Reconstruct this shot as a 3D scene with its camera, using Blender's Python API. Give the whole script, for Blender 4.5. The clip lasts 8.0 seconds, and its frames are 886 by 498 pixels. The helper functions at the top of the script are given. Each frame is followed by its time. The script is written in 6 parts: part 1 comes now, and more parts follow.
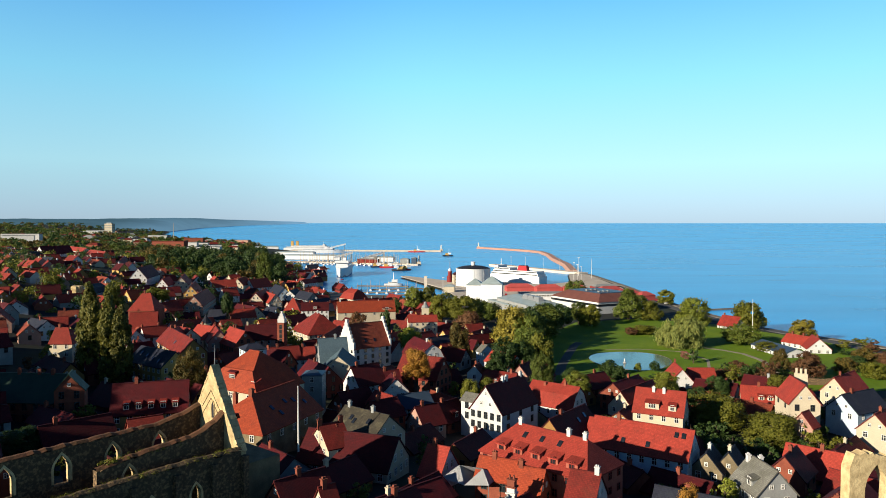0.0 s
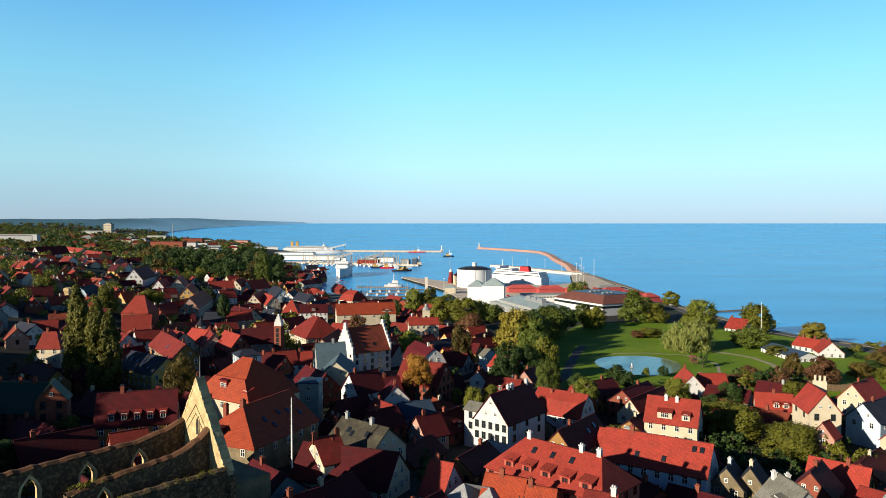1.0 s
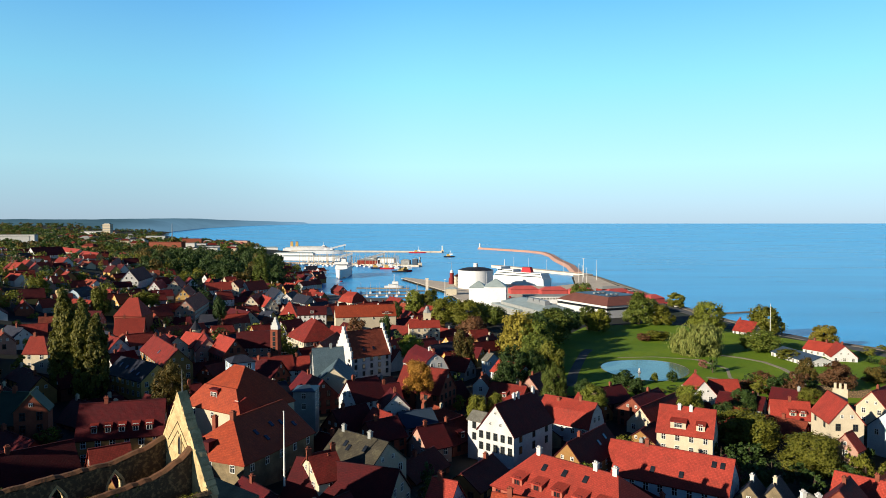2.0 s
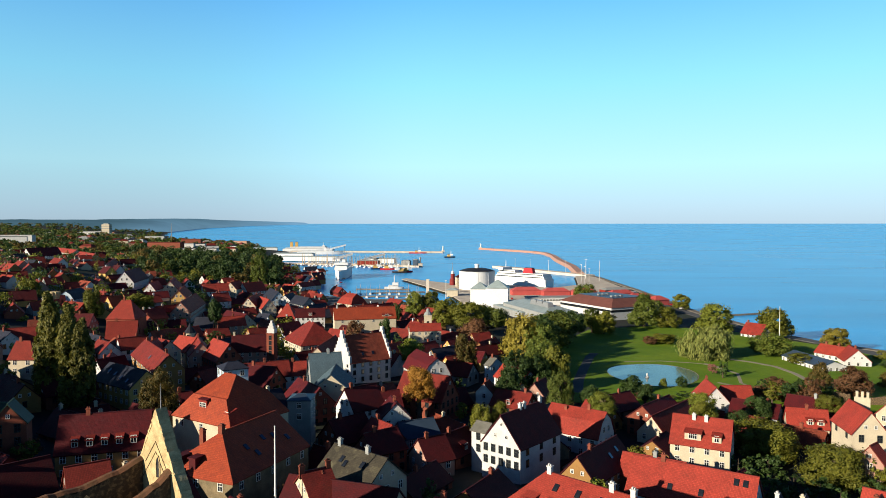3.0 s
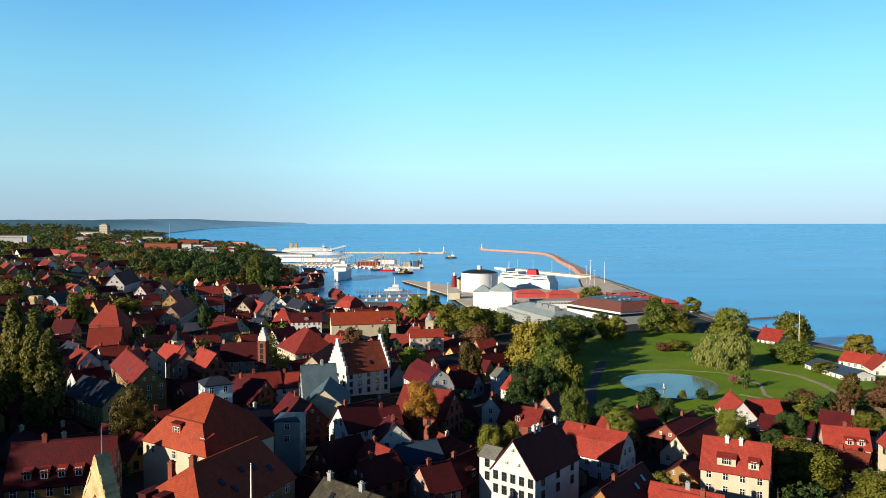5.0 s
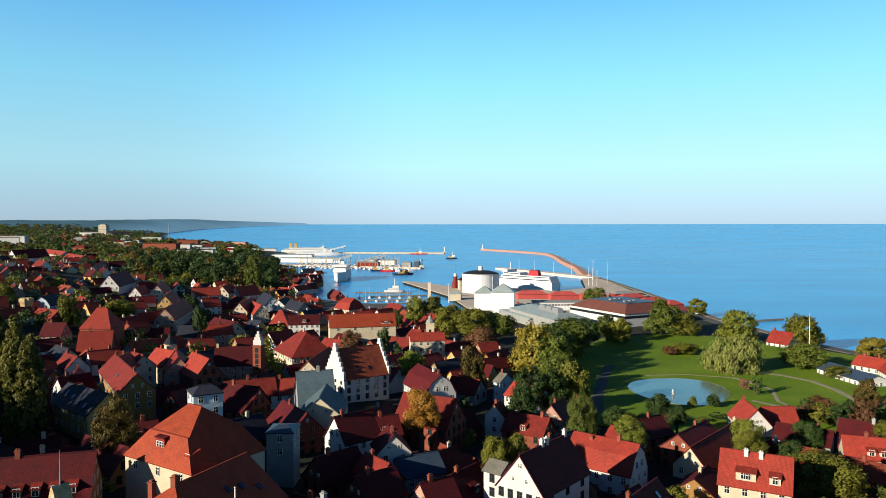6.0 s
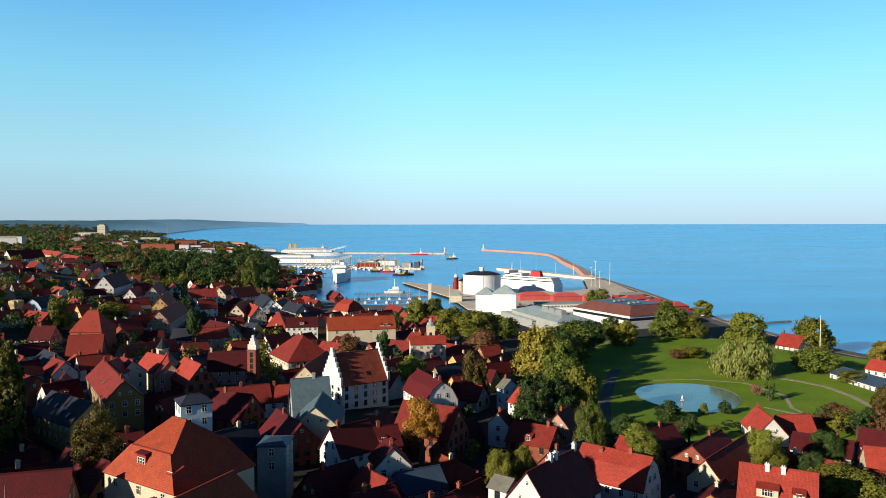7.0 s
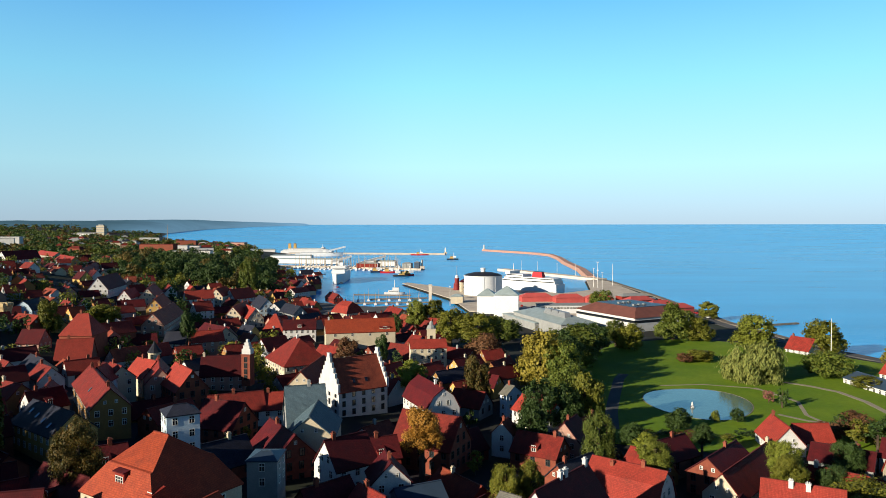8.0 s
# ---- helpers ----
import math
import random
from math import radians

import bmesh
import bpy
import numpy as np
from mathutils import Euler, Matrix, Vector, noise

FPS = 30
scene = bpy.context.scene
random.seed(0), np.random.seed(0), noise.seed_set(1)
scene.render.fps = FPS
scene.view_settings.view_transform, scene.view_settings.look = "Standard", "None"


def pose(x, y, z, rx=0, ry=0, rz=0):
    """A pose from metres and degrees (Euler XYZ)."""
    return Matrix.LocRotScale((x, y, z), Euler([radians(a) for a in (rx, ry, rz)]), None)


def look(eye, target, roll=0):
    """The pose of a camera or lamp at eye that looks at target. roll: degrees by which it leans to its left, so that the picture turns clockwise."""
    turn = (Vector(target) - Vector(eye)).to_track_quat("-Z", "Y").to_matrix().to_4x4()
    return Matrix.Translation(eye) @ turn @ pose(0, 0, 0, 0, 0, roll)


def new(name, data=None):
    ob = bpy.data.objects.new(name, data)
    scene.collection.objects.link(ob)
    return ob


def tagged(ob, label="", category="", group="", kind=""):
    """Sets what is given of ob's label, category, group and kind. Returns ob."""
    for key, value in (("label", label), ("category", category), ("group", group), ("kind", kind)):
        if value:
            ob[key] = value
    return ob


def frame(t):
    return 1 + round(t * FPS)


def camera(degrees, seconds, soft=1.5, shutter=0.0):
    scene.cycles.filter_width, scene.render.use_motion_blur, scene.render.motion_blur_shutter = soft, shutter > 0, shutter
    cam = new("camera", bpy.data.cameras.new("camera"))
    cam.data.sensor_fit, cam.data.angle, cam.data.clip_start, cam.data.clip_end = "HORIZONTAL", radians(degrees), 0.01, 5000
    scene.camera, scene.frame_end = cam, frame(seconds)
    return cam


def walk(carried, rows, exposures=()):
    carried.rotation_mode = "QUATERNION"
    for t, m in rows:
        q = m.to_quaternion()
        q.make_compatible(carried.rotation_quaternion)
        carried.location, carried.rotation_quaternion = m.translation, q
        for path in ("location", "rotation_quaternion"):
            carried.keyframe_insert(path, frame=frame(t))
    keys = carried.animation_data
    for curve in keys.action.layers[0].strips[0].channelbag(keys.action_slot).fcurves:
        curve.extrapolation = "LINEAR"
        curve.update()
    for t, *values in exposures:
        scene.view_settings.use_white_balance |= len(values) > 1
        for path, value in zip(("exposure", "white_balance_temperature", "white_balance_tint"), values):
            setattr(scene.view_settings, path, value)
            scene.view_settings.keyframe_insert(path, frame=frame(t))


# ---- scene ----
cam = camera(64.0, 8.0, soft=0.9)
# seconds, x, y, z, pitch, roll, yaw
ROWS = [
    (0, 0.0, 0.0, 66.0, -2.076, 0.002, 0.0),
    (1, -0.573, 9.575, 66.094, -2.062, -0.007, 0.028),
    (2, -1.105, 19.092, 66.174, -2.048, -0.016, 0.055),
    (3, -1.596, 28.553, 66.241, -2.034, -0.025, 0.083),
    (4, -2.045, 37.956, 66.294, -2.02, -0.034, 0.11),
    (5, -2.454, 47.303, 66.333, -2.006, -0.043, 0.138),
    (6, -2.821, 56.592, 66.358, -1.992, -0.051, 0.165),
    (7, -3.147, 65.825, 66.37, -1.978, -0.06, 0.193),
    (8, -3.432, 75.0, 66.368, -1.964, -0.069, 0.22),
]
walk(cam, [(t, pose(x, y, z, 90 + pitch, 0, yaw) @ pose(0, 0, 0, 0, 0, roll)) for t, x, y, z, pitch, roll, yaw in ROWS])

# ---- light ----
SUN_ELEV, SUN_FROM = 17.0, Vector((-0.812, -0.583, 0))
world = bpy.data.worlds.new("sky")
scene.world = world
world.use_nodes = True
wn, wl = world.node_tree.nodes, world.node_tree.links
sky = wn.new("ShaderNodeTexSky")
sky.sky_type, sky.sun_disc = "NISHITA", False
sky.sun_elevation, sky.sun_rotation = radians(SUN_ELEV), math.atan2(SUN_FROM.x, SUN_FROM.y)
sky.air_density, sky.dust_density, sky.ozone_density, sky.altitude = 1.0, 0.6, 2.0, 60
# the clear blue of the day over the sky texture: pale at the horizon, deep at the zenith
geo = wn.new("ShaderNodeTexCoord")
sep = wn.new("ShaderNodeSeparateXYZ")
wl.new(geo.outputs["Generated"], sep.inputs[0])
ramp = wn.new("ShaderNodeValToRGB")
els = ramp.color_ramp.elements
els[0].position, els[0].color = 0.0, (0.49, 0.68, 0.84, 1)
els[1].position, els[1].color = 1.0, (0.003, 0.014, 0.08, 1)
for at, col in ((0.02, (0.50, 0.74, 0.92, 1)), (0.08, (0.51, 0.93, 1.09, 1)), (0.19, (0.31, 0.84, 1.15, 1)), (0.31, (0.14, 0.55, 1.10, 1)), (0.42, (0.04, 0.19, 0.56, 1)), (0.55, (0.010, 0.055, 0.24, 1)), (0.75, (0.004, 0.022, 0.12, 1))):
    e = els.new(at)
    e.color = col
wl.new(sep.outputs["Z"], ramp.inputs[0])
half = wn.new("ShaderNodeVectorMath")
half.operation = "SCALE"
half.inputs["Scale"].default_value = 0.12
wl.new(sky.outputs[0], half.inputs[0])
mixed = wn.new("ShaderNodeMix")
mixed.data_type = "RGBA"
mixed.inputs[0].default_value = 0.88
wl.new(half.outputs[0], mixed.inputs[6])
wl.new(ramp.outputs[0], mixed.inputs[7])
# clear sky is deepest at a right angle to the sun
turn = wn.new("ShaderNodeVectorMath")
turn.operation = "DOT_PRODUCT"
turn.inputs[1].default_value = SUN_FROM.normalized()
wl.new(geo.outputs["Generated"], turn.inputs[0])
square = wn.new("ShaderNodeMath")
square.operation = "MULTIPLY"
wl.new(turn.outputs["Value"], square.inputs[0])
wl.new(turn.outputs["Value"], square.inputs[1])
phase = wn.new("ShaderNodeMapRange")
phase.interpolation_type = "SMOOTHSTEP"
phase.inputs["From Max"].default_value = 0.32
phase.inputs["To Min"].default_value, phase.inputs["To Max"].default_value = 0.84, 1.10
wl.new(square.outputs[0], phase.inputs["Value"])
deep = wn.new("ShaderNodeVectorMath")
deep.operation = "SCALE"
wl.new(mixed.outputs[2], deep.inputs[0])
wl.new(phase.outputs["Result"], deep.inputs["Scale"])
wl.new(deep.outputs[0], wn["Background"].inputs[0])
wn["Background"].inputs[1].default_value = 1.0
sun = new("sun", bpy.data.lights.new("sun", "SUN"))
sun.data.energy, sun.data.angle, sun.data.color = 12.6, radians(0.6), (1.0, 0.88, 0.68)
to_sun = SUN_FROM.normalized() * math.cos(radians(SUN_ELEV)) + Vector((0, 0, math.sin(radians(SUN_ELEV))))
sun.matrix_world = look((0, 0, 0), -to_sun)
sun.location = to_sun * 400
scene.view_settings.exposure = 0.0


# ---- materials ----
COLOUR_SCALE = 0.57  # scales every base colour down, so that shade goes deeper under a stronger sun


def material(name, colour, second=None, scale=1.0, rough=0.8, bump=0.0, bump_scale=8.0, metal=0.0, vary=0.12, stains=0.0, spec=0.15):
    """A surface with a base colour, a second colour in patches, a finer grain, relief and a slight change from thing to thing."""
    m = bpy.data.materials.new(name)
    m.use_nodes = True
    nd, lk = m.node_tree.nodes, m.node_tree.links
    b = nd["Principled BSDF"]
    b.inputs["Roughness"].default_value, b.inputs["Metallic"].default_value = rough, metal
    b.inputs["Specular IOR Level"].default_value = spec
    co = nd.new("ShaderNodeTexCoord")
    n1 = nd.new("ShaderNodeTexNoise")
    n1.inputs["Scale"].default_value, n1.inputs["Detail"].default_value = scale, 6
    lk.new(co.outputs["Object"], n1.inputs["Vector"])
    r1 = nd.new("ShaderNodeValToRGB")
    r1.color_ramp.elements[0].position, r1.color_ramp.elements[1].position = 0.35, 0.68
    r1.color_ramp.elements[0].color = (*colour, 1)
    r1.color_ramp.elements[1].color = (*(second or [c * 0.8 for c in colour]), 1)
    lk.new(n1.outputs["Fac"], r1.inputs[0])
    n2 = nd.new("ShaderNodeTexNoise")
    n2.inputs["Scale"].default_value, n2.inputs["Detail"].default_value = scale * 9, 3
    lk.new(co.outputs["Object"], n2.inputs["Vector"])
    info = nd.new("ShaderNodeObjectInfo")
    ad = nd.new("ShaderNodeMath")
    ad.operation = "MULTIPLY_ADD"
    lk.new(info.outputs["Random"], ad.inputs[0])
    ad.inputs[1].default_value, ad.inputs[2].default_value = 2 * vary * COLOUR_SCALE, (1 - vary - 0.15 - stains * 0.3) * COLOUR_SCALE
    ad2 = nd.new("ShaderNodeMath")
    ad2.operation = "MULTIPLY_ADD"
    lk.new(n2.outputs["Fac"], ad2.inputs[0])
    ad2.inputs[1].default_value = (0.3 + stains * 0.6) * COLOUR_SCALE
    lk.new(ad.outputs[0], ad2.inputs[2])
    hs = nd.new("ShaderNodeHueSaturation")
    lk.new(ad2.outputs[0], hs.inputs["Value"])
    lk.new(r1.outputs[0], hs.inputs["Color"])
    lk.new(hs.outputs[0], b.inputs["Base Color"])
    if bump:
        n3 = nd.new("ShaderNodeTexNoise")
        n3.inputs["Scale"].default_value, n3.inputs["Detail"].default_value = bump_scale, 4
        lk.new(co.outputs["Object"], n3.inputs["Vector"])
        bp = nd.new("ShaderNodeBump")
        bp.inputs["Strength"].default_value, bp.inputs["Distance"].default_value = bump, 0.1
        lk.new(n3.outputs["Fac"], bp.inputs["Height"])
        lk.new(bp.outputs[0], b.inputs["Normal"])
    return m


def tile_material(name, colour, second, moss=(0.06, 0.022, 0.014), spread=0.35):
    """Pantiled roof: courses and rolls as relief, tiles that differ, weathered patches."""
    m = material(name, colour, second, scale=0.5, rough=0.75, vary=0.2)
    nd, lk = m.node_tree.nodes, m.node_tree.links
    b = nd["Principled BSDF"]
    co = nd.new("ShaderNodeTexCoord")
    br = nd.new("ShaderNodeTexBrick")
    br.offset = 0.0
    br.inputs["Scale"].default_value = 1.0
    br.inputs["Brick Width"].default_value, br.inputs["Row Height"].default_value = 0.24, 0.34
    br.inputs["Mortar Size"].default_value = 0.03
    br.inputs["Color1"].default_value, br.inputs["Color2"].default_value = (0.72, 0.72, 0.72, 1), (1.12, 1.1, 1.05, 1)
    br.inputs["Mortar"].default_value = (0.5, 0.45, 0.42, 1)
    lk.new(co.outputs["UV"], br.inputs["Vector"])
    mul = nd.new("ShaderNodeMix")
    mul.data_type, mul.blend_type = "RGBA", "MULTIPLY"
    mul.inputs[0].default_value = 0.8
    src = b.inputs["Base Color"].links[0].from_socket
    lk.new(src, mul.inputs[6])
    lk.new(br.outputs["Color"], mul.inputs[7])
    pat = nd.new("ShaderNodeTexNoise")
    pat.inputs["Scale"].default_value, pat.inputs["Detail"].default_value, pat.inputs["Roughness"].default_value = 0.35, 8, 0.7
    lk.new(co.outputs["Object"], pat.inputs["Vector"])
    rp = nd.new("ShaderNodeValToRGB")
    rp.color_ramp.elements[0].position, rp.color_ramp.elements[1].position = 0.52, 0.8
    rp.color_ramp.elements[0].color, rp.color_ramp.elements[1].color = (0, 0, 0, 1), (spread * 2, spread * 2, spread * 2, 1)
    lk.new(pat.outputs["Fac"], rp.inputs[0])
    mo = nd.new("ShaderNodeMix")
    mo.data_type = "RGBA"
    lk.new(rp.outputs[0], mo.inputs[0])
    lk.new(mul.outputs[2], mo.inputs[6])
    mo.inputs[7].default_value = (*moss, 1)
    lk.new(mo.outputs[2], b.inputs["Base Color"])
    bp = nd.new("ShaderNodeBump")
    bp.inputs["Strength"].default_value, bp.inputs["Distance"].default_value = 0.5, 0.06
    lk.new(br.outputs["Fac"], bp.inputs["Height"])
    bp.invert = True
    lk.new(bp.outputs[0], b.inputs["Normal"])
    return m


def leaf_material(name, colour, second):
    m = bpy.data.materials.new(name)
    m.use_nodes = True
    nd, lk = m.node_tree.nodes, m.node_tree.links
    b = nd["Principled BSDF"]
    b.inputs["Roughness"].default_value, b.inputs["Specular IOR Level"].default_value = 0.65, 0.25
    geo, info = nd.new("ShaderNodeNewGeometry"), nd.new("ShaderNodeObjectInfo")
    mx = nd.new("ShaderNodeMix")
    mx.data_type = "RGBA"
    mx.inputs[6].default_value, mx.inputs[7].default_value = (*colour, 1), (*second, 1)
    lk.new(geo.outputs["Random Per Island"], mx.inputs[0])
    hs = nd.new("ShaderNodeHueSaturation")
    ad = nd.new("ShaderNodeMath")
    ad.operation = "MULTIPLY_ADD"
    lk.new(info.outputs["Random"], ad.inputs[0])
    ad.inputs[1].default_value, ad.inputs[2].default_value = 0.25, 0.48
    lk.new(ad.outputs[0], hs.inputs["Value"])
    lk.new(mx.outputs[2], hs.inputs["Color"])
    lk.new(hs.outputs[0], b.inputs["Base Color"])
    tr = nd.new("ShaderNodeBsdfTranslucent")
    lk.new(hs.outputs[0], tr.inputs["Color"])
    sh = nd.new("ShaderNodeMixShader")
    sh.inputs[0].default_value = 0.3
    lk.new(b.outputs[0], sh.inputs[1])
    lk.new(tr.outputs[0], sh.inputs[2])
    lk.new(sh.outputs[0], nd["Material Output"].inputs["Surface"])
    return m


TILE = {
    "red": tile_material("red_roof_tiles", (0.31, 0.035, 0.026), (0.20, 0.024, 0.019)),
    "bright": tile_material("bright_red_roof_tiles", (0.41, 0.053, 0.036), (0.32, 0.043, 0.030), spread=0.2),
    "brown": tile_material("brown_red_roof_tiles", (0.36, 0.078, 0.042), (0.22, 0.045, 0.026), spread=0.3),
    # dark red tiles whose depth and purple cast are shade put into the colour
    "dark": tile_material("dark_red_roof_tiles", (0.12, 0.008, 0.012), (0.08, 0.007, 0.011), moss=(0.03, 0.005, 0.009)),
    "orange": tile_material("orange_roof_tiles", (0.40, 0.066, 0.026), (0.32, 0.052, 0.023), spread=0.2),
    "bluegrey": tile_material("blue_grey_sheet_roof", (0.10, 0.16, 0.20), (0.08, 0.13, 0.17), moss=(0.06, 0.09, 0.11)),
    "slate": tile_material("black_sheet_roof", (0.03, 0.036, 0.065), (0.022, 0.027, 0.048), moss=(0.03, 0.035, 0.04)),
    "greybrown": tile_material("grey_brown_roof", (0.085, 0.075, 0.055), (0.05, 0.045, 0.035), moss=(0.11, 0.10, 0.06), spread=0.5),
    "grey": tile_material("grey_roof", (0.22, 0.22, 0.20), (0.15, 0.15, 0.13), moss=(0.08, 0.08, 0.06)),
    "pale": material("pale_zinc_roof", (0.34, 0.41, 0.42), (0.26, 0.32, 0.33), scale=0.3, rough=0.45, bump=0.1),
    "blue": material("blue_sheet_roof", (0.045, 0.072, 0.115), (0.035, 0.058, 0.09), scale=0.3, rough=0.4, bump=0.1),
    "green": material("green_copper_roof", (0.03, 0.065, 0.045), (0.022, 0.05, 0.035), scale=0.4, rough=0.6, bump=0.1),
}
WALL = {
    "white": material("white_plaster", (0.66, 0.65, 0.64), (0.56, 0.55, 0.54), scale=0.35, rough=0.9, bump=0.25, vary=0.06, stains=0.15),
    "cream": material("cream_plaster", (0.58, 0.50, 0.37), (0.50, 0.43, 0.32), scale=0.35, rough=0.9, bump=0.25, vary=0.08, stains=0.15),
    "yellow": material("yellow_plaster", (0.58, 0.37, 0.12), (0.50, 0.32, 0.11), scale=0.35, rough=0.9, bump=0.25, vary=0.08, stains=0.15),
    "ochre": material("ochre_plaster", (0.33, 0.18, 0.06), (0.28, 0.15, 0.055), scale=0.35, rough=0.9, bump=0.25, vary=0.08, stains=0.2),
    "pink": material("pink_plaster", (0.46, 0.27, 0.21), (0.39, 0.23, 0.18), scale=0.35, rough=0.9, bump=0.25, vary=0.08, stains=0.15),
    "grey": material("grey_plaster", (0.33, 0.34, 0.34), (0.26, 0.27, 0.27), scale=0.35, rough=0.9, bump=0.25, vary=0.1, stains=0.2),
    # white plaster with the blue of open shade put into its colour
    "blue": material("shade_blue_plaster", (0.50, 0.62, 0.72), (0.44, 0.55, 0.65), scale=0.35, rough=0.9, bump=0.25, vary=0.05, stains=0.15),
    "terra": material("terracotta_plaster", (0.40, 0.12, 0.08), (0.33, 0.095, 0.065), scale=0.35, rough=0.9, bump=0.25, vary=0.08, stains=0.15),
    "brick": material("red_brick", (0.26, 0.075, 0.045), (0.20, 0.055, 0.035), scale=0.8, rough=0.9, bump=0.3, stains=0.3),
    "stone": material("limestone", (0.26, 0.20, 0.12), (0.15, 0.12, 0.075), scale=0.5, rough=0.95, bump=0.8, bump_scale=2.2, stains=0.6),
    "timber": material("red_painted_boards", (0.24, 0.03, 0.02), (0.2, 0.025, 0.018), scale=0.6, rough=0.85, bump=0.2),
}
# dark copy of the ruin's limestone: the shade on its walls is painted in
RUIN = material("weathered_shaded_limestone", (0.085, 0.058, 0.036), (0.25, 0.165, 0.085), scale=2.4, rough=0.95, bump=1.0, bump_scale=2.6, stains=1.0)
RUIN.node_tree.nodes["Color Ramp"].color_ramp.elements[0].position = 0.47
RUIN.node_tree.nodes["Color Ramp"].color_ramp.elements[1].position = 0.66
# pale copy of the same stone, with sunlight put into the colour
ASHLAR = material("sunlit_ashlar", (0.68, 0.52, 0.28), (0.42, 0.31, 0.16), scale=0.9, rough=0.95, bump=0.9, bump_scale=2.6, stains=0.8)
RUIN_TOP = material("tiled_wall_capping", (0.17, 0.075, 0.04), (0.11, 0.06, 0.03), scale=0.6, rough=0.9, bump=0.6, bump_scale=3)
TRIM = material("white_painted_wood", (0.78, 0.77, 0.73), (0.7, 0.69, 0.65), scale=1, rough=0.6)
DARKTRIM = material("dark_painted_wood", (0.04, 0.05, 0.05), (0.03, 0.035, 0.035), scale=1, rough=0.6)
GLASS = material("window_glass", (0.012, 0.015, 0.02), (0.02, 0.025, 0.03), scale=0.5, rough=0.12, spec=0.8)
STEEL = material("grey_painted_steel", (0.35, 0.36, 0.37), (0.28, 0.29, 0.3), scale=1, rough=0.45, metal=0.4)
WHITE = material("white_ship_paint", (0.82, 0.83, 0.84), (0.76, 0.77, 0.79), scale=0.15, rough=0.45, vary=0.03, stains=0.1)
RED = material("red_ship_paint", (0.55, 0.02, 0.03), (0.48, 0.02, 0.03), scale=0.2, rough=0.5)
BLACK = material("black_paint", (0.02, 0.022, 0.03), (0.03, 0.03, 0.035), scale=0.3, rough=0.6)
NAVY = material("dark_blue_ship_paint", (0.02, 0.04, 0.1), (0.025, 0.05, 0.12), scale=0.3, rough=0.5)
CONCRETE = material("concrete", (0.66, 0.58, 0.48), (0.54, 0.47, 0.40), scale=0.12, rough=0.95, bump=0.3, stains=0.4)
ROCK = material("breakwater_rock", (0.46, 0.27, 0.21), (0.34, 0.20, 0.16), scale=0.25, rough=0.95, bump=0.8, bump_scale=0.6, stains=0.5)
SHORE = material("shore_stones", (0.26, 0.23, 0.19), (0.15, 0.13, 0.11), scale=0.2, rough=0.95, bump=0.8, bump_scale=0.8, stains=0.6)
ASPHALT = material("asphalt", (0.085, 0.088, 0.095), (0.12, 0.12, 0.12), scale=0.1, rough=0.95, bump=0.2, stains=0.3)
GRAVEL = material("gravel_path", (0.34, 0.30, 0.22), (0.27, 0.24, 0.18), scale=0.3, rough=0.95, bump=0.3)
LAWN = material("lawn", (0.105, 0.205, 0.003), (0.17, 0.26, 0.006), scale=0.05, rough=0.95, bump=1.0, bump_scale=2.2, stains=0.3)
# near-black with a purple cast: the tone of shade is put into it
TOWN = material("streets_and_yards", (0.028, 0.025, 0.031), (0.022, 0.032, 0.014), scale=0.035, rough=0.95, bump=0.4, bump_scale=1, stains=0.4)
BARK = material("bark", (0.09, 0.065, 0.045), (0.06, 0.045, 0.03), scale=1.5, rough=0.95, bump=0.6)
CANVAS = material("white_canvas", (0.75, 0.76, 0.78), (0.68, 0.69, 0.72), scale=0.6, rough=0.8)
LEAF = {
    "green": leaf_material("green_leaves", (0.072, 0.115, 0.013), (0.17, 0.195, 0.026)),
    "dark": leaf_material("dark_green_leaves", (0.03, 0.065, 0.012), (0.065, 0.11, 0.02)),
    "gold": leaf_material("yellowing_leaves", (0.21, 0.18, 0.02), (0.34, 0.27, 0.035)),
    "lime": leaf_material("light_green_leaves", (0.18, 0.22, 0.02), (0.28, 0.3, 0.04)),
    "olive": leaf_material("olive_leaves", (0.115, 0.13, 0.012), (0.215, 0.205, 0.02)),
    "orange": leaf_material("orange_autumn_leaves", (0.36, 0.17, 0.022), (0.5, 0.25, 0.035)),
    "brown": leaf_material("brown_autumn_leaves", (0.12, 0.06, 0.028), (0.2, 0.09, 0.035)),
    "willow": leaf_material("pale_willow_leaves", (0.17, 0.21, 0.045), (0.30, 0.31, 0.075)),
    "poplar": leaf_material("dull_poplar_leaves", (0.08, 0.09, 0.012), (0.20, 0.175, 0.022)),
    "autumn": leaf_material("rusty_green_leaves", (0.07, 0.075, 0.014), (0.20, 0.12, 0.022)),
    "pink": leaf_material("pink_shrub_leaves", (0.34, 0.13, 0.10), (0.45, 0.2, 0.15)),
}


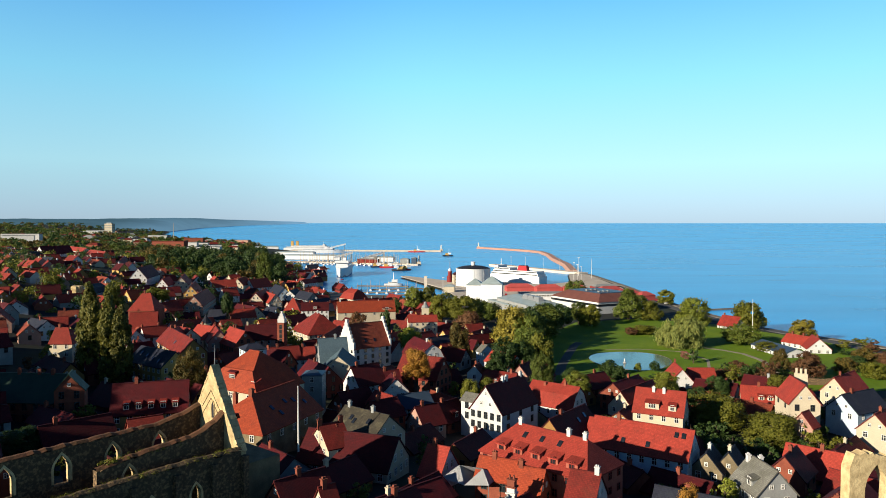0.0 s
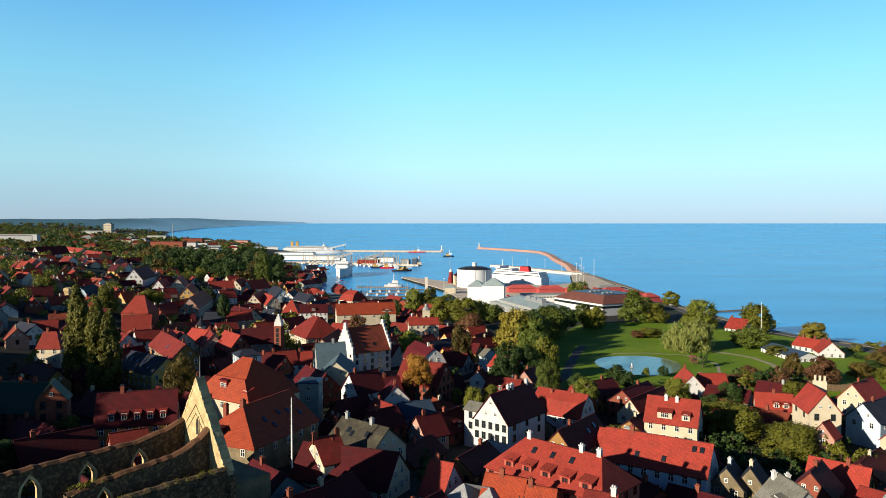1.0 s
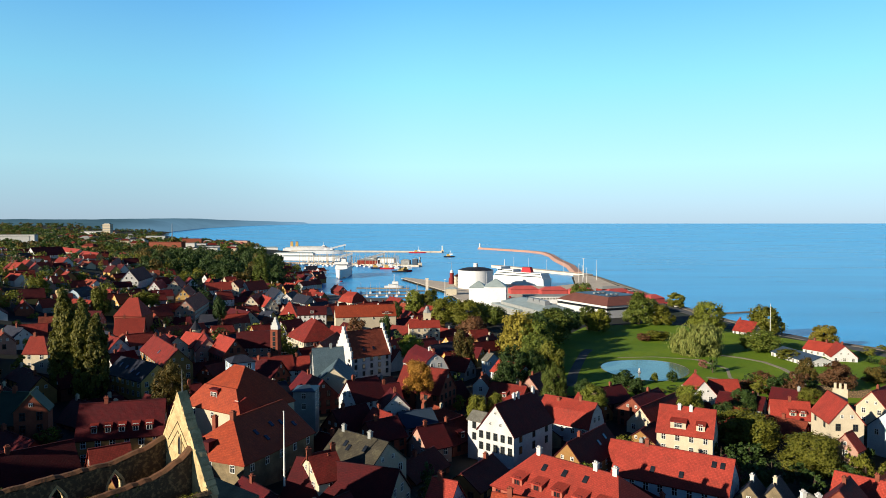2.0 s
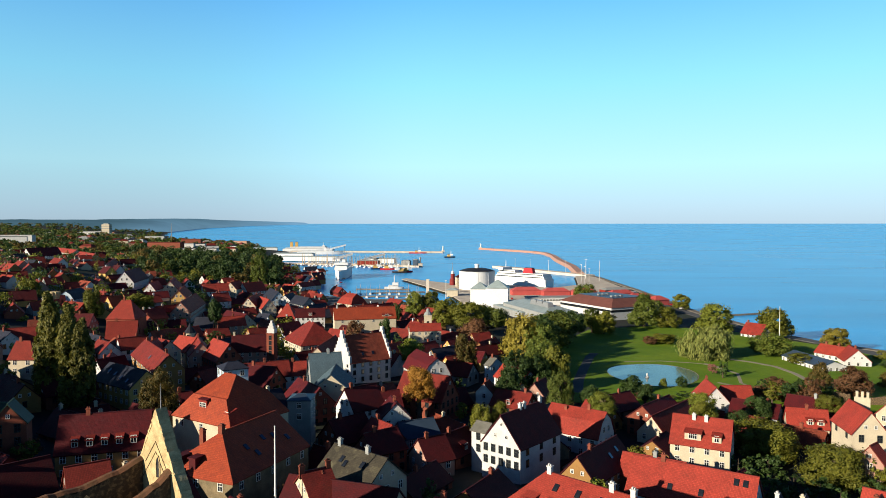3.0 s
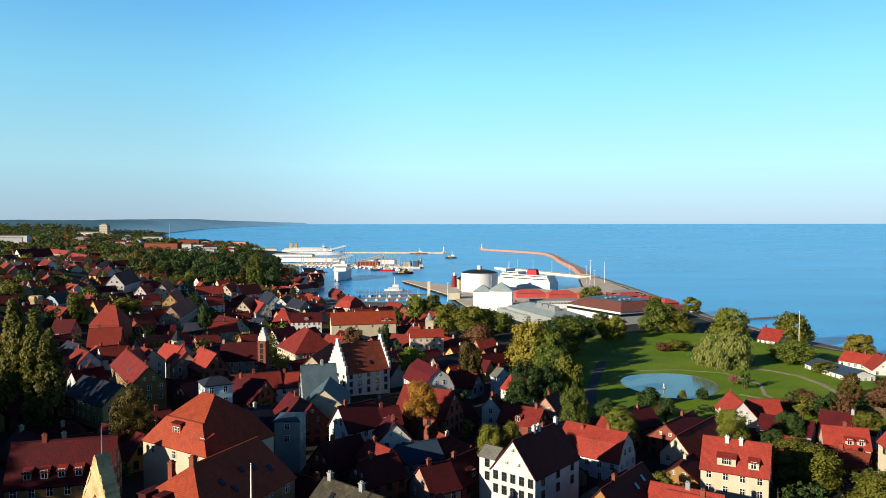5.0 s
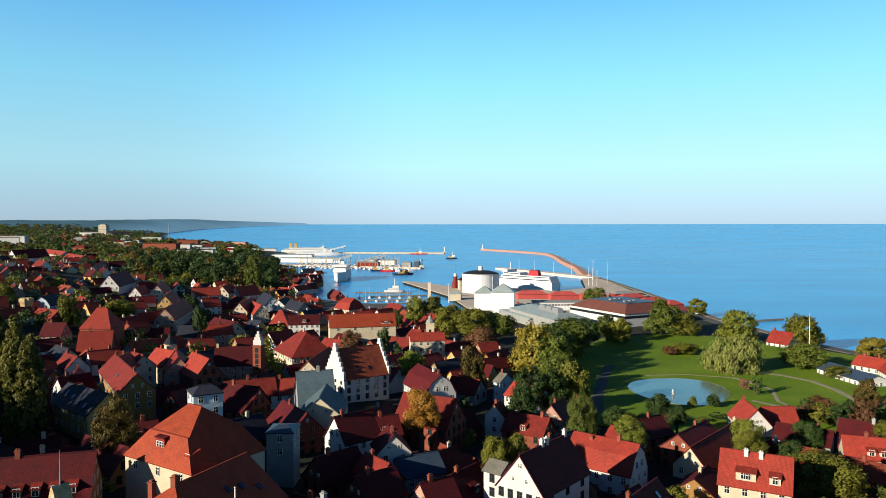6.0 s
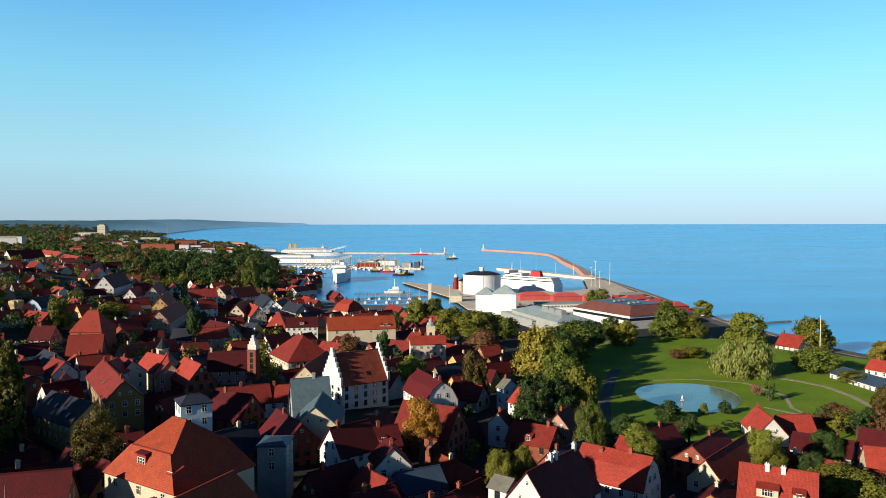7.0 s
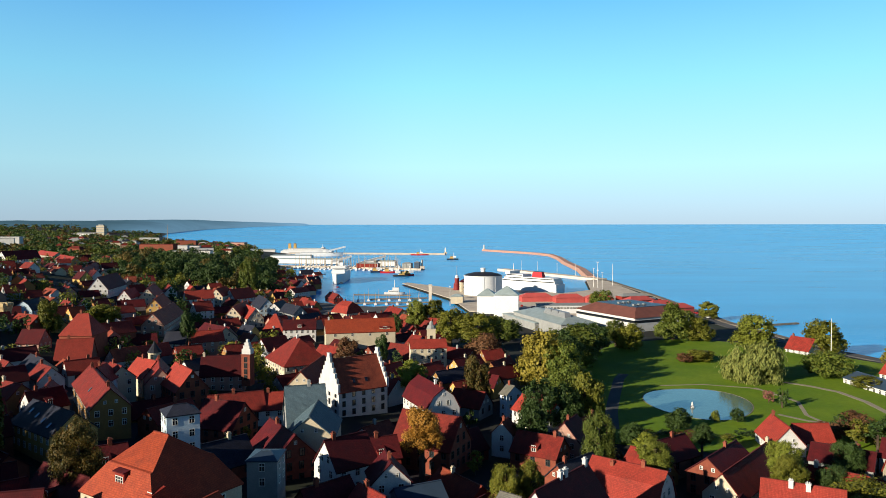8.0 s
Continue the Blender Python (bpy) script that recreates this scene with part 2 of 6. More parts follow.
def water_material(name, colour, wave, strength, rough=0.12, ior=1.33):
    m = bpy.data.materials.new(name)
    m.use_nodes = True
    nd, lk = m.node_tree.nodes, m.node_tree.links
    b = nd["Principled BSDF"]
    b.inputs["Roughness"].default_value, b.inputs["IOR"].default_value = rough, ior
    co = nd.new("ShaderNodeTexCoord")
    big = nd.new("ShaderNodeTexNoise")
    big.inputs["Scale"].default_value, big.inputs["Detail"].default_value = 0.004, 5
    mp = nd.new("ShaderNodeMapping")
    mp.inputs["Scale"].default_value = (1, 3.0, 1)
    lk.new(co.outputs["Object"], mp.inputs["Vector"])
    lk.new(mp.outputs[0], big.inputs["Vector"])
    mx = nd.new("ShaderNodeMix")
    mx.data_type = "RGBA"
    mx.inputs[6].default_value, mx.inputs[7].default_value = (*colour, 1), (*[c * 2.1 for c in colour], 1)
    lk.new(big.outputs["Fac"], mx.inputs[0])
    lk.new(mx.outputs[2], b.inputs["Base Color"])
    n = nd.new("ShaderNodeTexNoise")
    n.inputs["Scale"].default_value, n.inputs["Detail"].default_value = wave, 6
    lk.new(mp.outputs[0], n.inputs["Vector"])
    bp = nd.new("ShaderNodeBump")
    bp.inputs["Strength"].default_value, bp.inputs["Distance"].default_value = strength, 0.6
    lk.new(n.outputs["Fac"], bp.inputs["Height"])
    lk.new(bp.outputs[0], b.inputs["Normal"])
    return m


SEA = water_material("sea_water", (0.002, 0.13, 0.31), 0.12, 0.75, 0.26, 1.25)
POND = water_material("pond_water", (0.03, 0.06, 0.06), 0.5, 0.06, 0.06)


# ---- building blocks ----
def mesh_of(name, bm, mat, smooth=False):
    me = bpy.data.meshes.new(name)
    bm.to_mesh(me)
    bm.free()
    for m in (mat if isinstance(mat, (list, tuple)) else [mat]):
        me.materials.append(m)
    if smooth:
        me.shade_smooth()
    return me


def part(name, bm, mat, parent, label="", smooth=False):
    """One mesh under a thing or a part."""
    ob = new(name, mesh_of(name, bm, mat, smooth))
    ob.parent = parent
    return tagged(ob, label) if label else ob


def thing(name, label, category, m=None, group="", kind=""):
    e = new(name)
    if m is not None:
        e.matrix_world = m
    return tagged(e, label, category, group, kind)


def shared(name, me, parent, m):
    ob = new(name, me)
    ob.parent = parent
    ob.matrix_local = m
    return ob


def box(bm, x0, x1, y0, y1, z0, z1, top=1.0):
    cx, cy = (x0 + x1) / 2, (y0 + y1) / 2
    lo = [bm.verts.new((x, y, z0)) for x, y in ((x0, y0), (x1, y0), (x1, y1), (x0, y1))]
    hi = [bm.verts.new((cx + (x - cx) * top, cy + (y - cy) * top, z1)) for x, y in ((x0, y0), (x1, y0), (x1, y1), (x0, y1))]
    fs = [bm.faces.new(lo[::-1]), bm.faces.new(hi)]
    for i in range(4):
        fs.append(bm.faces.new((lo[i], lo[(i + 1) % 4], hi[(i + 1) % 4], hi[i])))
    return fs


def boxes(*sizes):
    bm = bmesh.new()
    for s in sizes:
        box(bm, *s)
    return bm


def lathe(bm, profile, n=16, cx=0, cy=0):
    """A turned body from (radius, height) pairs."""
    rings = []
    for r, z in profile:
        rings.append([bm.verts.new((cx + max(r, 0.001) * math.cos(2 * math.pi * i / n), cy + max(r, 0.001) * math.sin(2 * math.pi * i / n), z)) for i in range(n)])
    for a, b in zip(rings, rings[1:]):
        for i in range(n):
            bm.faces.new((a[i], a[(i + 1) % n], b[(i + 1) % n], b[i]))
    bm.faces.new(rings[0][::-1])
    bm.faces.new(rings[-1])
    return bm


def ground_at(x, y):
    """Height of the town's ground: a slope that rises away from the shore, with a cliff added out of view under the
    shading trees.
    """
    cliff = 3 * min(1, max(0, (-x - 132) / 22)) * min(1, max(0, (-0.66 * y - 4 - x) / 14)) * min(1, max(0, (230 - y) / 30))
    z = cliff + 2 + 0.065 * max(0, 60 - x - 0.6 * max(0, y - 190)) + 0.1 * max(0, min(140, 200 - y)) * min(1, max(0, (150 - x) / 60))
    z += 0.11 * max(0, -x - 130)
    z = z if z < 30 or cliff else 30 + (z - 30) * 0.08
    if y > 650:
        shore = np.interp(y, (650, 900, 1195, 1650, 2100, 2400, 2700), (-110, -168, -262, -345, -560, -936, -1200))
        far = min(31.0, 2 + 0.065 * max(0.0, shore - x))
        f = min(1.0, (y - 650) / 350)
        z = z + (far - z) * f
    return float(z)


# ---- windows, shared by all houses ----
def window_meshes(w, h, frame_mat, bars=1):
    """A frame with bars, cut out of one plate, and the pane behind it."""
    t, d = 0.1, 0.1
    xs = [-w / 2 - t, -w / 2]
    for i in range(bars):
        x = w * ((i + 1) / (bars + 1) - 0.5)
        xs += [x - 0.04, x + 0.04]
    xs += [w / 2, w / 2 + t]
    zs = [-h / 2 - t, -h / 2, h * 0.12, h * 0.12 + 0.07, h / 2, h / 2 + t]
    bm = bmesh.new()
    grid = {}
    for y in (-0.02, d):
        for i, x in enumerate(xs):
            for j, z in enumerate(zs):
                grid[y, i, j] = bm.verts.new((x, y, z))
    solid = lambda i, j: 0 <= i < len(xs) - 1 and 0 <= j < len(zs) - 1 and not (i % 2 == 1 and j % 2 == 1)
    for i in range(len(xs) - 1):
        for j in range(len(zs) - 1):
            if not solid(i, j):
                continue
            bm.faces.new([grid[d, a, b] for a, b in ((i + 1, j), (i, j), (i, j + 1), (i + 1, j + 1))])
            for (di, dj), ((a, b), (c, e)) in (((-1, 0), ((i, j), (i, j + 1))), ((1, 0), ((i + 1, j + 1), (i + 1, j))), ((0, -1), ((i + 1, j), (i, j))), ((0, 1), ((i, j + 1), (i + 1, j + 1)))):
                if not solid(i + di, j + dj):
                    bm.faces.new((grid[d, a, b], grid[-0.02, a, b], grid[-0.02, c, e], grid[d, c, e]))
    for v in [v for v in bm.verts if not v.link_faces]:
        bm.verts.remove(v)
    bmesh.ops.recalc_face_normals(bm, faces=bm.faces)
    pane = boxes((-w / 2, w / 2, -0.02, 0.03, -h / 2, h / 2))
    frame_me, pane_me = mesh_of("window", bm, frame_mat), mesh_of("pane", pane, GLASS)
    # far off, frame and pane are one mesh
    both = bmesh.new()
    both.from_mesh(frame_me)
    n = len(both.faces)
    both.from_mesh(pane_me)
    both.faces.ensure_lookup_table()
    for f in both.faces[n:]:
        f.material_index = 1
    return frame_me, pane_me, mesh_of("window", both, [frame_mat, GLASS])


WINDOWS = {
    "white": window_meshes(1.0, 1.45, TRIM),
    "dark": window_meshes(1.05, 1.7, DARKTRIM),
    "rust": window_meshes(1.0, 1.3, WALL["timber"]),
    "small": window_meshes(0.6, 0.75, TRIM),
    "wide": window_meshes(1.9, 1.35, TRIM, 3),
}


def add_window(parent, kind, x, y, z, turn, near=True):
    """A window on a wall; its local +y points out of the wall."""
    f, p, both = WINDOWS[kind]
    w = shared("window", f if near else both, parent, pose(x, y, z, 0, 0, turn))
    if near:
        shared("pane", p, w, Matrix())
    return w


def chimney_mesh(h, mat, a=0.42, b=0.34):
    bm = bmesh.new()
    box(bm, -a, a, -b, b, -1.2, h)
    box(bm, -a - 0.1, a + 0.1, -b - 0.1, b + 0.1, h, h + 0.18)
    box(bm, -a + 0.12, -0.05, -b + 0.15, b - 0.15, h + 0.18, h + 0.5)
    box(bm, 0.08, a - 0.12, -b + 0.15, b - 0.15, h + 0.18, h + 0.45)
    return mesh_of("chimney", bm, mat)


CHIMNEYS = {k: chimney_mesh(1.0, m) for k, m in (("white", WALL["white"]), ("brick", WALL["brick"]), ("grey", WALL["grey"]), ("cream", WALL["cream"]))}
CHIMNEYS["stack"] = chimney_mesh(3.0, WALL["brick"], 0.45, 0.45)
CHIMNEYS["tall"] = chimney_mesh(1.1, WALL["brick"], 0.5, 0.5)


def roof_bm(L, w, ze, zr, hips, kind, over=0.4):
    """A roof over a house of length L and width w: eaves at ze, ridge at zr, hips: how far each end runs out past the ridge."""
    drop = zr - ze
    if kind == "gambrel":
        prof = [(-w / 2 - over, ze - 0.15), (-w * 0.31, ze + 0.62 * drop), (0, zr), (w * 0.31, ze + 0.62 * drop), (w / 2 + over, ze - 0.15)]
    elif kind == "mansard":
        prof = [(-w / 2 - over, ze - 0.1), (-w * 0.36, ze + 0.55 * drop), (-w * 0.33, ze + 0.56 * drop), (0, zr), (w * 0.33, ze + 0.56 * drop), (w * 0.36, ze + 0.55 * drop), (w / 2 + over, ze - 0.1)]
    else:
        s = drop / (w / 2)
        prof = [(-w / 2 - over, ze - over * s), (0, zr), (w / 2 + over, ze - over * s)]
    bm = bmesh.new()
    uv = bm.loops.layers.uv.new("uv")

    def end(i, sign, hip):
        y, z = prof[i]
        out = hip * (zr - z) / drop if hip else (0.3 if hip == 0 else 0)
        return sign * (L / 2 + out)

    up, dn = [], []
    for i, (y, z) in enumerate(prof):
        up.append((bm.verts.new((end(i, -1, hips[0]), y, z)), bm.verts.new((end(i, 1, hips[1]), y, z))))
    th = 0.24
    for i, (y, z) in enumerate(prof):
        dn.append((bm.verts.new((end(i, -1, hips[0]), y * 0.985, z - th)), bm.verts.new((end(i, 1, hips[1]), y * 0.985, z - th))))
    n = len(prof)

    def face(vs, along, origin, slope):
        f = bm.faces.new(vs)
        for l in f.loops:
            d = l.vert.co - origin
            l[uv].uv = (d.dot(along), d.dot(slope))
        return f

    for i in range(n - 1):
        a, b, c, d = up[i][0], up[i][1], up[i + 1][1], up[i + 1][0]
        o = a.co.copy()
        sl = Vector((0, prof[i + 1][0] - prof[i][0], prof[i + 1][1] - prof[i][1])).normalized()
        face((a, b, c, d), Vector((1, 0, 0)), o, sl)
        bm.faces.new((dn[i][1], dn[i][0], dn[i + 1][0], dn[i + 1][1]))
    bm.faces.new((up[0][0], dn[0][0], dn[0][1], up[0][1]))
    bm.faces.new((up[-1][1], dn[-1][1], dn[-1][0], up[-1][0]))
    m = n // 2
    for e, hip in ((0, hips[0]), (1, hips[1])):
        if hip:
            for i in range(m):
                vs = [up[i][e], up[i + 1][e], up[n - 2 - i][e], up[n - 1 - i][e]]
                if i + 1 == n - 2 - i:
                    vs = [up[i][e], up[i + 1][e], up[n - 1 - i][e]]
                if e:
                    vs = vs[::-1]
                o = up[i][e].co.copy()
                face(vs[::-1], Vector((0, 1, 0)), o, Vector((-1 if e else 1, 0, drop / hip)).normalized())
            bm.faces.new([up[0][e], dn[0][e], dn[-1][e], up[-1][e]] if e == 0 else [up[-1][e], dn[-1][e], dn[0][e], up[0][e]])
        else:
            for i in range(n - 1):
                q = (up[i][e], up[i + 1][e], dn[i + 1][e], dn[i][e])
                bm.faces.new(q if e == 0 else q[::-1])
    # ridge tiles
    x0, x1 = end(m, -1, hips[0]), end(m, 1, hips[1])
    box(bm, x0, x1, -0.16, 0.16, zr - 0.1, zr + 0.1)
    bmesh.ops.recalc_face_normals(bm, faces=bm.faces)
    return bm, prof


def extrude_profile(bm, prof, x0, x1):
    """A solid with the given (y, z) outline between x0 and x1."""
    f1 = [bm.verts.new((x0, y, z)) for y, z in prof]
    f2 = [bm.verts.new((x1, y, z)) for y, z in prof]
    bm.faces.new(f1)
    bm.faces.new(f2[::-1])
    n = len(prof)
    for i in range(n):
        j = (i + 1) % n
        bm.faces.new((f1[i], f2[i], f2[j], f1[j]))
    bmesh.ops.recalc_face_normals(bm, faces=bm.faces)
    return bm


def wall_bm(L, w, ze, zr, z0, hips, prof):
    bm = bmesh.new()
    if hips[0] and hips[1]:
        box(bm, -L / 2 - hips[0], L / 2 + hips[1], -w / 2, w / 2, z0, ze - 0.12)
        return bm
    inner = [(y, z - 0.27) for y, z in prof[1:-1]]
    outline = [(-w / 2, z0), (-w / 2, ze - 0.2)] + inner + [(w / 2, ze - 0.2), (w / 2, z0)]
    extrude_profile(bm, outline, -L / 2, L / 2)
    for e, sgn in ((0, -1), (1, 1)):
        if hips[e]:
            a, b = sorted((sgn * L / 2, sgn * (L / 2 + hips[e])))
            box(bm, a, b, -w / 2, w / 2, z0, ze - 0.12)
    return bm


def step_bm(w, ze, zr, x):
    """A stepped gable that stands above the roof, as one slab."""
    k = 6
    right = []
    for i in range(k):
        yw = w / 2 * (1 - i / k) + 0.3
        h0, h1 = ze + (zr - ze) * i / k, ze + (zr - ze) * (i + 1) / k
        right += [(yw, (h0 + 0.75) if i else ze - 1.0), (yw, h1 + 0.75)]
    right += [(0.9, zr + 0.75), (0.9, zr + 2.2)]
    outline = right + [(-y, z) for y, z in right[::-1]]
    return extrude_profile(bmesh.new(), outline, x - 0.4, x + 0.4)


FOOTPRINTS = []


def house(ax, ay, bx, by, zr, w, drop, wall="white", roof="red", label="", hips=(0, 0), kind="gable", rows=2, win="white",
          chimneys=((0.3, 0.0, "brick"),), dormers=(), lights=(), step=False, gap=2.7, sides=(1, 1, 1, 1), z0=None, name="house", group="", dwin="white", egap=None):
    """A house by the two ends of its ridge. Chimneys: (share of the ridge, metres to its left, kind); dormers: (share, side, width, height, roof);
    lights: roof windows (share, side, share up the slope); sides: windows on the long sides (left, right) and on the ends (start, end)."""
    if wall in ("brick", "timber") and win == "white":
        win = "dark"
    L = math.hypot(bx - ax, by - ay)
    turn = math.degrees(math.atan2(by - ay, bx - ax))
    cx, cy = (ax + bx) / 2, (ay + by) / 2
    low = min(ground_at(cx + i * 8, cy + j * 8) for i in (-1, 1) for j in (-1, 1)) if z0 is None else z0
    base = low - 1.0
    zr, ze = zr - base, zr - base - drop
    h = thing(name, label or "%s plastered house with a tiled roof" % wall, "house", pose(cx, cy, base, 0, 0, turn), group)
    h["eave"] = ze
    rb, prof = roof_bm(L, w, ze, zr, hips, kind)
    part("roof", rb, TILE[roof], h)
    part("wall", wall_bm(L, w, ze, zr, 0, hips, prof), WALL[wall], h)
    if step:
        for x in (-L / 2, L / 2):
            part("stepped_gable", step_bm(w, ze, zr, x), WALL[wall], h)
    FOOTPRINTS.append((cx, cy, 0.5 * math.hypot(L + hips[0] + hips[1], w), math.radians(turn), L / 2 + max(hips) + 1, w / 2 + 1))
    near = cy < 295
    # windows only on walls that do not turn their backs to the way along which the place is seen
    ca, sa = math.cos(math.radians(turn)), math.sin(math.radians(turn))
    seen = [s and d < 0.3 for s, d in zip(sides, (ca, -ca, -sa, sa))]
    sides = seen
    x0, x1 = -L / 2 - (hips[0] or 0), L / 2 + (hips[1] or 0)
    storey = 2.9
    for k in range(rows):
        z = ze - 1.45 - k * storey
        if z < 1.6:
            break
        n = max(1, int((x1 - x0 - 1.0) / gap))
        for i in range(n):
            x = x0 + (x1 - x0) * (i + 0.5) / n
            for s in (1, -1):
                if sides[0 if s > 0 else 1]:
                    add_window(h, win, x, s * w / 2, z, 0 if s > 0 else 180, near)
        n = max(1, int((w - 1.0) / (egap or gap)))
        for i in range(n):
            y = -w / 2 + w * (i + 0.5) / n
            if sides[2]:
                add_window(h, win, x0, y, z, 90, near)
            if sides[3]:
                add_window(h, win, x1, y, z, -90, near)
    if drop > 3.2:
        for e, sgn in ((0, -1), (1, 1)):
            if not hips[e] and sides[2 + e]:
                zz = ze + drop * 0.22
                for y in ((-w * 0.14, w * 0.14) if w > 7 else (0,)):
                    add_window(h, win if drop > 5 and not egap else "small", sgn * L / 2, y, zz + 0.3, 90 if sgn < 0 else -90, near)
                if drop > 5.5:
                    add_window(h, "small", sgn * L / 2, 0, ze + drop * 0.68, 90 if sgn < 0 else -90, near)
    slope = drop / (w / 2)
    for f, off, ck in chimneys:
        shared("chimney", CHIMNEYS[ck], h, pose(-L / 2 + f * L, off, zr - abs(off) * slope))
    for f, s, dw, dh, dr in dormers:
        x = -L / 2 + f * L
        yf = w / 2 * 0.86
        zf = ze + drop * 0.14
        yb = max(0.3, yf - (dh + 0.5) / slope)
        bm = bmesh.new()
        box(bm, -dw / 2, dw / 2, yb, yf, zf - 0.4, zf + dh)
        d = part("dormer", bm, WALL["timber" if dr == "dark" else wall], h)
        d.matrix_local = pose(x, 0, 0, 0, 0, 0 if s > 0 else 180)
        bm = bmesh.new()
        uvl = bm.loops.layers.uv.new("uv")
        v = [bm.verts.new(c) for c in ((-dw / 2 - 0.2, yf + 0.3, zf + dh - 0.05), (dw / 2 + 0.2, yf + 0.3, zf + dh - 0.05), (dw / 2 + 0.2, yb - 0.7, zf + dh + 0.75), (-dw / 2 - 0.2, yb - 0.7, zf + dh + 0.75))]
        lo = [bm.verts.new(q.co - Vector((0, 0, 0.18))) for q in v]
        bm.faces.new(v)
        bm.faces.new(lo[::-1])
        for i in range(4):
            bm.faces.new((v[i], lo[i], lo[(i + 1) % 4], v[(i + 1) % 4]))
        for fc in bm.faces:
            for l in fc.loops:
                l[uvl].uv = (l.vert.co.x, l.vert.co.y)
        bmesh.ops.recalc_face_normals(bm, faces=bm.faces)
        r = part("roof", bm, TILE[dr], d)
        add_window(d, "wide" if dw > 2.3 and dwin == "white" else dwin, 0, yf, zf + dh * 0.5 + 0.1, 0)
    for f, s, u in lights:
        x = -L / 2 + f * L
        bm = boxes((-0.45, 0.45, -0.7, 0.7, 0.0, 0.12))
        sk = part("roof_window", bm, GLASS, h)
        y = w / 2 * (1 - u)
        sk.matrix_local = pose(x, s * y, ze + drop * u + 0.05, -s * math.degrees(math.atan(slope)), 0, 0)
    return h


# ---- trees ----
def trunk_mesh(seed, height, r, spread):
    rng = random.Random(seed)
    bm = bmesh.new()
    lathe(bm, [(r * 1.5, -0.6), (r, 0.6), (r * 0.85, height * 0.35), (r * 0.5, height * 0.6), (r * 0.15, height * 0.86)], 8)
    for i in range(9):
        z = height * (0.25 + 0.05 * i)
        a = rng.uniform(0, 6.28)
        ln = spread * rng.uniform(0.5, 0.9)
        d = Vector((math.cos(a), math.sin(a), rng.uniform(0.7, 1.3)))
        p0, p1 = Vector((0, 0, z)), Vector((0, 0, z)) + d * ln
        side = d.cross(Vector((0, 0, 1))).normalized()
        up = side.cross(d).normalized()
        rr = r * 0.34
        lo = [bm.verts.new(p0 + (side * math.cos(k * 2.09) + up * math.sin(k * 2.09)) * rr) for k in range(3)]
        hi = [bm.verts.new(p1 + (side * math.cos(k * 2.09) + up * math.sin(k * 2.09)) * rr * 0.25) for k in range(3)]
        for k in range(3):
            bm.faces.new((lo[k], lo[(k + 1) % 3], hi[(k + 1) % 3], hi[k]))
        bm.faces.new(hi)
    return mesh_of("trunk", bm, BARK, True)


def leaves(pos, nrm, size, rng, hang=False):
    """Small leaf sprays, each a bent quad, as arrays for from_pydata."""
    n = len(pos)
    t = rng.normal(size=(n, 3))
    if hang:
        t = t * 0.25 + np.array([0, 0, -1.0])
    t -= nrm * (t * nrm).sum(1)[:, None]
    t /= np.linalg.norm(t, axis=1)[:, None] + 1e-9
    b = np.cross(nrm, t)
    s = size * rng.uniform(0.6, 1.35, n)[:, None]
    u, k = (s * 2.0, 0.4) if hang else (s, 0.7)
    v = np.stack([pos - t * u, pos - b * s * k + nrm * s * 0.15, pos + t * u, pos + b * s * k + nrm * s * 0.15], 1).reshape(-1, 3)
    f = np.arange(4 * n).reshape(n, 4)
    return v, f


def lobes_of(rng, shape, n):
    """The rounded boughs that make up a crown: centres and radii inside the unit ball."""
    d = rng.normal(size=(n, 3))
    d /= np.linalg.norm(d, axis=1)[:, None]
    c = d * rng.uniform(0.42, 0.66, n)[:, None]
    r = rng.uniform(0.26, 0.42, n)
    if shape == "column":
        c[:, 2] = np.linspace(-0.8, 0.84, n)
        k = np.clip(1.0 - np.abs(c[:, 2] + 0.2) ** 2.4, 0.06, 1)
        a = rng.uniform(0, 6.28, n)
        c[:, 0], c[:, 1] = np.cos(a) * k * 0.45, np.sin(a) * k * 0.45
        r = 0.22 + 0.36 * k * rng.uniform(0.75, 1.15, n)
    elif shape == "cone":
        c[:, 2] = np.linspace(-0.75, 0.86, n)
        k = (0.95 - c[:, 2]) / 1.9
        a = rng.uniform(0, 6.28, n)
        c[:, 0], c[:, 1] = np.cos(a) * k * 0.5, np.sin(a) * k * 0.5
        r = 0.12 + 0.4 * k
    else:
        c[:, 2] = np.where(c[:, 2] < -0.6, -c[:, 2] * 0.6, c[:, 2])
        c[0], r[0] = (0, 0, 0.05), 0.55
        # low boughs that hide most of the trunk
        low = min(5, n // 3)
        a = np.arange(low) * 2 * math.pi / low + rng.uniform(0, 1)
        c[-low:] = np.stack([np.cos(a) * 0.52, np.sin(a) * 0.52, rng.uniform(-0.62, -0.48, low)], 1)
        r[-low:] = rng.uniform(0.32, 0.42, low)
    return c, r


SLIM = {"column": 0.3, "cone": 0.5}  # tall crowns keep leaves of common shape


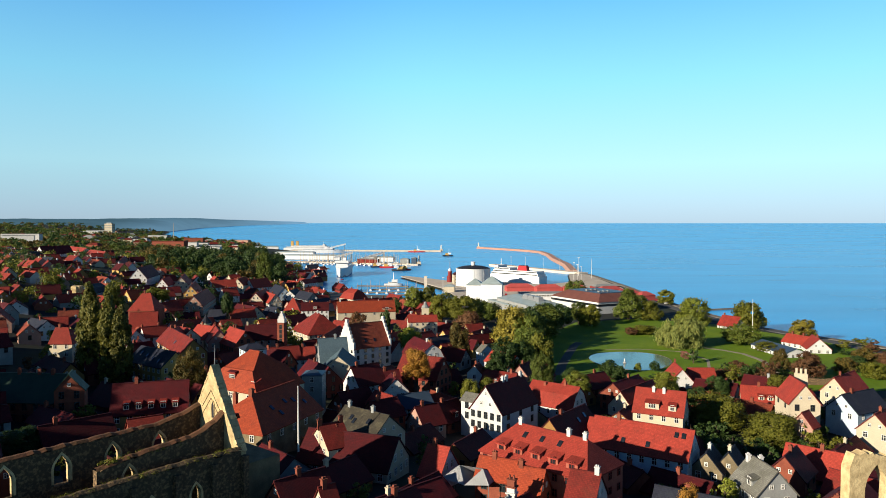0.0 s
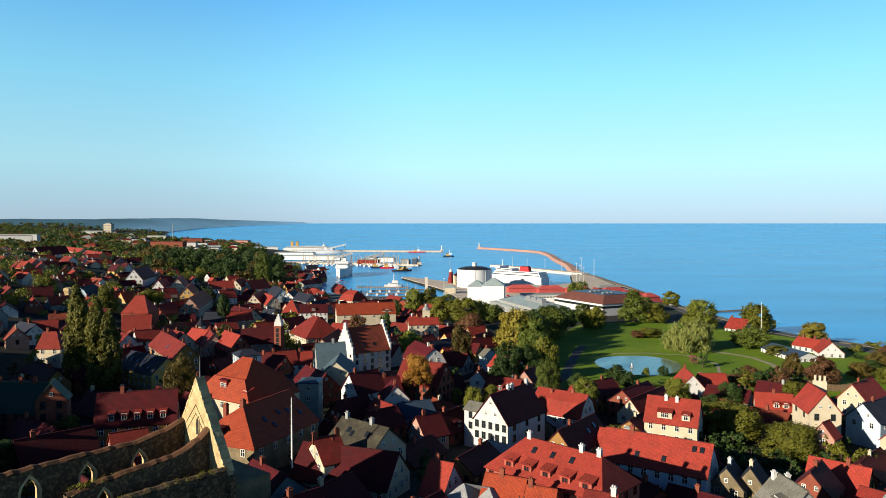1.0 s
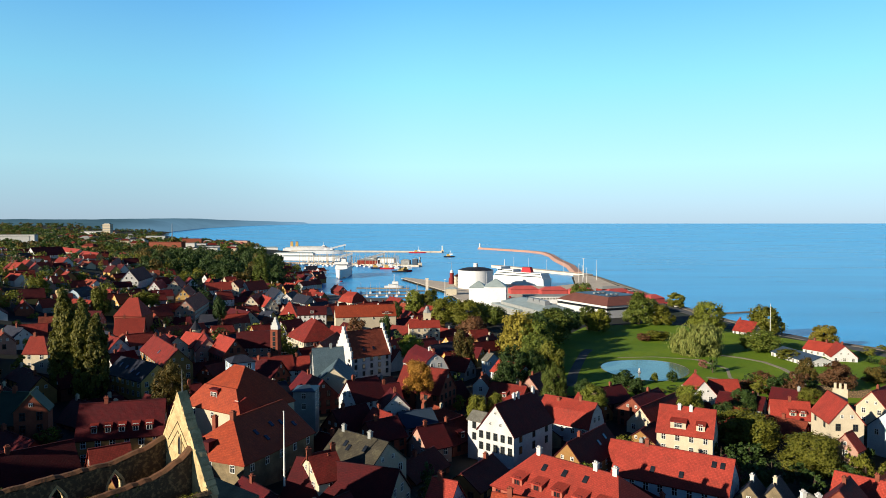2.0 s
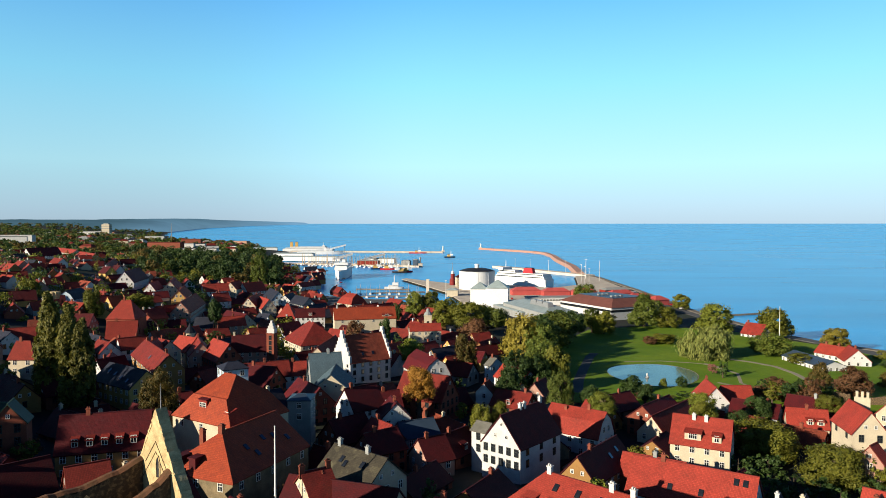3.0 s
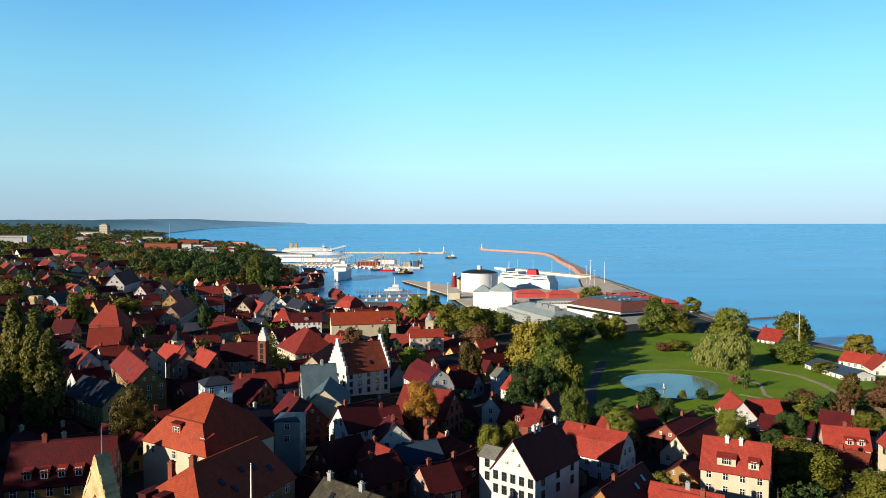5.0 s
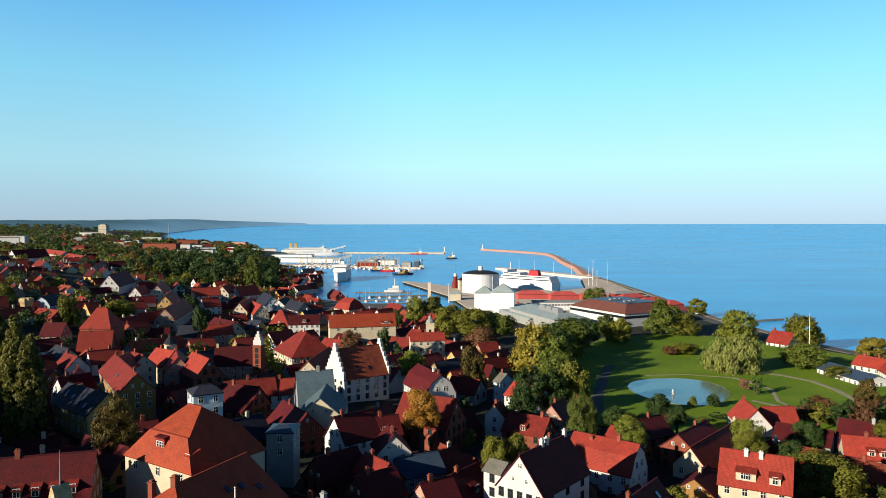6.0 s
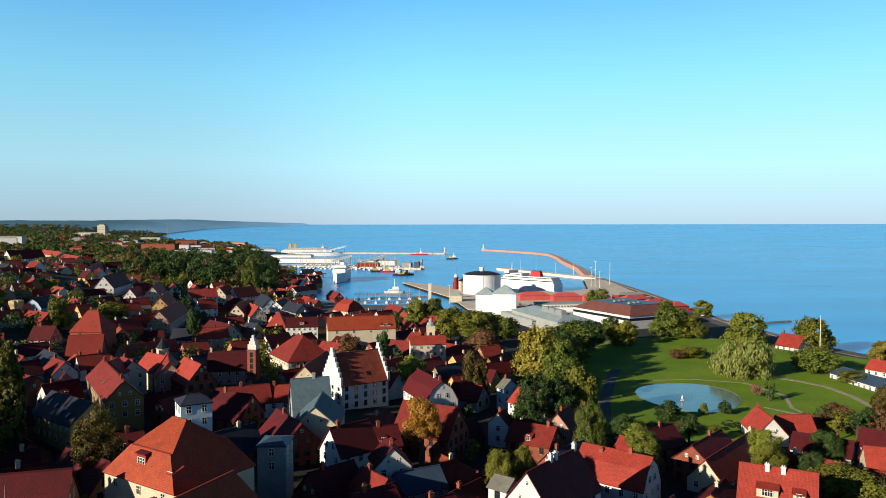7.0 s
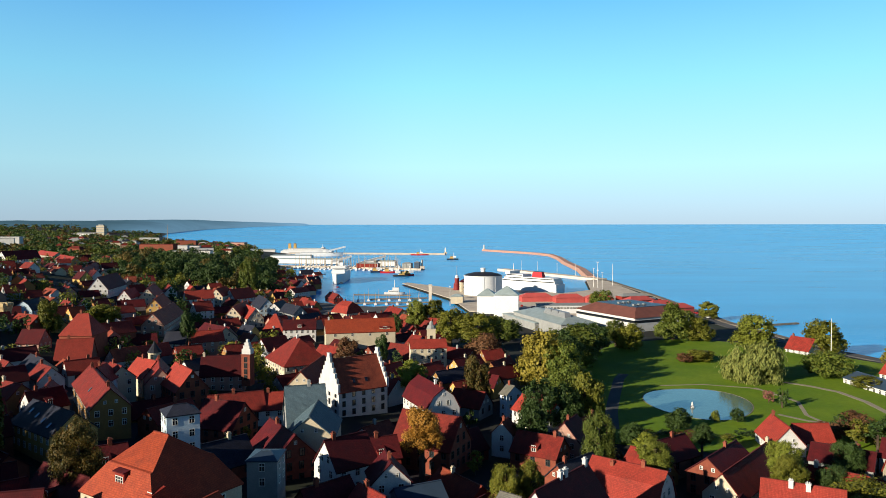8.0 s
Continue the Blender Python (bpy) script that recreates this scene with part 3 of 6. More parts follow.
def crown_points(rng, shape, lobes, clumps, per):
    lc, lr = lobes_of(rng, shape, lobes)
    ps, ns = [], []
    for i in range(lobes):
        q = rng.normal(size=(clumps, 3))
        q /= np.linalg.norm(q, axis=1)[:, None]
        c = lc[i] + q * lr[i] * rng.uniform(0.8, 1.08, clumps)[:, None]
        gap = np.linalg.norm((c[:, None, :] - lc[None]) * np.array([1, 1, 3.0 if shape == "column" else 1.0]), axis=2) - lr[None] * 0.72
        gap[:, i] = 1
        keep = gap.min(1) > 0
        c, q = c[keep], q[keep]
        k = len(c)
        if not k:
            continue
        cr = rng.uniform(0.06, 0.13, k)
        o = rng.normal(size=(k, per, 3)) * cr[:, None, None] * 0.75
        o[:, :, 2] *= SLIM.get(shape, 1.0)
        p = (c[:, None, :] + o).reshape(-1, 3)
        m = (q[:, None, :] * 0.8 + o / (cr[:, None, None] + 1e-6) * 0.25 + rng.normal(size=(k, per, 3)) * 0.4).reshape(-1, 3)
        if shape == "willow":
            p[:, 2] -= rng.uniform(0, 0.5, len(p)) * (np.hypot(p[:, 0], p[:, 1]) + 0.1)
            m[:, 2] *= 0.35
        m /= np.linalg.norm(m, axis=1)[:, None]
        ps.append(p)
        ns.append(m)
    return np.concatenate(ps), np.concatenate(ns)


def crown_mesh(seed, shape, leaf_mat, lobes=16, clumps=15, per=52, size=0.042):
    """A crown of unit half-width and half-height round the origin: boughs of leaf sprays on an uneven outline."""
    rng = np.random.default_rng(seed)
    p, m = crown_points(rng, shape, lobes, clumps, per)
    v, f = leaves(p, m, size * (1.9 if shape == "column" else 1), rng, shape == "willow")
    q = np.repeat(p, 4, 0)
    v = q + (v - q) * np.array([1, 1, SLIM.get(shape, 1.0)])
    me = bpy.data.meshes.new("crown")
    me.from_pydata(v.tolist(), [], f.tolist())
    me.materials.append(leaf_mat)
    return me


CROWNS, TRUNKS = {}, {}


def crown_of(leaf, shape, k):
    key = (leaf, shape, k)
    if key not in CROWNS:
        small = shape == "small"
        fine = shape == "fine"
        CROWNS[key] = crown_mesh(len(CROWNS) * 7 + 3, shape, LEAF[leaf], lobes=7 if small else 18, clumps=9 if small else 40 if shape == "column" else 26 if fine else 16, per=20 if small else 76 if fine else 52, size=0.088 if small else 0.034 if fine else 0.05)
    return CROWNS[key]


def tree(x, y, top, rx, leaf="green", shape="broad", low=None, label="", base=None, name="tree", category="tree", group=""):
    """A tree by the place of its trunk, the height of its top above the sea, its half-width and, if known, the height of the crown's lower edge."""
    g = ground_at(x, y) if base is None else base
    h = top - g
    low = g + h * 0.18 if low is None else max(min(low, g + h * 0.42), g + 0.2)
    rz = (top - low) / 2
    k = int(abs(x * 7 + y * 3)) % 3
    words = {"green": "green", "dark": "dark green", "gold": "golden yellow", "lime": "light green", "olive": "olive green", "orange": "orange autumn", "brown": "brown autumn", "willow": "pale drooping", "pink": "pinkish", "poplar": "slim dull green", "autumn": "rusty green"}
    t = thing(name, label or "%s tree with a dense leafy crown" % words[leaf], category, pose(x, y, g, 0, 0, (x * 37 + y * 11) % 360), group)
    key = ("broad" if shape in ("small", "fine") else shape, k)
    if key not in TRUNKS:
        TRUNKS[key] = trunk_mesh(k + 11, 1.0, 0.03 if shape == "column" else 0.035, 0.05 if shape == "column" else 0.1 if shape == "cone" else 0.2)
    tr = shared("trunk", TRUNKS[key], t, Matrix.Diagonal((h * 0.9, h * 0.9, h * 0.92, 1)))
    shared("crown", crown_of(leaf, shape, k), t, Matrix.Translation((0, 0, (top + low) / 2 - g)) @ Matrix.Diagonal((rx, rx, rz, 1)))
    return t


# ---- sea, ground and far coast ----
from mathutils.geometry import tessellate_polygon

def sea_lift(r):
    """The sea sheet bends up far out, so that its rim lies at eye level, as the true horizon does."""
    return 66.6 * max(0.0, (r - 2300) / 2600) ** 1.1


def sea_sheet():
    bm = bmesh.new()
    radii = [0, 60, 150, 300, 500, 800, 1200, 1700, 2300, 2700, 3100, 3500, 3900, 4300, 4600, 4900]
    n = 96
    rings = []
    for r in radii[1:]:
        rings.append([bm.verts.new((r * math.cos(2 * math.pi * i / n), r * math.sin(2 * math.pi * i / n), sea_lift(r))) for i in range(n)])
    mid = bm.verts.new((0, 0, 0))
    for i in range(n):
        bm.faces.new((mid, rings[0][i], rings[0][(i + 1) % n]))
    for a, b in zip(rings, rings[1:]):
        for i in range(n):
            bm.faces.new((a[i], b[i], b[(i + 1) % n], a[(i + 1) % n]))
    return tagged(new("water", mesh_of("water", bm, SEA, True)), "blue open sea with small waves up to the horizon", "sea", kind="structure")


sea_sheet()

COAST = [(460, -300), (340, 150), (250, 310), (224, 385), (197, 425), (184, 546), (187, 660), (188, 740), (186, 884), (172, 930),
         (158, 900), (138, 770), (105, 738), (60, 775), (12, 780), (-46, 862), (-52, 850), (0, 690), (14, 600), (0, 598), (-40, 622), (-72, 634),
         (-112, 660), (-128, 720), (-150, 800), (-168, 900), (-205, 1010), (-262, 1195), (-310, 1300), (-345, 1650), (-420, 1760),
         (-560, 2100), (-800, 2300), (-936, 2400), (-1250, 3250), (-3300, 3250), (-2600, -300)]


def coast_distance(px, py):
    """Signed distance to the shore line, positive on land."""
    c = np.array(COAST, float)
    a, b = c, np.roll(c, -1, 0)
    best = np.full(px.shape, 1e9)
    inside = np.zeros(px.shape, bool)
    for (x0, y0), (x1, y1) in zip(a, b):
        dx, dy = x1 - x0, y1 - y0
        t = np.clip(((px - x0) * dx + (py - y0) * dy) / (dx * dx + dy * dy), 0, 1)
        best = np.minimum(best, np.hypot(px - x0 - t * dx, py - y0 - t * dy))
        cross = (y0 > py) != (y1 > py)
        with np.errstate(divide="ignore", invalid="ignore"):
            inside ^= cross & (px < (x1 - x0) * (py - y0) / (y1 - y0 if y1 != y0 else 1e-9) + x0)
    return np.where(inside, best, -best)


def ground_sheet():
    xs = np.concatenate([np.arange(-3000, -500, 40), np.arange(-500, 470, 7.0)])
    ys = np.concatenate([np.arange(-300, 760, 7.0), np.arange(760, 3260, 22)])
    gx, gy = np.meshgrid(xs, ys)
    sd = coast_distance(gx, gy)
    z = np.vectorize(ground_at)(gx, gy)
    z = np.minimum(z, np.clip(sd * 0.35, -4, 60))
    z = z + np.vectorize(sea_lift)(np.hypot(gx, gy))
    bumps = np.array([[noise.noise(Vector((x * 0.03, y * 0.03, 0))) for x in xs] for y in ys])
    z = z + np.where((z > 4), bumps * 0.6, 0)
    verts = np.stack([gx, gy, z], -1).reshape(-1, 3).tolist()
    w = len(xs)
    faces = []
    low = z.reshape(-1)
    for j in range(len(ys) - 1):
        for i in range(w - 1):
            q = (j * w + i, j * w + i + 1, (j + 1) * w + i + 1, (j + 1) * w + i)
            if max(sd.reshape(-1)[k] for k in q) > -9:
                faces.append(q)
    me = bpy.data.meshes.new("ground")
    me.from_pydata(verts, [], faces)
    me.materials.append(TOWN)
    me.shade_smooth()
    return tagged(new("ground", me), "dark streets, yards and gardens of the old town", "ground", kind="structure")


ground_sheet()
def haze_material():
    """Far wooded hills with painted haze: a blue glow, paler the farther they lie."""
    m = bpy.data.materials.new("hazy_wooded_coast")
    m.use_nodes = True
    nd, lk = m.node_tree.nodes, m.node_tree.links
    co, xyz, grain = nd.new("ShaderNodeTexCoord"), nd.new("ShaderNodeSeparateXYZ"), nd.new("ShaderNodeTexNoise")
    lk.new(co.outputs["Object"], xyz.inputs[0])
    lk.new(co.outputs["Object"], grain.inputs["Vector"])
    grain.inputs["Scale"].default_value, grain.inputs["Detail"].default_value = 0.006, 6
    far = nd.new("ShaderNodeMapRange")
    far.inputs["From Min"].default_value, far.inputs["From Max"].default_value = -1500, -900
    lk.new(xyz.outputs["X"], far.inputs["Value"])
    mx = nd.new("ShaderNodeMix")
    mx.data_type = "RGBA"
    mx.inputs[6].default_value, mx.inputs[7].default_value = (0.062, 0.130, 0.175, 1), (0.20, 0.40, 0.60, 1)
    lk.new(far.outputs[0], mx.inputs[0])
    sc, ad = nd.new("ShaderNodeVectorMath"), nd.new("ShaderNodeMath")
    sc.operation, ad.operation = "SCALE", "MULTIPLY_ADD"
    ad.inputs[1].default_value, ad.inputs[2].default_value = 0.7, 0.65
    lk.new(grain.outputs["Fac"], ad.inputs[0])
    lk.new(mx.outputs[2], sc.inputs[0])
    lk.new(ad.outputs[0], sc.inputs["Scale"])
    b = nd["Principled BSDF"]
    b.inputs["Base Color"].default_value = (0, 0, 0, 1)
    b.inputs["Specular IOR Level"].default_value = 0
    # the haze colour is emitted by the hills, not lit
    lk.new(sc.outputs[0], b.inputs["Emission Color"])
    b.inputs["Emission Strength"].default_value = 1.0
    return m


FARLAND = haze_material()


def far_coast():
    """Low wooded hills and a cliffed headland beyond the bay; the shore line runs out to the point."""
    bm = bmesh.new()
    rows = []
    n = 150
    for i in range(n + 1):
        deg = -50 + 39.2 * i / n
        a = math.radians(deg)
        front = float(np.interp(deg, (-50, -23, -21.4, -19, -15, -11.2, -10.8), (3300, 3330, 3420, 3950, 4440, 4720, 4760)))
        up = float(np.interp(deg, (-50, -32, -27, -21, -19, -17.5, -15, -12.5, -11.1, -10.8), (22, 21, 20, 27, 30, 24, 19, 13, 9, 0)))
        top = 66.4 + up + 2.2 * noise.noise(Vector((deg * 0.9, 3, 0))) + 0.8 * noise.noise(Vector((deg * 5, 8, 0)))
        low = sea_lift(front)
        back = min(front + 420, 4900)
        prof = [(front, low - 3), (front + 12, low + 0.25 * (top - low)), (front + 0.5 * (back - front), low + 0.7 * (top - low) + 2 * noise.noise(Vector((deg * 2, 1, 0)))), (back, top), (back + 40, top - 3)]
        rows.append([bm.verts.new((q * math.sin(a), q * math.cos(a), z)) for q, z in prof])
    for a, b in zip(rows, rows[1:]):
        for k in range(4):
            bm.faces.new((a[k], a[k + 1], b[k + 1], b[k]))
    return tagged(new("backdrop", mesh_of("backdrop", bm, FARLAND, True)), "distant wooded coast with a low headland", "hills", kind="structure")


far_coast()


def flat(name, outline, z, mat, label, category):
    bm = bmesh.new()
    lo = [bm.verts.new((x, y, z - 0.4)) for x, y in outline]
    hi = [bm.verts.new((x, y, z)) for x, y in outline]
    for i in range(len(outline)):
        j = (i + 1) % len(outline)
        bm.faces.new((lo[i], lo[j], hi[j], hi[i]))
    for a, b, c in tessellate_polygon([[Vector((x, y, 0)) for x, y in outline]]):
        f = bm.faces.new((hi[a], hi[b], hi[c]))
        f.normal_update()
        if f.normal.z < 0:
            f.normal_flip()
    return tagged(new(name, mesh_of(name, bm, mat)), label, category, kind="structure")


def strip(name, pts, width, z0, z1, mat, label, category, taper=0.0):
    """A band that follows a line: a path, a quay or a mole, with sloping sides if taper is given."""
    bm = bmesh.new()
    rows = []
    for i, p in enumerate(pts):
        a, b = Vector(pts[max(0, i - 1)]), Vector(pts[min(len(pts) - 1, i + 1)])
        n = Vector((-(b - a).y, (b - a).x)).normalized()
        p = Vector(p)
        row = []
        for s, z, e in ((1, z0, taper), (1, z1, 0), (-1, z1, 0), (-1, z0, taper)):
            q = p + n * s * (width / 2 + e)
            row.append(bm.verts.new((q.x, q.y, z)))
        rows.append(row)
    for a, b in zip(rows, rows[1:]):
        for k in range(4):
            bm.faces.new((a[k], a[(k + 1) % 4], b[(k + 1) % 4], b[k]))
    bm.faces.new(rows[0][::-1])
    bm.faces.new(rows[-1])
    bmesh.ops.recalc_face_normals(bm, faces=bm.faces)
    return tagged(new(name, mesh_of(name, bm, mat)), label, category, kind="structure")


# the park: lawn, pond and paths
def ellipse(cx, cy, rx, ry, n=40, turn=0.0, wob=0.0):
    out = []
    for i in range(n):
        a = 2 * math.pi * i / n
        k = 1 + wob * math.sin(2 * a + 1) + wob * 0.6 * math.sin(3 * a)
        x, y = rx * k * math.cos(a), ry * k * math.sin(a)
        out.append((cx + x * math.cos(turn) - y * math.sin(turn), cy + x * math.sin(turn) + y * math.cos(turn)))
    return out


LAWN_EDGE = [(44, 282), (75, 272), (120, 268), (165, 268), (215, 285), (236, 318), (216, 372), (192, 410), (172, 446), (132, 474), (86, 456), (58, 402), (48, 340)]
flat("lawn", LAWN_EDGE, 2.14, LAWN, "mown green park lawn", "lawn")
flat("water_pond", ellipse(87.6, 329, 17.6, 23.5, wob=0.07), 2.17, POND, "small park pond that mirrors the sky", "pond")
strip("kerb", ellipse(87.6, 329, 17.8, 23.7, wob=0.07)[1:] + ellipse(87.6, 329, 17.8, 23.7, wob=0.07)[:2], 0.3, 1.9, 2.22, SHORE, "dark stone rim round the pond", "kerb")
strip("path_north", [(82, 356), (100, 358), (116, 352), (122, 344)], 1.2, 1.9, 2.18, GRAVEL, "pale gravel path across the lawn", "path")
strip("path_east", [(118, 352), (124, 330), (118, 312), (120, 296)], 1.4, 1.9, 2.185, GRAVEL, "pale gravel path beside the pond", "path")
strip("path_wide", [(134, 362), (141, 355), (147, 345), (148.5, 330), (147, 314), (141, 296)], 2.4, 1.9, 2.19, GRAVEL, "pale gravel path across the lawn", "path")
strip("path_west", [(73, 378), (68.5, 368), (59.5, 338), (53.5, 317), (49, 296)], 4.2, 1.9, 2.18, ASPHALT, "dark asphalt path along the edge of the lawn", "path")
strip("path_south", [(109, 313), (115, 305), (123, 301), (133, 297)], 1.6, 1.9, 2.195, GRAVEL, "pale gravel path across the lawn", "path")
strip("road_shore", [(228, 300), (205, 400), (180, 470), (172, 560), (168, 660), (165, 800)], 8, 1.8, 2.16, ASPHALT, "asphalt road along the shore", "road")

# harbour ground and moles
flat("quay_inner", [(14, 600), (60, 560), (130, 560), (176, 640), (180, 880), (160, 900), (139, 770), (106, 737), (60, 774), (12, 779), (-46, 861), (-51, 850), (1, 690)], 2.25, CONCRETE, "pale concrete harbour quay", "quay")
flat("quay_town", [(-40, 621), (-72, 633), (-112, 660), (-128, 720), (-150, 800), (-168, 900), (-205, 1010), (-262, 1195), (-330, 1180), (-240, 900), (-190, 700), (-120, 590), (-40, 570)], 2.28, ASPHALT, "dark asphalt harbour quay", "quay")
flat("quay_ferry", [(-310, 1300), (-345, 1650), (-420, 1755), (-560, 2090), (-660, 2060), (-520, 1700), (-420, 1300)], 2.28, CONCRETE, "pale concrete ferry quay", "quay")
strip("mole_marina", [(-300, 1200), (-160, 1155), (-37, 1110)], 14, -3, 2.6, CONCRETE, "concrete marina mole", "quay")
strip("mole_outer", [(-360, 1690), (-246, 1678), (-120, 1660), (-4, 1643)], 12, -3, 3.4, CONCRETE, "long concrete pier", "quay")
strip("mole_arm", [(180, 905), (150, 960), (110, 1040), (77, 1096)], 14, -3, 3.0, CONCRETE, "concrete quay arm in the harbour", "quay")
strip("breakwater", [(172, 930), (190, 1080), (200, 1270), (214, 1420), (218, 1560), (200, 1640), (160, 1730), (93, 1860)], 9, -4, 4.2, ROCK, "reddish rock breakwater", "breakwater", 6)
strip("jetty", [(186, 529), (203, 535.5), (231, 546)], 2.4, -1, 1.0, SHORE, "narrow dark stone jetty", "jetty")
strip("shore", [(250, 310), (224, 385), (197, 425), (184, 546), (187, 660), (188, 740), (186, 884), (178, 930)], 5, -2, 1.5, SHORE, "rough stone shore", "shore", 3)



# houses of the near town
house(11.8, 194.1, 23.3, 207.9, 21.2, 11, 6.8, "white", "dark", "white plastered house with a steep gable and dark red roof", win="dark", chimneys=((0.45, 0, "white"), (0.55, 0, "white"), (0.95, 0, "white")), rows=2, gap=5.2, egap=2.0)
house(43.6, 224.5, 30.2, 235.2, 13.8, 10, 6.5, "white", "bright", "white house with a red gambrel roof", kind="gambrel", chimneys=((0.7, 1, "brick"), (0.3, 0, "brick")))
house(27.8, 183.2, 40.1, 198.8, 15, 9, 5, "ochre", "dark", "ochre gabled house with a dark red roof", lights=((0.6, -1, 0.5), (0.8, -1, 0.6)))
house(15.9, 148.9, 28.3, 137.1, 23.8, 13, 5.2, "terra", "bright", "long terracotta house with a red hipped roof and five dormers", hips=(5, 4), dormers=((0.0, -1, 2.2, 1.25, "bright"), (0.25, -1, 2.2, 1.25, "bright"), (0.5, -1, 2.2, 1.25, "bright"), (0.75, -1, 2.2, 1.25, "bright"), (1.0, -1, 2.6, 1.25, "bright")), chimneys=((0.05, 0, "white"), (0.75, 0, "white"), (0.97, 0, "white")), lights=((0.2, -1, 0.7), (0.45, -1, 0.7), (0.7, -1, 0.7)), dwin="rust", win="rust")
house(37.5, 172.2, 57.0, 159.4, 19, 11, 5.5, "blue", "bright", "long white house in shade blue with a bright red roof", chimneys=((0.25, 0, "brick"),), lights=((0.35, -1, 0.3), (0.6, -1, 0.3), (0.85, -1, 0.75), (0.92, -1, 0.75)))
house(58.7, 213.0, 71.3, 206.3, 16.6, 10, 6, "cream", "bright", "cream house with a bright red roof and two dormers", dormers=((0.38, -1, 4.0, 1.9, "red"), (0.78, -1, 2.2, 1.7, "red")), chimneys=((0.36, -0.5, "white"), (0.57, -0.6, "white")))
house(58.7, 232.8, 81.3, 258.1, 10.5, 9, 5, "cream", "red", "peach coloured gabled house with a red roof", chimneys=((0.9, 0, "cream"),))
house(93.1, 283.7, 91.6, 269.6, 10.3, 9, 5, "white", "bright", "white gabled house with a bright red roof", chimneys=((0.1, 0, "brick"),))
house(96.6, 278.1, 106.8, 278.2, 9.0, 8, 4, "cream", "bright", "cream wing with a bright red roof", chimneys=())
house(104.4, 246.5, 115.1, 242.8, 9.5, 9, 4.5, "cream", "bright", "low house with a bright red roof", dormers=((0.55, -1, 2, 1.2, "bright"), (0.8, -1, 2, 1.2, "bright")), chimneys=((0.5, 0, "brick"),))
house(105.6, 205.1, 107.6, 218.2, 19, 8.6, 5.4, "cream", "bright", "pale castle-like house with a red roof", chimneys=(), rows=1, win="dark", gap=4.5, egap=3.4)
house(61.8, 141.0, 62.8, 131.5, 19.6, 8, 4.4, "grey", "grey", "pale grey house with a grey roof", chimneys=((0.08, -0.8, "white"), (0.3, 0.6, "white")), dormers=((0.62, -1, 2.2, 1.2, "grey"),))
house(58.8, 156.6, 62.2, 161.4, 15, 7, 4, "stone", "slate", "small dark stone house with a grey roof", chimneys=((0.5, 0, "white"),))
house(63.8, 156.6, 67.1, 161.4, 15, 7, 4.5, "stone", "slate", "small dark stone house with a grey roof", chimneys=((0.2, 0, "cream"),))
house(134.7, 242.4, 148.2, 253.7, 13, 9, 5, "cream", "bright", "cream house with a bright red roof")
house(120.0, 211.5, 133.8, 219.0, 14.6, 10, 4.6, "blue", "slate", "white house in shade blue with a blue black roof", rows=1, gap=4.5)
house(117.0, 190.3, 128.4, 200.4, 14.4, 9, 4.6, "cream", "bright", "cream house with a red roof", rows=1)
house(7.6, 141.6, 14.6, 138.4, 19.2, 6, 3.2, "brick", "orange", "low house with an orange tiled roof", chimneys=((0.4, 0, "brick"),))
house(14.4, 133.2, 19.0, 131.0, 20.0, 8, 4.5, "brick", "orange", "low house with an orange tiled roof", chimneys=((0.1, 0, "brick"),))
house(23.4, 127.1, 28.0, 124.7, 21.5, 10, 5, "white", "red", "house with a red tiled roof", chimneys=((0.9, 0, "white"),))
house(-3.0, 148.6, 1.3, 146.2, 19.4, 9, 5.2, "blue", "bright", "white gabled house with a red roof")
house(-23.4, 169.6, -12.4, 160.5, 22.2, 11, 4.5, "cream", "greybrown", "cream house with a dark grey brown roof", chimneys=((0.1, 0, "grey"), (0.65, 0, "grey")), lights=((0.4, -1, 0.5), (0.3, -1, 0.6), (0.7, -1, 0.6)))
house(-27.0, 153.5, -22.6, 156.6, 22, 9, 4, "cream", "red", "cream house with a red tiled roof", chimneys=((0.0, 0, "brick"), (0.95, 0, "brick")))
house(-29.9, 157.5, -9.6, 150.4, 20.2, 12, 5.5, "cream", "dark", "long cream house with a dark red roof")
stack = thing("chimney_stack", "tall white chimney stack with a worn brick top", "chimney", pose(12.4, 125.9, 11.0, 0, 0, -30))
part("shaft", boxes((-0.75, 0.75, -0.6, 0.6, -1, 7.6), (-0.95, 0.95, -0.8, 0.8, 6.4, 6.7)), WALL["white"], stack)
part("cap", boxes((-0.95, 0.95, -0.8, 0.8, 7.6, 7.85), (-0.7, 0.7, -0.55, 0.55, 7.85, 8.9), (-0.85, 0.85, -0.7, 0.7, 8.9, 9.1)), WALL["brick"], stack)
for x in (-0.4, 0.4):
    part("pot", lathe(bmesh.new(), [(0.22, 9.1), (0.17, 9.7), (0.22, 9.75)], 8, x, 0), WALL["brick"], stack)
house(-19.7, 111.6, -17.7, 113.3, 24, 8, 6, "cream", "red", "cream gabled house with a red roof")
house(-53.7, 195.8, -50.3, 193.6, 30.9, 17, 9.2, "cream", "orange", "large cream house with a broken hipped orange roof", hips=(8.2, 8.2), kind="mansard", rows=1, gap=5.5, chimneys=(), dormers=((0.3, -1, 2.6, 3.3, "dark"), (2.3, -1, 1.3, 1.2, "red"), (0.55, 1, 1.8, 2.4, "dark")))
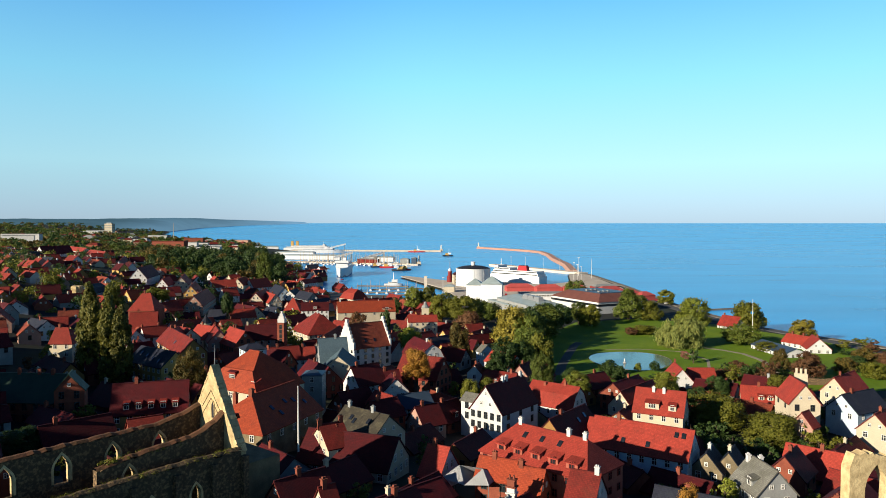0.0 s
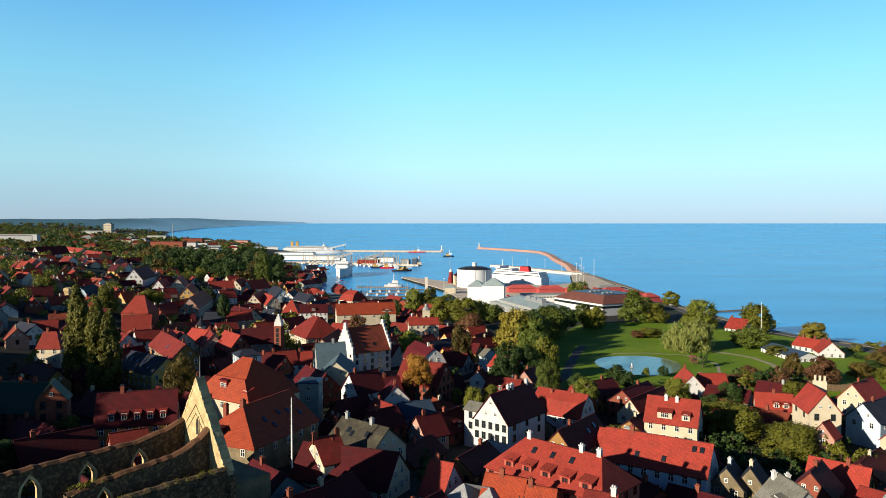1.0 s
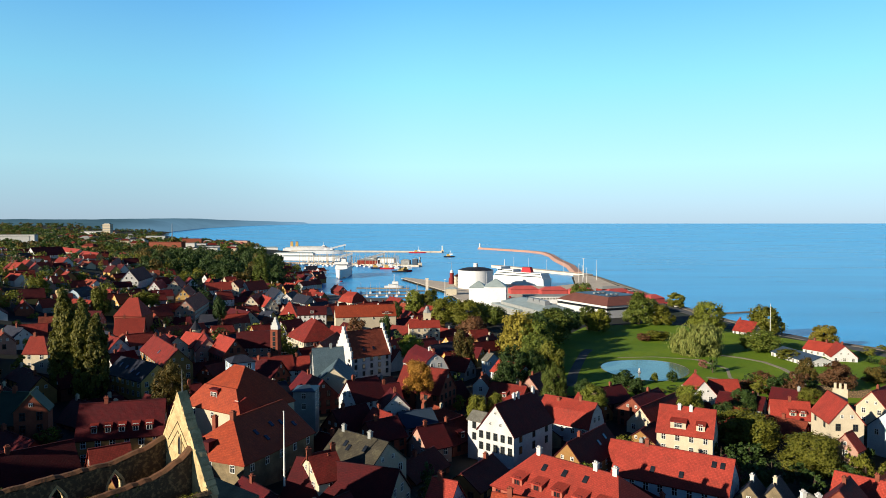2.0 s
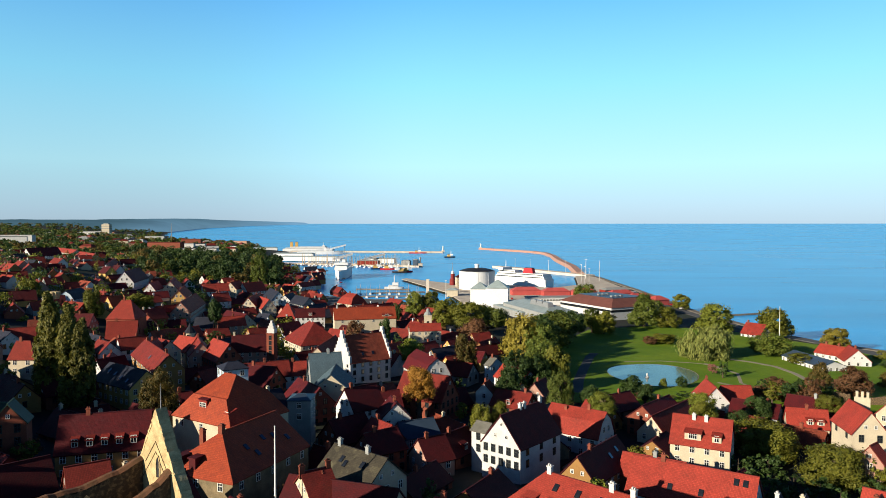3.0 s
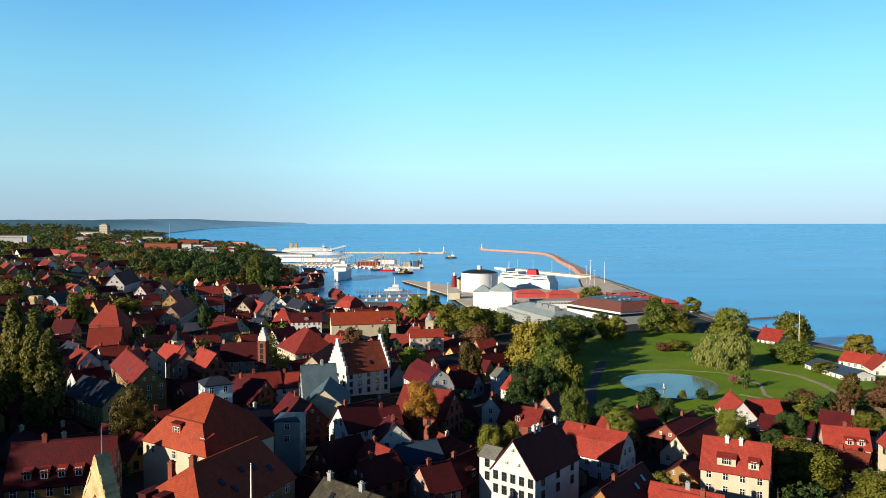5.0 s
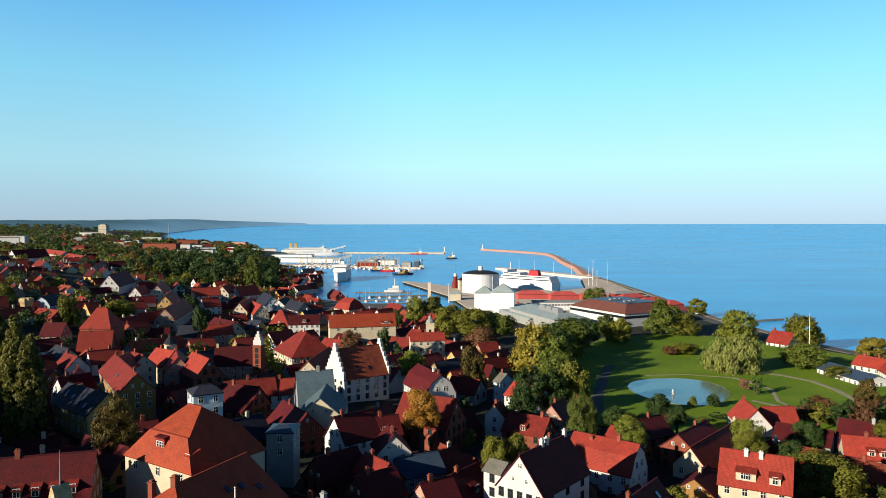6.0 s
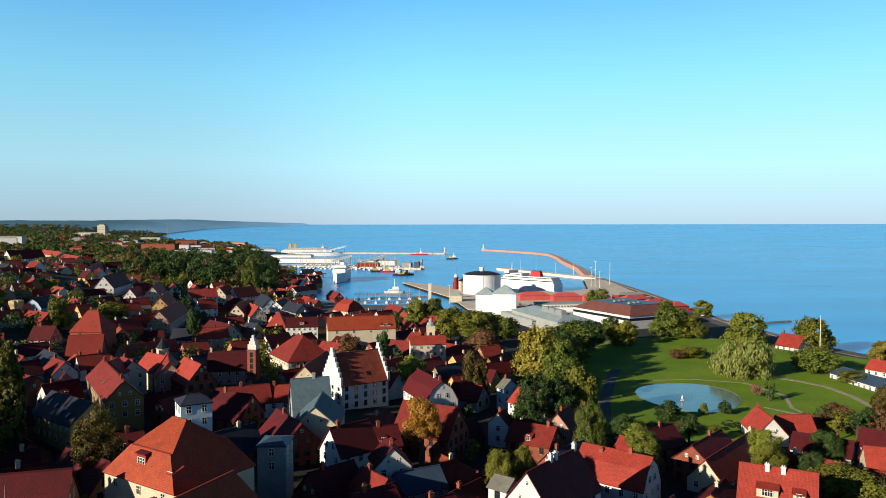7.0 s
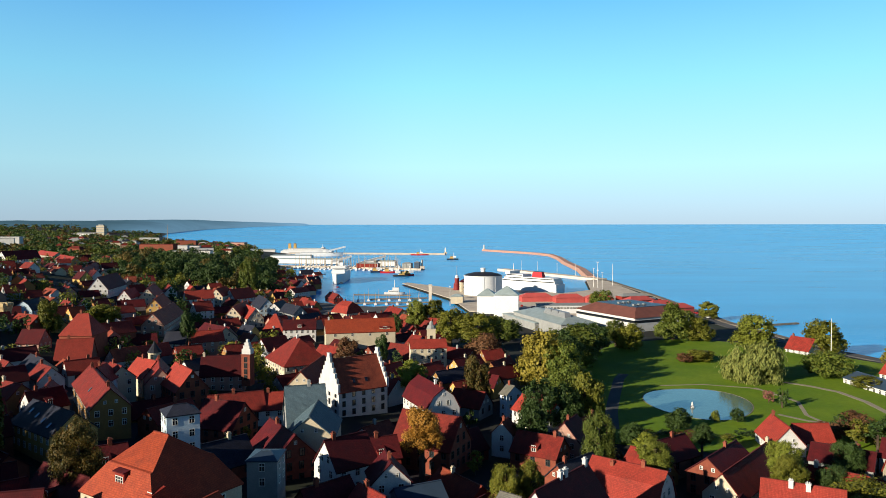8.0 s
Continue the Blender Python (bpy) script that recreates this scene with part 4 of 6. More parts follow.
wing = house(-45.6, 167.4, -38.8, 183.0, 25.2, 17.4, 6.4, "stone", "orange", "long stone house with a hipped orange red roof", hips=(7.2, 0), rows=1, gap=4.5, chimneys=((0.0, 0.0, "tall"), (-0.04, 4.2, "stack")), lights=((0.12, -1, 0.5), (0.2, -1, 0.3), (0.45, -1, 0.55), (0.62, -1, 0.5), (0.8, -1, 0.35)))
for across in (1.6, 5.0):
    d = part("dormer", boxes((-2.6, 1.2, -0.8, 0.8, -1.2, 0.8), (-2.8, 1.2, -1.0, 1.0, 0.8, 1.0)), TILE["dark"], wing)
    d.matrix_local = pose(-12.4, across, wing["eave"] + 1.9)
house(-67.0, 149.5, -61.5, 153.5, 24.3, 7.5, 4, "brick", "bright", "low brick house with a bright red roof beside the ruin", chimneys=())
house(-29.5, 226.2, -21.6, 233.3, 20, 9, 5.5, "white", "dark", "white gabled house with a dark red roof", chimneys=((0.2, 0, "brick"),))
house(-14.5, 217.2, -16.5, 225.1, 18.3, 8, 4, "white", "dark", "white gabled wing with a dark red roof")
house(-46.8, 264.9, -36.8, 268.1, 22.8, 14, 9, "grey", "bluegrey", "grey chapel with a steep blue grey sheet roof", chimneys=((0.6, 0, "grey"),), rows=0)
house(-36.6, 245.3, -37.3, 261.4, 20, 12, 5, "cream", "bluegrey", "cream gable with a blue grey roof", chimneys=(), rows=0)
house(-41.9, 307.4, -27.1, 318.4, 22, 13, 9.5, "white", "brown", "white medieval house with stepped gables and a brown red roof", step=True, rows=3, win="dark", gap=3.3, chimneys=((0.35, 1, "cream"), (0.75, 1, "cream")), lights=((0.35, -1, 0.25), (0.6, -1, 0.25)))
house(-68.1, 376.8, -64.6, 371.1, 18.5, 20, 9, "cream", "red", "house with a large red hipped roof", hips=(9, 9), chimneys=((0.5, 0, "white"),))
house(-51.6, 353.1, -54.5, 322.1, 15, 9, 4.5, "cream", "orange", "cream wing with an orange roof", chimneys=())
house(-66.3, 442.8, -31.3, 451.1, 17, 12, 6, "cream", "orange", "long pale yellow house with an orange red roof", rows=1, gap=7.0, hips=(0, 0), chimneys=((0.05, 0, "white"),), dormers=((0.85, -1, 5.5, 0.9, "red"),))
house(-19.2, 386.1, -3.6, 388.1, 15.8, 9, 3, "cream", "bright", "tall cream house with a bright red roof", rows=3, chimneys=((0.45, 0, "brick"),))
house(-4.2, 291.7, -12.6, 310.7, 16.2, 11, 6.5, "white", "dark", "white gambrel-gabled house with a dark red roof", kind="gambrel", chimneys=((0.1, 0, "brick"), (0.3, 0, "white")))
house(-14.6, 259.9, 0.3, 252.0, 18, 12, 7, "brick", "red", "brick house with a red roof")
house(12.0, 268.7, 14.1, 273.5, 12, 6, 3, "white", "brown", "small white house with a rounded red roof")
house(29.2, 268.7, 34.1, 276.9, 12, 9, 5, "pink", "dark", "pale pink house with a dark red roof")
house(21.3, 301.6, 30.2, 288.7, 12, 9, 4, "white", "bright", "low house with a bright red roof", chimneys=((0.3, 0, "brick"), (0.6, 0, "brick")))
house(17.4, 313.2, 19.5, 310.6, 12.5, 7, 2.5, "blue", "grey", "tall white house in shade blue with a grey roof", rows=3)
house(-113.9, 293.6, -92.6, 261.7, 23, 10, 5, "ochre", "red", "ochre gabled house with a red roof", lights=((0.6, -1, 0.4),), chimneys=((0.1, 0, "brick"), (0.9, 0, "brick")))
house(-114.8, 308.5, -108.0, 301.9, 21, 9, 4, "cream", "red", "house with a red roof")
house(-108.7, 254.2, -91.6, 241.4, 22, 11, 4.5, "yellow", "slate", "yellow house with a black sheet roof", lights=((0.2, -1, 0.6), (0.4, -1, 0.5), (0.6, -1, 0.4), (0.8, -1, 0.3)), chimneys=())
house(-84.2, 179.9, -66.9, 184.9, 25, 12, 6.5, "ochre", "dark", "long ochre house with a dark red roof and small dormers", dormers=((0.2, -1, 1.4, 1.3, "red"), (0.36, -1, 1.4, 1.3, "red"), (0.52, -1, 1.4, 1.3, "red"), (0.68, -1, 1.4, 1.3, "red"), (0.84, -1, 1.4, 1.3, "red")))
house(-118.7, 188.6, -100.0, 187.1, 26, 12, 6, "brick", "green", "brick house with a green copper roof", chimneys=((0.3, 0, "brick"), (0.6, 0, "brick"), (0.8, 0, "brick")))
house(-95.5, 179.6, -97.1, 184.5, 27.6, 7, 4, "brick", "green", "brick gable with a copper roof", chimneys=())
house(-63.2, 228.9, -60.7, 230.4, 27, 7, 1.4, "blue", "slate", "tall white house with a low black roof", rows=3, hips=(2, 2), chimneys=())
house(-40.6, 216.1, -38.6, 216.1, 21, 7, 0.8, "grey", "blue", "small grey tower house with a blue sheet roof", hips=(2, 2), chimneys=())
house(-105.2, 324.0, -96.7, 304.2, 20, 9, 5, "pink", "red", "house with a red roof")
house(-93.2, 308.6, -82.7, 294.9, 21, 10, 6, "brick", "bright", "house with a bright red roof")
house(-31.1, 208.8, -23.1, 216.7, 15.8, 10, 5, "brick", "dark", "brick house with a dark red roof")
house(-20.6, 213.3, -14.8, 206.2, 15.5, 8, 4, "brick", "red", "low brick house with a red roof")
house(-13.7, 215.3, -4.7, 219.8, 13.6, 9, 3.2, "grey", "blue", "grey house with a dark blue sheet roof", chimneys=())
house(-20.6, 195.2, -13.4, 201.1, 16.5, 9, 4, "brick", "dark", "brick house with a dark red roof")
house(-7.7, 195.9, -1.6, 200.0, 15, 9, 4.5, "pink", "dark", "pink house with a dark red roof")
house(163.9, 362.4, 167.9, 335.1, 6.5, 12, 2.2, "white", "blue", "long low white building with a blue grey roof", chimneys=(), rows=1)
house(6.8, 204.8, 10.1, 202.1, 17.0, 5, 1.6, "white", "grey", "white annex with a grey sheet roof", rows=2, chimneys=(), win="dark")

# houses up the hill
house(-422.7, 741.9, -409.5, 776.1, 42, 13, 8, "white", "dark")
house(-480.3, 907.0, -418.0, 831.8, 37, 11, 4, "cream", "bright")
house(-396.3, 796.1, -351.6, 739.1, 36.5, 11, 4.5, "yellow", "bright")
house(-290.0, 632.5, -332.8, 739.4, 32, 10, 5, "white", "bright")
house(-233.7, 541.6, -241.7, 586.8, 32, 13, 8, "white", "dark", "white gabled house with a dark roof")
house(-299.8, 596.8, -291.7, 596.8, 26, 9, 4, "white", "bright")
house(-264.7, 567.4, -283.2, 590.7, 26, 10, 6, "grey", "slate", kind="gambrel")
house(-199.5, 538.5, -212.2, 580.7, 25, 11, 6, "cream", "bright")
house(-208.3, 524.3, -209.9, 543.4, 25, 8, 5, "white", "bright")
house(-155.6, 440.7, -164.3, 492.3, 20.8, 11.4, 6.2, "pink", "brown")
house(-175.6, 491.5, -184.9, 528.3, 22.7, 9.1, 5.1, "yellow", "orange")
house(-188.3, 574.3, -171.7, 584.5, 19.9, 10.9, 5.4, "white", "bright")
house(-161.7, 517.3, -153.4, 525.1, 18.3, 9.6, 5.3, "white", "bright")
house(-186.6, 417.1, -182.1, 423.0, 26.5, 10, 5, "yellow", "orange", "yellow house with an orange roof", rows=2)
house(-158.0, 371.3, -153.5, 371.3, 29.4, 13.5, 8, "brick", "bright", "brick house with a large red hipped roof", hips=(4.5, 4.5), rows=0)
house(-155.0, 350.0, -143.0, 354.0, 21.8, 17, 7, "brick", "bright", rows=0)
house(-220.0, 436.0, -221.3, 456.8, 27.7, 9, 5, "blue", "slate", "white house with a gambrel gable", kind="gambrel")
house(-121.9, 401.9, -109.3, 408.5, 17.0, 11.5, 4.2, "pink", "bright", "pink house with a red roof", rows=2, chimneys=((0.2, 0, "brick"), (0.6, 0, "brick")))
house(-132.7, 401.8, -122.8, 401.9, 17, 10, 4.5, "cream", "slate", "chapel with a dark grey roof", chimneys=())
house(-148.8, 271.4, -144.1, 271.4, 26.0, 10.3, 5.1, "cream", "bright", "cream house with a red hipped roof", hips=(0, 4))
house(-184.7, 339.3, -177.0, 342.8, 24, 11, 5, "pink", "brown")
house(-180.2, 369.2, -170.9, 369.3, 23, 10, 5, "pink", "dark")
house(-174.8, 601.6, -173.7, 624.0, 18.9, 9.9, 5.5, "cream", "bright")
house(-168.1, 612.8, -156.4, 629.6, 17.5, 12.6, 6.9, "white", "bright")
house(-139.2, 555.5, -138.0, 520.4, 14.9, 10.0, 5.6, "cream", "orange")
house(-122.8, 518.0, -134.8, 540.2, 14.0, 10.0, 6.1, "cream", "bright")
house(-104.8, 491.3, -103.4, 491.3, 14.0, 13.0, 8.7, "pink", "bright", "house with a pyramid roof", hips=(5.5, 5.5), chimneys=())
house(-127.7, 568.1, -142.5, 600.4, 14.5, 11.9, 6.5, "blue", "slate")
house(-93.0, 464.6, -75.7, 467.4, 14.0, 10.3, 4.6, "white", "dark", dormers=((0.5, -1, 3, 1.5, "dark"),))
house(-98.7, 538.3, -112.8, 557.9, 13, 10, 5, "grey", "slate")
house(-73.7, 554.6, -65.6, 546.4, 15, 14, 7, "cream", "bright", "cream arched house with a red gambrel roof", kind="gambrel", hips=(3, 3))
house(-127.4, 437.9, -111.3, 420.7, 16.3, 11.7, 5.3, "cream", "dark")
bell = thing("bell_gable", "white stepped bell gable on a brown brick tower", "tower", pose(-75.6, 331.6, 9.0, 0, 0, -12))
part("shaft", boxes((-1.7, 1.7, -1.7, 1.7, -1, 10.2), (-1.9, 1.9, -1.9, 1.9, 10.2, 10.5)), WALL["brick"], bell)
part("stepped_gable", boxes((-1.7, 1.7, -1.3, 1.3, 10.5, 12.4), (-1.25, 1.25, -1.1, 1.1, 12.4, 13.6), (-0.8, 0.8, -0.9, 0.9, 13.6, 14.7), (-0.4, 0.4, -0.6, 0.6, 14.7, 15.8)), WALL["white"], bell)
for k in range(4):
    add_window(bell, "dark", 0, -1.7, 2.0 + 2.2 * k, 180, False)
FOOTPRINTS.append((-75.6, 331.6, 3, 0, 3, 3))
house(-94.0, 336.4, -78.5, 339.4, 17.7, 13.3, 6.1, "pink", "dark", chimneys=((0.05, 0, "cream"),))
house(-112.2, 323.5, -102.9, 316.6, 19.8, 10.2, 5.1, "cream", "bright")
house(-112.5, 294.7, -113.1, 302.1, 22, 8, 4, "blue", "bright")
house(-70.6, 271.0, -58.3, 266.6, 18, 12, 6, "brick", "dark")
house(-48.4, 254.7, -38.9, 240.3, 17, 12, 6, "brick", "dark")
house(-60.1, 290.5, -53.4, 292.5, 15, 10, 4, "white", "bright")

# far and park houses
house(172.2, 434.4, 178.6, 423.6, 9.8, 10, 5.5, "white", "red", "white house with a red roof beside the park", chimneys=((0.1, 0, "brick"),))
house(184.6, 345.7, 187.9, 359.0, 9.5, 11, 5, "white", "bright", "white two-storey house with a red roof", rows=2)
house(180.7, 370.2, 187.9, 356.2, 8.4, 9, 3.6, "white", "bright", "white wing with a red roof", chimneys=((0.2, 0, "brick"), (0.6, 0, "brick")))
house(-121.1, 557.9, -119.5, 579.0, 13, 9, 4, "white", "slate")
house(-138.2, 689.5, -128.7, 708.5, 11, 9, 3.5, "white", "red", rows=2)
house(-164.4, 879.9, -149.6, 879.9, 9, 10, 3, "yellow", "bright")
house(-103.3, 682.7, -92.3, 660.3, 9, 8, 4, "timber", "red")
house(-43.5, 576.0, -32.9, 556.5, 9, 8, 4, "yellow", "red")
house(-31.6, 491.4, -21.5, 469.1, 10, 8, 4, "timber", "red")

# trees
tree(34.1, 353.0, 24.3, 12.1, "gold", "broad", 2.6)
tree(54.5, 400.0, 21.2, 15.5, "green", "broad", 2.6)
tree(40.6, 298.0, 21.2, 6.7, "olive", "broad", 2.6)
tree(35.7, 255.0, 19.6, 4.6, "green", "fine", 4.5)
tree(-9.2, 243.0, 23.8, 5.1, "orange", "fine", 12.7)
tree(7.4, 318.0, 22.6, 5.4, "autumn", "broad", 4.5)
tree(14.9, 400.0, 17.5, 11.4, "brown", "broad", 2.6)
tree(-0.9, 450.0, 23.1, 9.9, "olive", "broad", 5.9)
tree(13.3, 432.0, 22.8, 12.6, "olive", "broad", 6.9)
tree(-21.0, 500.0, 21.5, 7.7, "lime", "broad", 6.0)
tree(-9.7, 505.0, 22.2, 8.2, "olive", "broad", 7.2)
tree(-15.7, 330.0, 18.3, 6.5, "lime", "broad", 8.2)
tree(-43.9, 362.0, 20.1, 5.7, "brown", "broad", 12.2)
tree(-30.0, 366.0, 22.1, 3.1, "dark", "broad", 12.9)
tree(28.6, 470.0, 15.1, 11.0, "green", "broad", 2.6)
tree(91.4, 440.0, 16.1, 8.0, "olive", "broad", 2.6)
tree(123.5, 470.0, 23.7, 11.1, "green", "broad", 2.6)
tree(136.5, 466.0, 16.4, 9.3, "olive", "broad", 2.6)
tree(156.5, 441.0, 20.3, 12.2, "lime", "broad", 2.6)
tree(124.0, 366.0, 18.6, 12.7, "willow", "willow", 2.6)
tree(185.0, 427.0, 20.2, 11.2, "olive", "broad", 2.6)
tree(158.0, 373.0, 13.6, 10.4, "green", "broad", 2.6)
tree(200.0, 392.0, 13.6, 7.9, "gold", "broad", 3.0)
tree(160.8, 350.0, 7.5, 6.0, "olive", "broad", 2.6)
tree(145.9, 305.0, 13.0, 4.9, "autumn", "broad", 2.6)
tree(150.2, 290.0, 12.7, 7.2, "brown", "broad", 2.6)
tree(176.7, 560.0, 14.1, 7.1, "olive", "broad", 2.6)
tree(111.8, 600.0, 18.6, 9.4, "green", "broad", 4.2)
tree(87.0, 221.6, 13.4, 9.8, "olive", "fine", 2.2)
tree(93.6, 199.5, 12.6, 9.2, "olive", "fine", 1.0)
tree(8.7, 215.0, 20.0, 3.7, "olive", "fine", 9.5)
tree(13.7, 218.0, 18.4, 3.4, "olive", "fine", 8.6)
tree(47.6, 245.0, 15.1, 4.6, "lime", "fine", 8.4)
tree(76.5, 240.0, 16.0, 4.6, "lime", "fine", 10.5)
tree(-76.6, 214.5, 29.2, 5.4, "autumn", "fine", 15.0)
tree(44.0, 125.0, 19.7, 3.0, "orange", "fine", 11.1)
tree(-119.2, 238.0, 44.6, 4.2, "poplar", "column", 12.4)
tree(-110.2, 232.0, 42.2, 3.9, "poplar", "column", 12.0)
tree(-104.0, 228.0, 38.4, 3.3, "poplar", "column", 11.8)
tree(25.0, 290.0, 19.5, 7.5, "dark", "broad", 4.9)
tree(20.0, 270.0, 16.5, 6.0, "dark", "broad", 4.2)
tree(84.0, 235.0, 12.8, 3.9, "dark", "fine", 4.0)
tree(99.7, 255.0, 10.9, 4.3, "dark", "fine", 2.9)
tree(121.0, 290.0, 9.1, 5.6, "brown", "broad", 2.6)
tree(110.7, 285.0, 8.2, 4.9, "brown", "broad", 2.6)
tree(122.9, 280.0, 9.4, 4.8, "olive", "broad", 2.6)
tree(123.4, 270.0, 11.7, 4.1, "brown", "broad", 2.6)
tree(119.4, 250.0, 13.0, 4.1, "olive", "fine", 7.0)
tree(66.9, 268.0, 12.2, 2.9, "dark", "broad", 6.6)
tree(51.1, 280.0, 9.3, 3.9, "dark", "broad", 2.6)
tree(-109.0, 330.0, 12.9, 3.3, "lime", "broad", 9.3)
tree(102.9, 195.0, 11.2, 3.1, "olive", "small", 3.0)
tree(104.9, 185.0, 10.3, 3.2, "olive", "small", 3.7)
tree(-120.4, 395.0, 28.3, 3.7, "dark", "broad", 19.7)
tree(-186.3, 400.0, 33.5, 6.3, "olive", "broad", 17.5)
tree(-170.6, 420.0, 28.6, 9.1, "olive", "broad", 19.4)
tree(-236.0, 430.0, 35.5, 6.9, "olive", "broad", 24.5)
tree(-31.9, 470.0, 16.8, 4.8, "dark", "broad", 6.4)
tree(-161.3, 640.0, 40.7, 8.6, "green", "broad", 16.6)
tree(-89.8, 150.0, 22.6, 5.4, "dark", "fine", 17.3)

# park shrubs
tree(69.4, 296.0, 8.8, 4.5, "dark", "broad", 2.6)
tree(91.5, 304.0, 6.7, 2.5, "dark", "broad", 2.6)
tree(84.1, 304.0, 5.9, 1.9, "lime", "broad", 2.6)
tree(53.5, 276.0, 6.9, 4.1, "lime", "broad", 2.6)
tree(113.0, 329.0, 6.6, 2.8, "pink", "small", 2.6)
tree(115.6, 408.0, 7.7, 8.3, "olive", "broad", 2.6)
tree(107.9, 404.0, 7.0, 4.1, "brown", "broad", 2.6)
tree(114.5, 322.0, 9.9, 2.3, "dark", "small", 2.6)
tree(50.2, 284.0, 6.0, 3.0, "dark", "small", 2.6)
tree(58.3, 287.0, 4.8, 4.0, "olive", "small", 2.6)
tree(65.0, 290.0, 3.6, 3.5, "dark", "small", 2.6)
tree(69.6, 286.0, 4.4, 4.3, "brown", "small", 2.6)
tree(76.5, 289.0, 3.2, 3.8, "dark", "small", 2.6)
tree(80.8, 285.0, 3.9, 3.2, "olive", "small", 2.6)
tree(87.7, 288.0, 4.8, 4.2, "dark", "small", 2.6)
tree(91.9, 284.0, 5.5, 3.6, "brown", "small", 2.6)
tree(98.9, 287.0, 4.3, 3.1, "dark", "small", 2.6)
tree(114.6, 286.0, 11.0, 3.6, "dark", "small", 2.6)
tree(113.3, 275.0, 11.4, 4.3, "olive", "small", 5.0)
tree(120.1, 282.0, 11.8, 3.9, "brown", "small", 3.0)
tree(116.9, 271.0, 12.3, 4.5, "dark", "small", 6.2)
tree(123.8, 278.0, 12.6, 4.1, "dark", "small", 4.2)
tree(131.0, 285.0, 8.5, 3.7, "olive", "small", 2.6)
tree(127.2, 274.0, 13.4, 4.4, "brown", "small", 5.3)
tree(134.6, 281.0, 9.4, 4.0, "dark", "small", 3.3)
tree(42.7, 330.0, 17.0, 7.3, "green", "broad", 2.6)
tree(34.8, 300.0, 12.3, 6.1, "dark", "broad", 2.6)
tree(48.7, 345.0, 6.7, 5.9, "green", "broad", 2.6)
tree(72.8, 232.0, 15.3, 4.1, "olive", "fine", 11.1)
house(58.2, 240.6, 70.4, 254.0, 11.5, 10, 4, "brick", "dark", "brick house with a dark red roof behind the garden", chimneys=((0.6, 0, "brick"),))
house(100.7, 197.1, 104.0, 199.8, 13.0, 6, 3.6, "pink", "bright", "small pink house with a red roof in a garden", chimneys=())
tree(38, 318, 19, 7.0, "green")
tree(41, 346, 22, 7.5, "green")
tree(46, 374, 22, 8.5, "dark")
tree(62, 408, 20, 8, "dark")
tree(33, 292, 18, 6.5, "dark")
tree(72, 428, 18, 7, "dark")
tree(86, 447, 17, 6.5, "green")
tree(205, 362, 6.5, 5.0, "olive", "small", 1.5)
tree(214, 352, 7.5, 5.5, "brown", "small", 1.5)
tree(222, 372, 6.0, 6.0, "olive", "small", 1.5)
tree(196, 344, 5.5, 4.0, "dark", "small", 1.5)
tree(194, 325, 9.0, 6.0, "autumn", "broad", 2.4)
tree(201, 316, 10.0, 6.0, "brown", "broad", 2.4)
tree(186, 316, 7.0, 5.0, "dark", "broad", 2.4)
tree(173, 303, 8.5, 5.5, "autumn", "broad", 2.4)
tree(178, 290, 9.5, 6.0, "olive", "broad", 2.4)


# ---- the church ruin ----
AX, HX = Vector((-0.64, -0.77, 0)).normalized(), Vector((0.77, -0.64, 0)).normalized()
RUIN_AT = Vector((-40.5, 125.0, 0))


def ruin_wall_bm(length, z0, tops, openings, thick=1.3, seed=1):
    """A broken rubble wall along local x with pointed openings (middle, half-width, sill, spring). tops: (x, height) pairs."""
    rng = random.Random(seed)
    bm = bmesh.new()
    xs = set()
    x = 0.0
    while x < length:
        xs.add(round(x, 2))
        x += 0.8
    xs.add(length)
    arcs = 5
    for mx, hw, sill, spring in openings:
        xs = {v for v in xs if not mx - hw - 0.2 < v < mx + hw + 0.2}
        for i in range(-arcs, arcs + 1):
            xs.add(round(mx + hw * i / arcs, 3))
    xs = sorted(xs)

    def top(v):
        for (a, za), (b, zb) in zip(tops, tops[1:]):
            if a <= v <= b:
                return za + (zb - za) * (v - a) / (b - a)
        return tops[-1][1]

    tz = {v: top(v) + rng.uniform(-0.28, 0.18) for v in xs}

    def hole(v0, v1):
        for mx, hw, sill, spring in openings:
            if mx - hw - 1e-6 <= v0 and v1 <= mx + hw + 1e-6:
                f = lambda v: spring + hw * 1.7 * math.sqrt(max(0.0, 1 - abs(v - mx) / hw)) * (0.9 + 0.1 * (1 - abs(v - mx) / hw))
                return sill, f(v0), f(v1)
        return None

    def block(v0, v1, a0, a1, b0, b1):
        q = []
        for y in (-thick / 2, thick / 2):
            q.append([bm.verts.new(c) for c in ((v0, y, a0), (v1, y, a1), (v1, y, b1), (v0, y, b0))])
        l, r = q
        bm.faces.new(l)
        bm.faces.new(r[::-1])
        for i in range(4):
            bm.faces.new((l[i], r[i], r[(i + 1) % 4], l[(i + 1) % 4]))

    for v0, v1 in zip(xs, xs[1:]):
        h = hole(v0, v1)
        if h:
            block(v0, v1, z0, z0, h[0], h[0])
            block(v0, v1, h[1], h[2], tz[v0], tz[v1])
        else:
            block(v0, v1, z0, z0, tz[v0], tz[v1])
    bmesh.ops.remove_doubles(bm, verts=bm.verts, dist=0.002)
    bmesh.ops.recalc_face_normals(bm, faces=bm.faces)
    return bm


def along(h, s, z=0.0):
    """A pose whose local x runs down the nave from the gable, s metres from it and h metres across."""
    p = RUIN_AT + HX * h + AX * s
    return pose(p.x, p.y, z, 0, 0, math.degrees(math.atan2(AX.y, AX.x)))


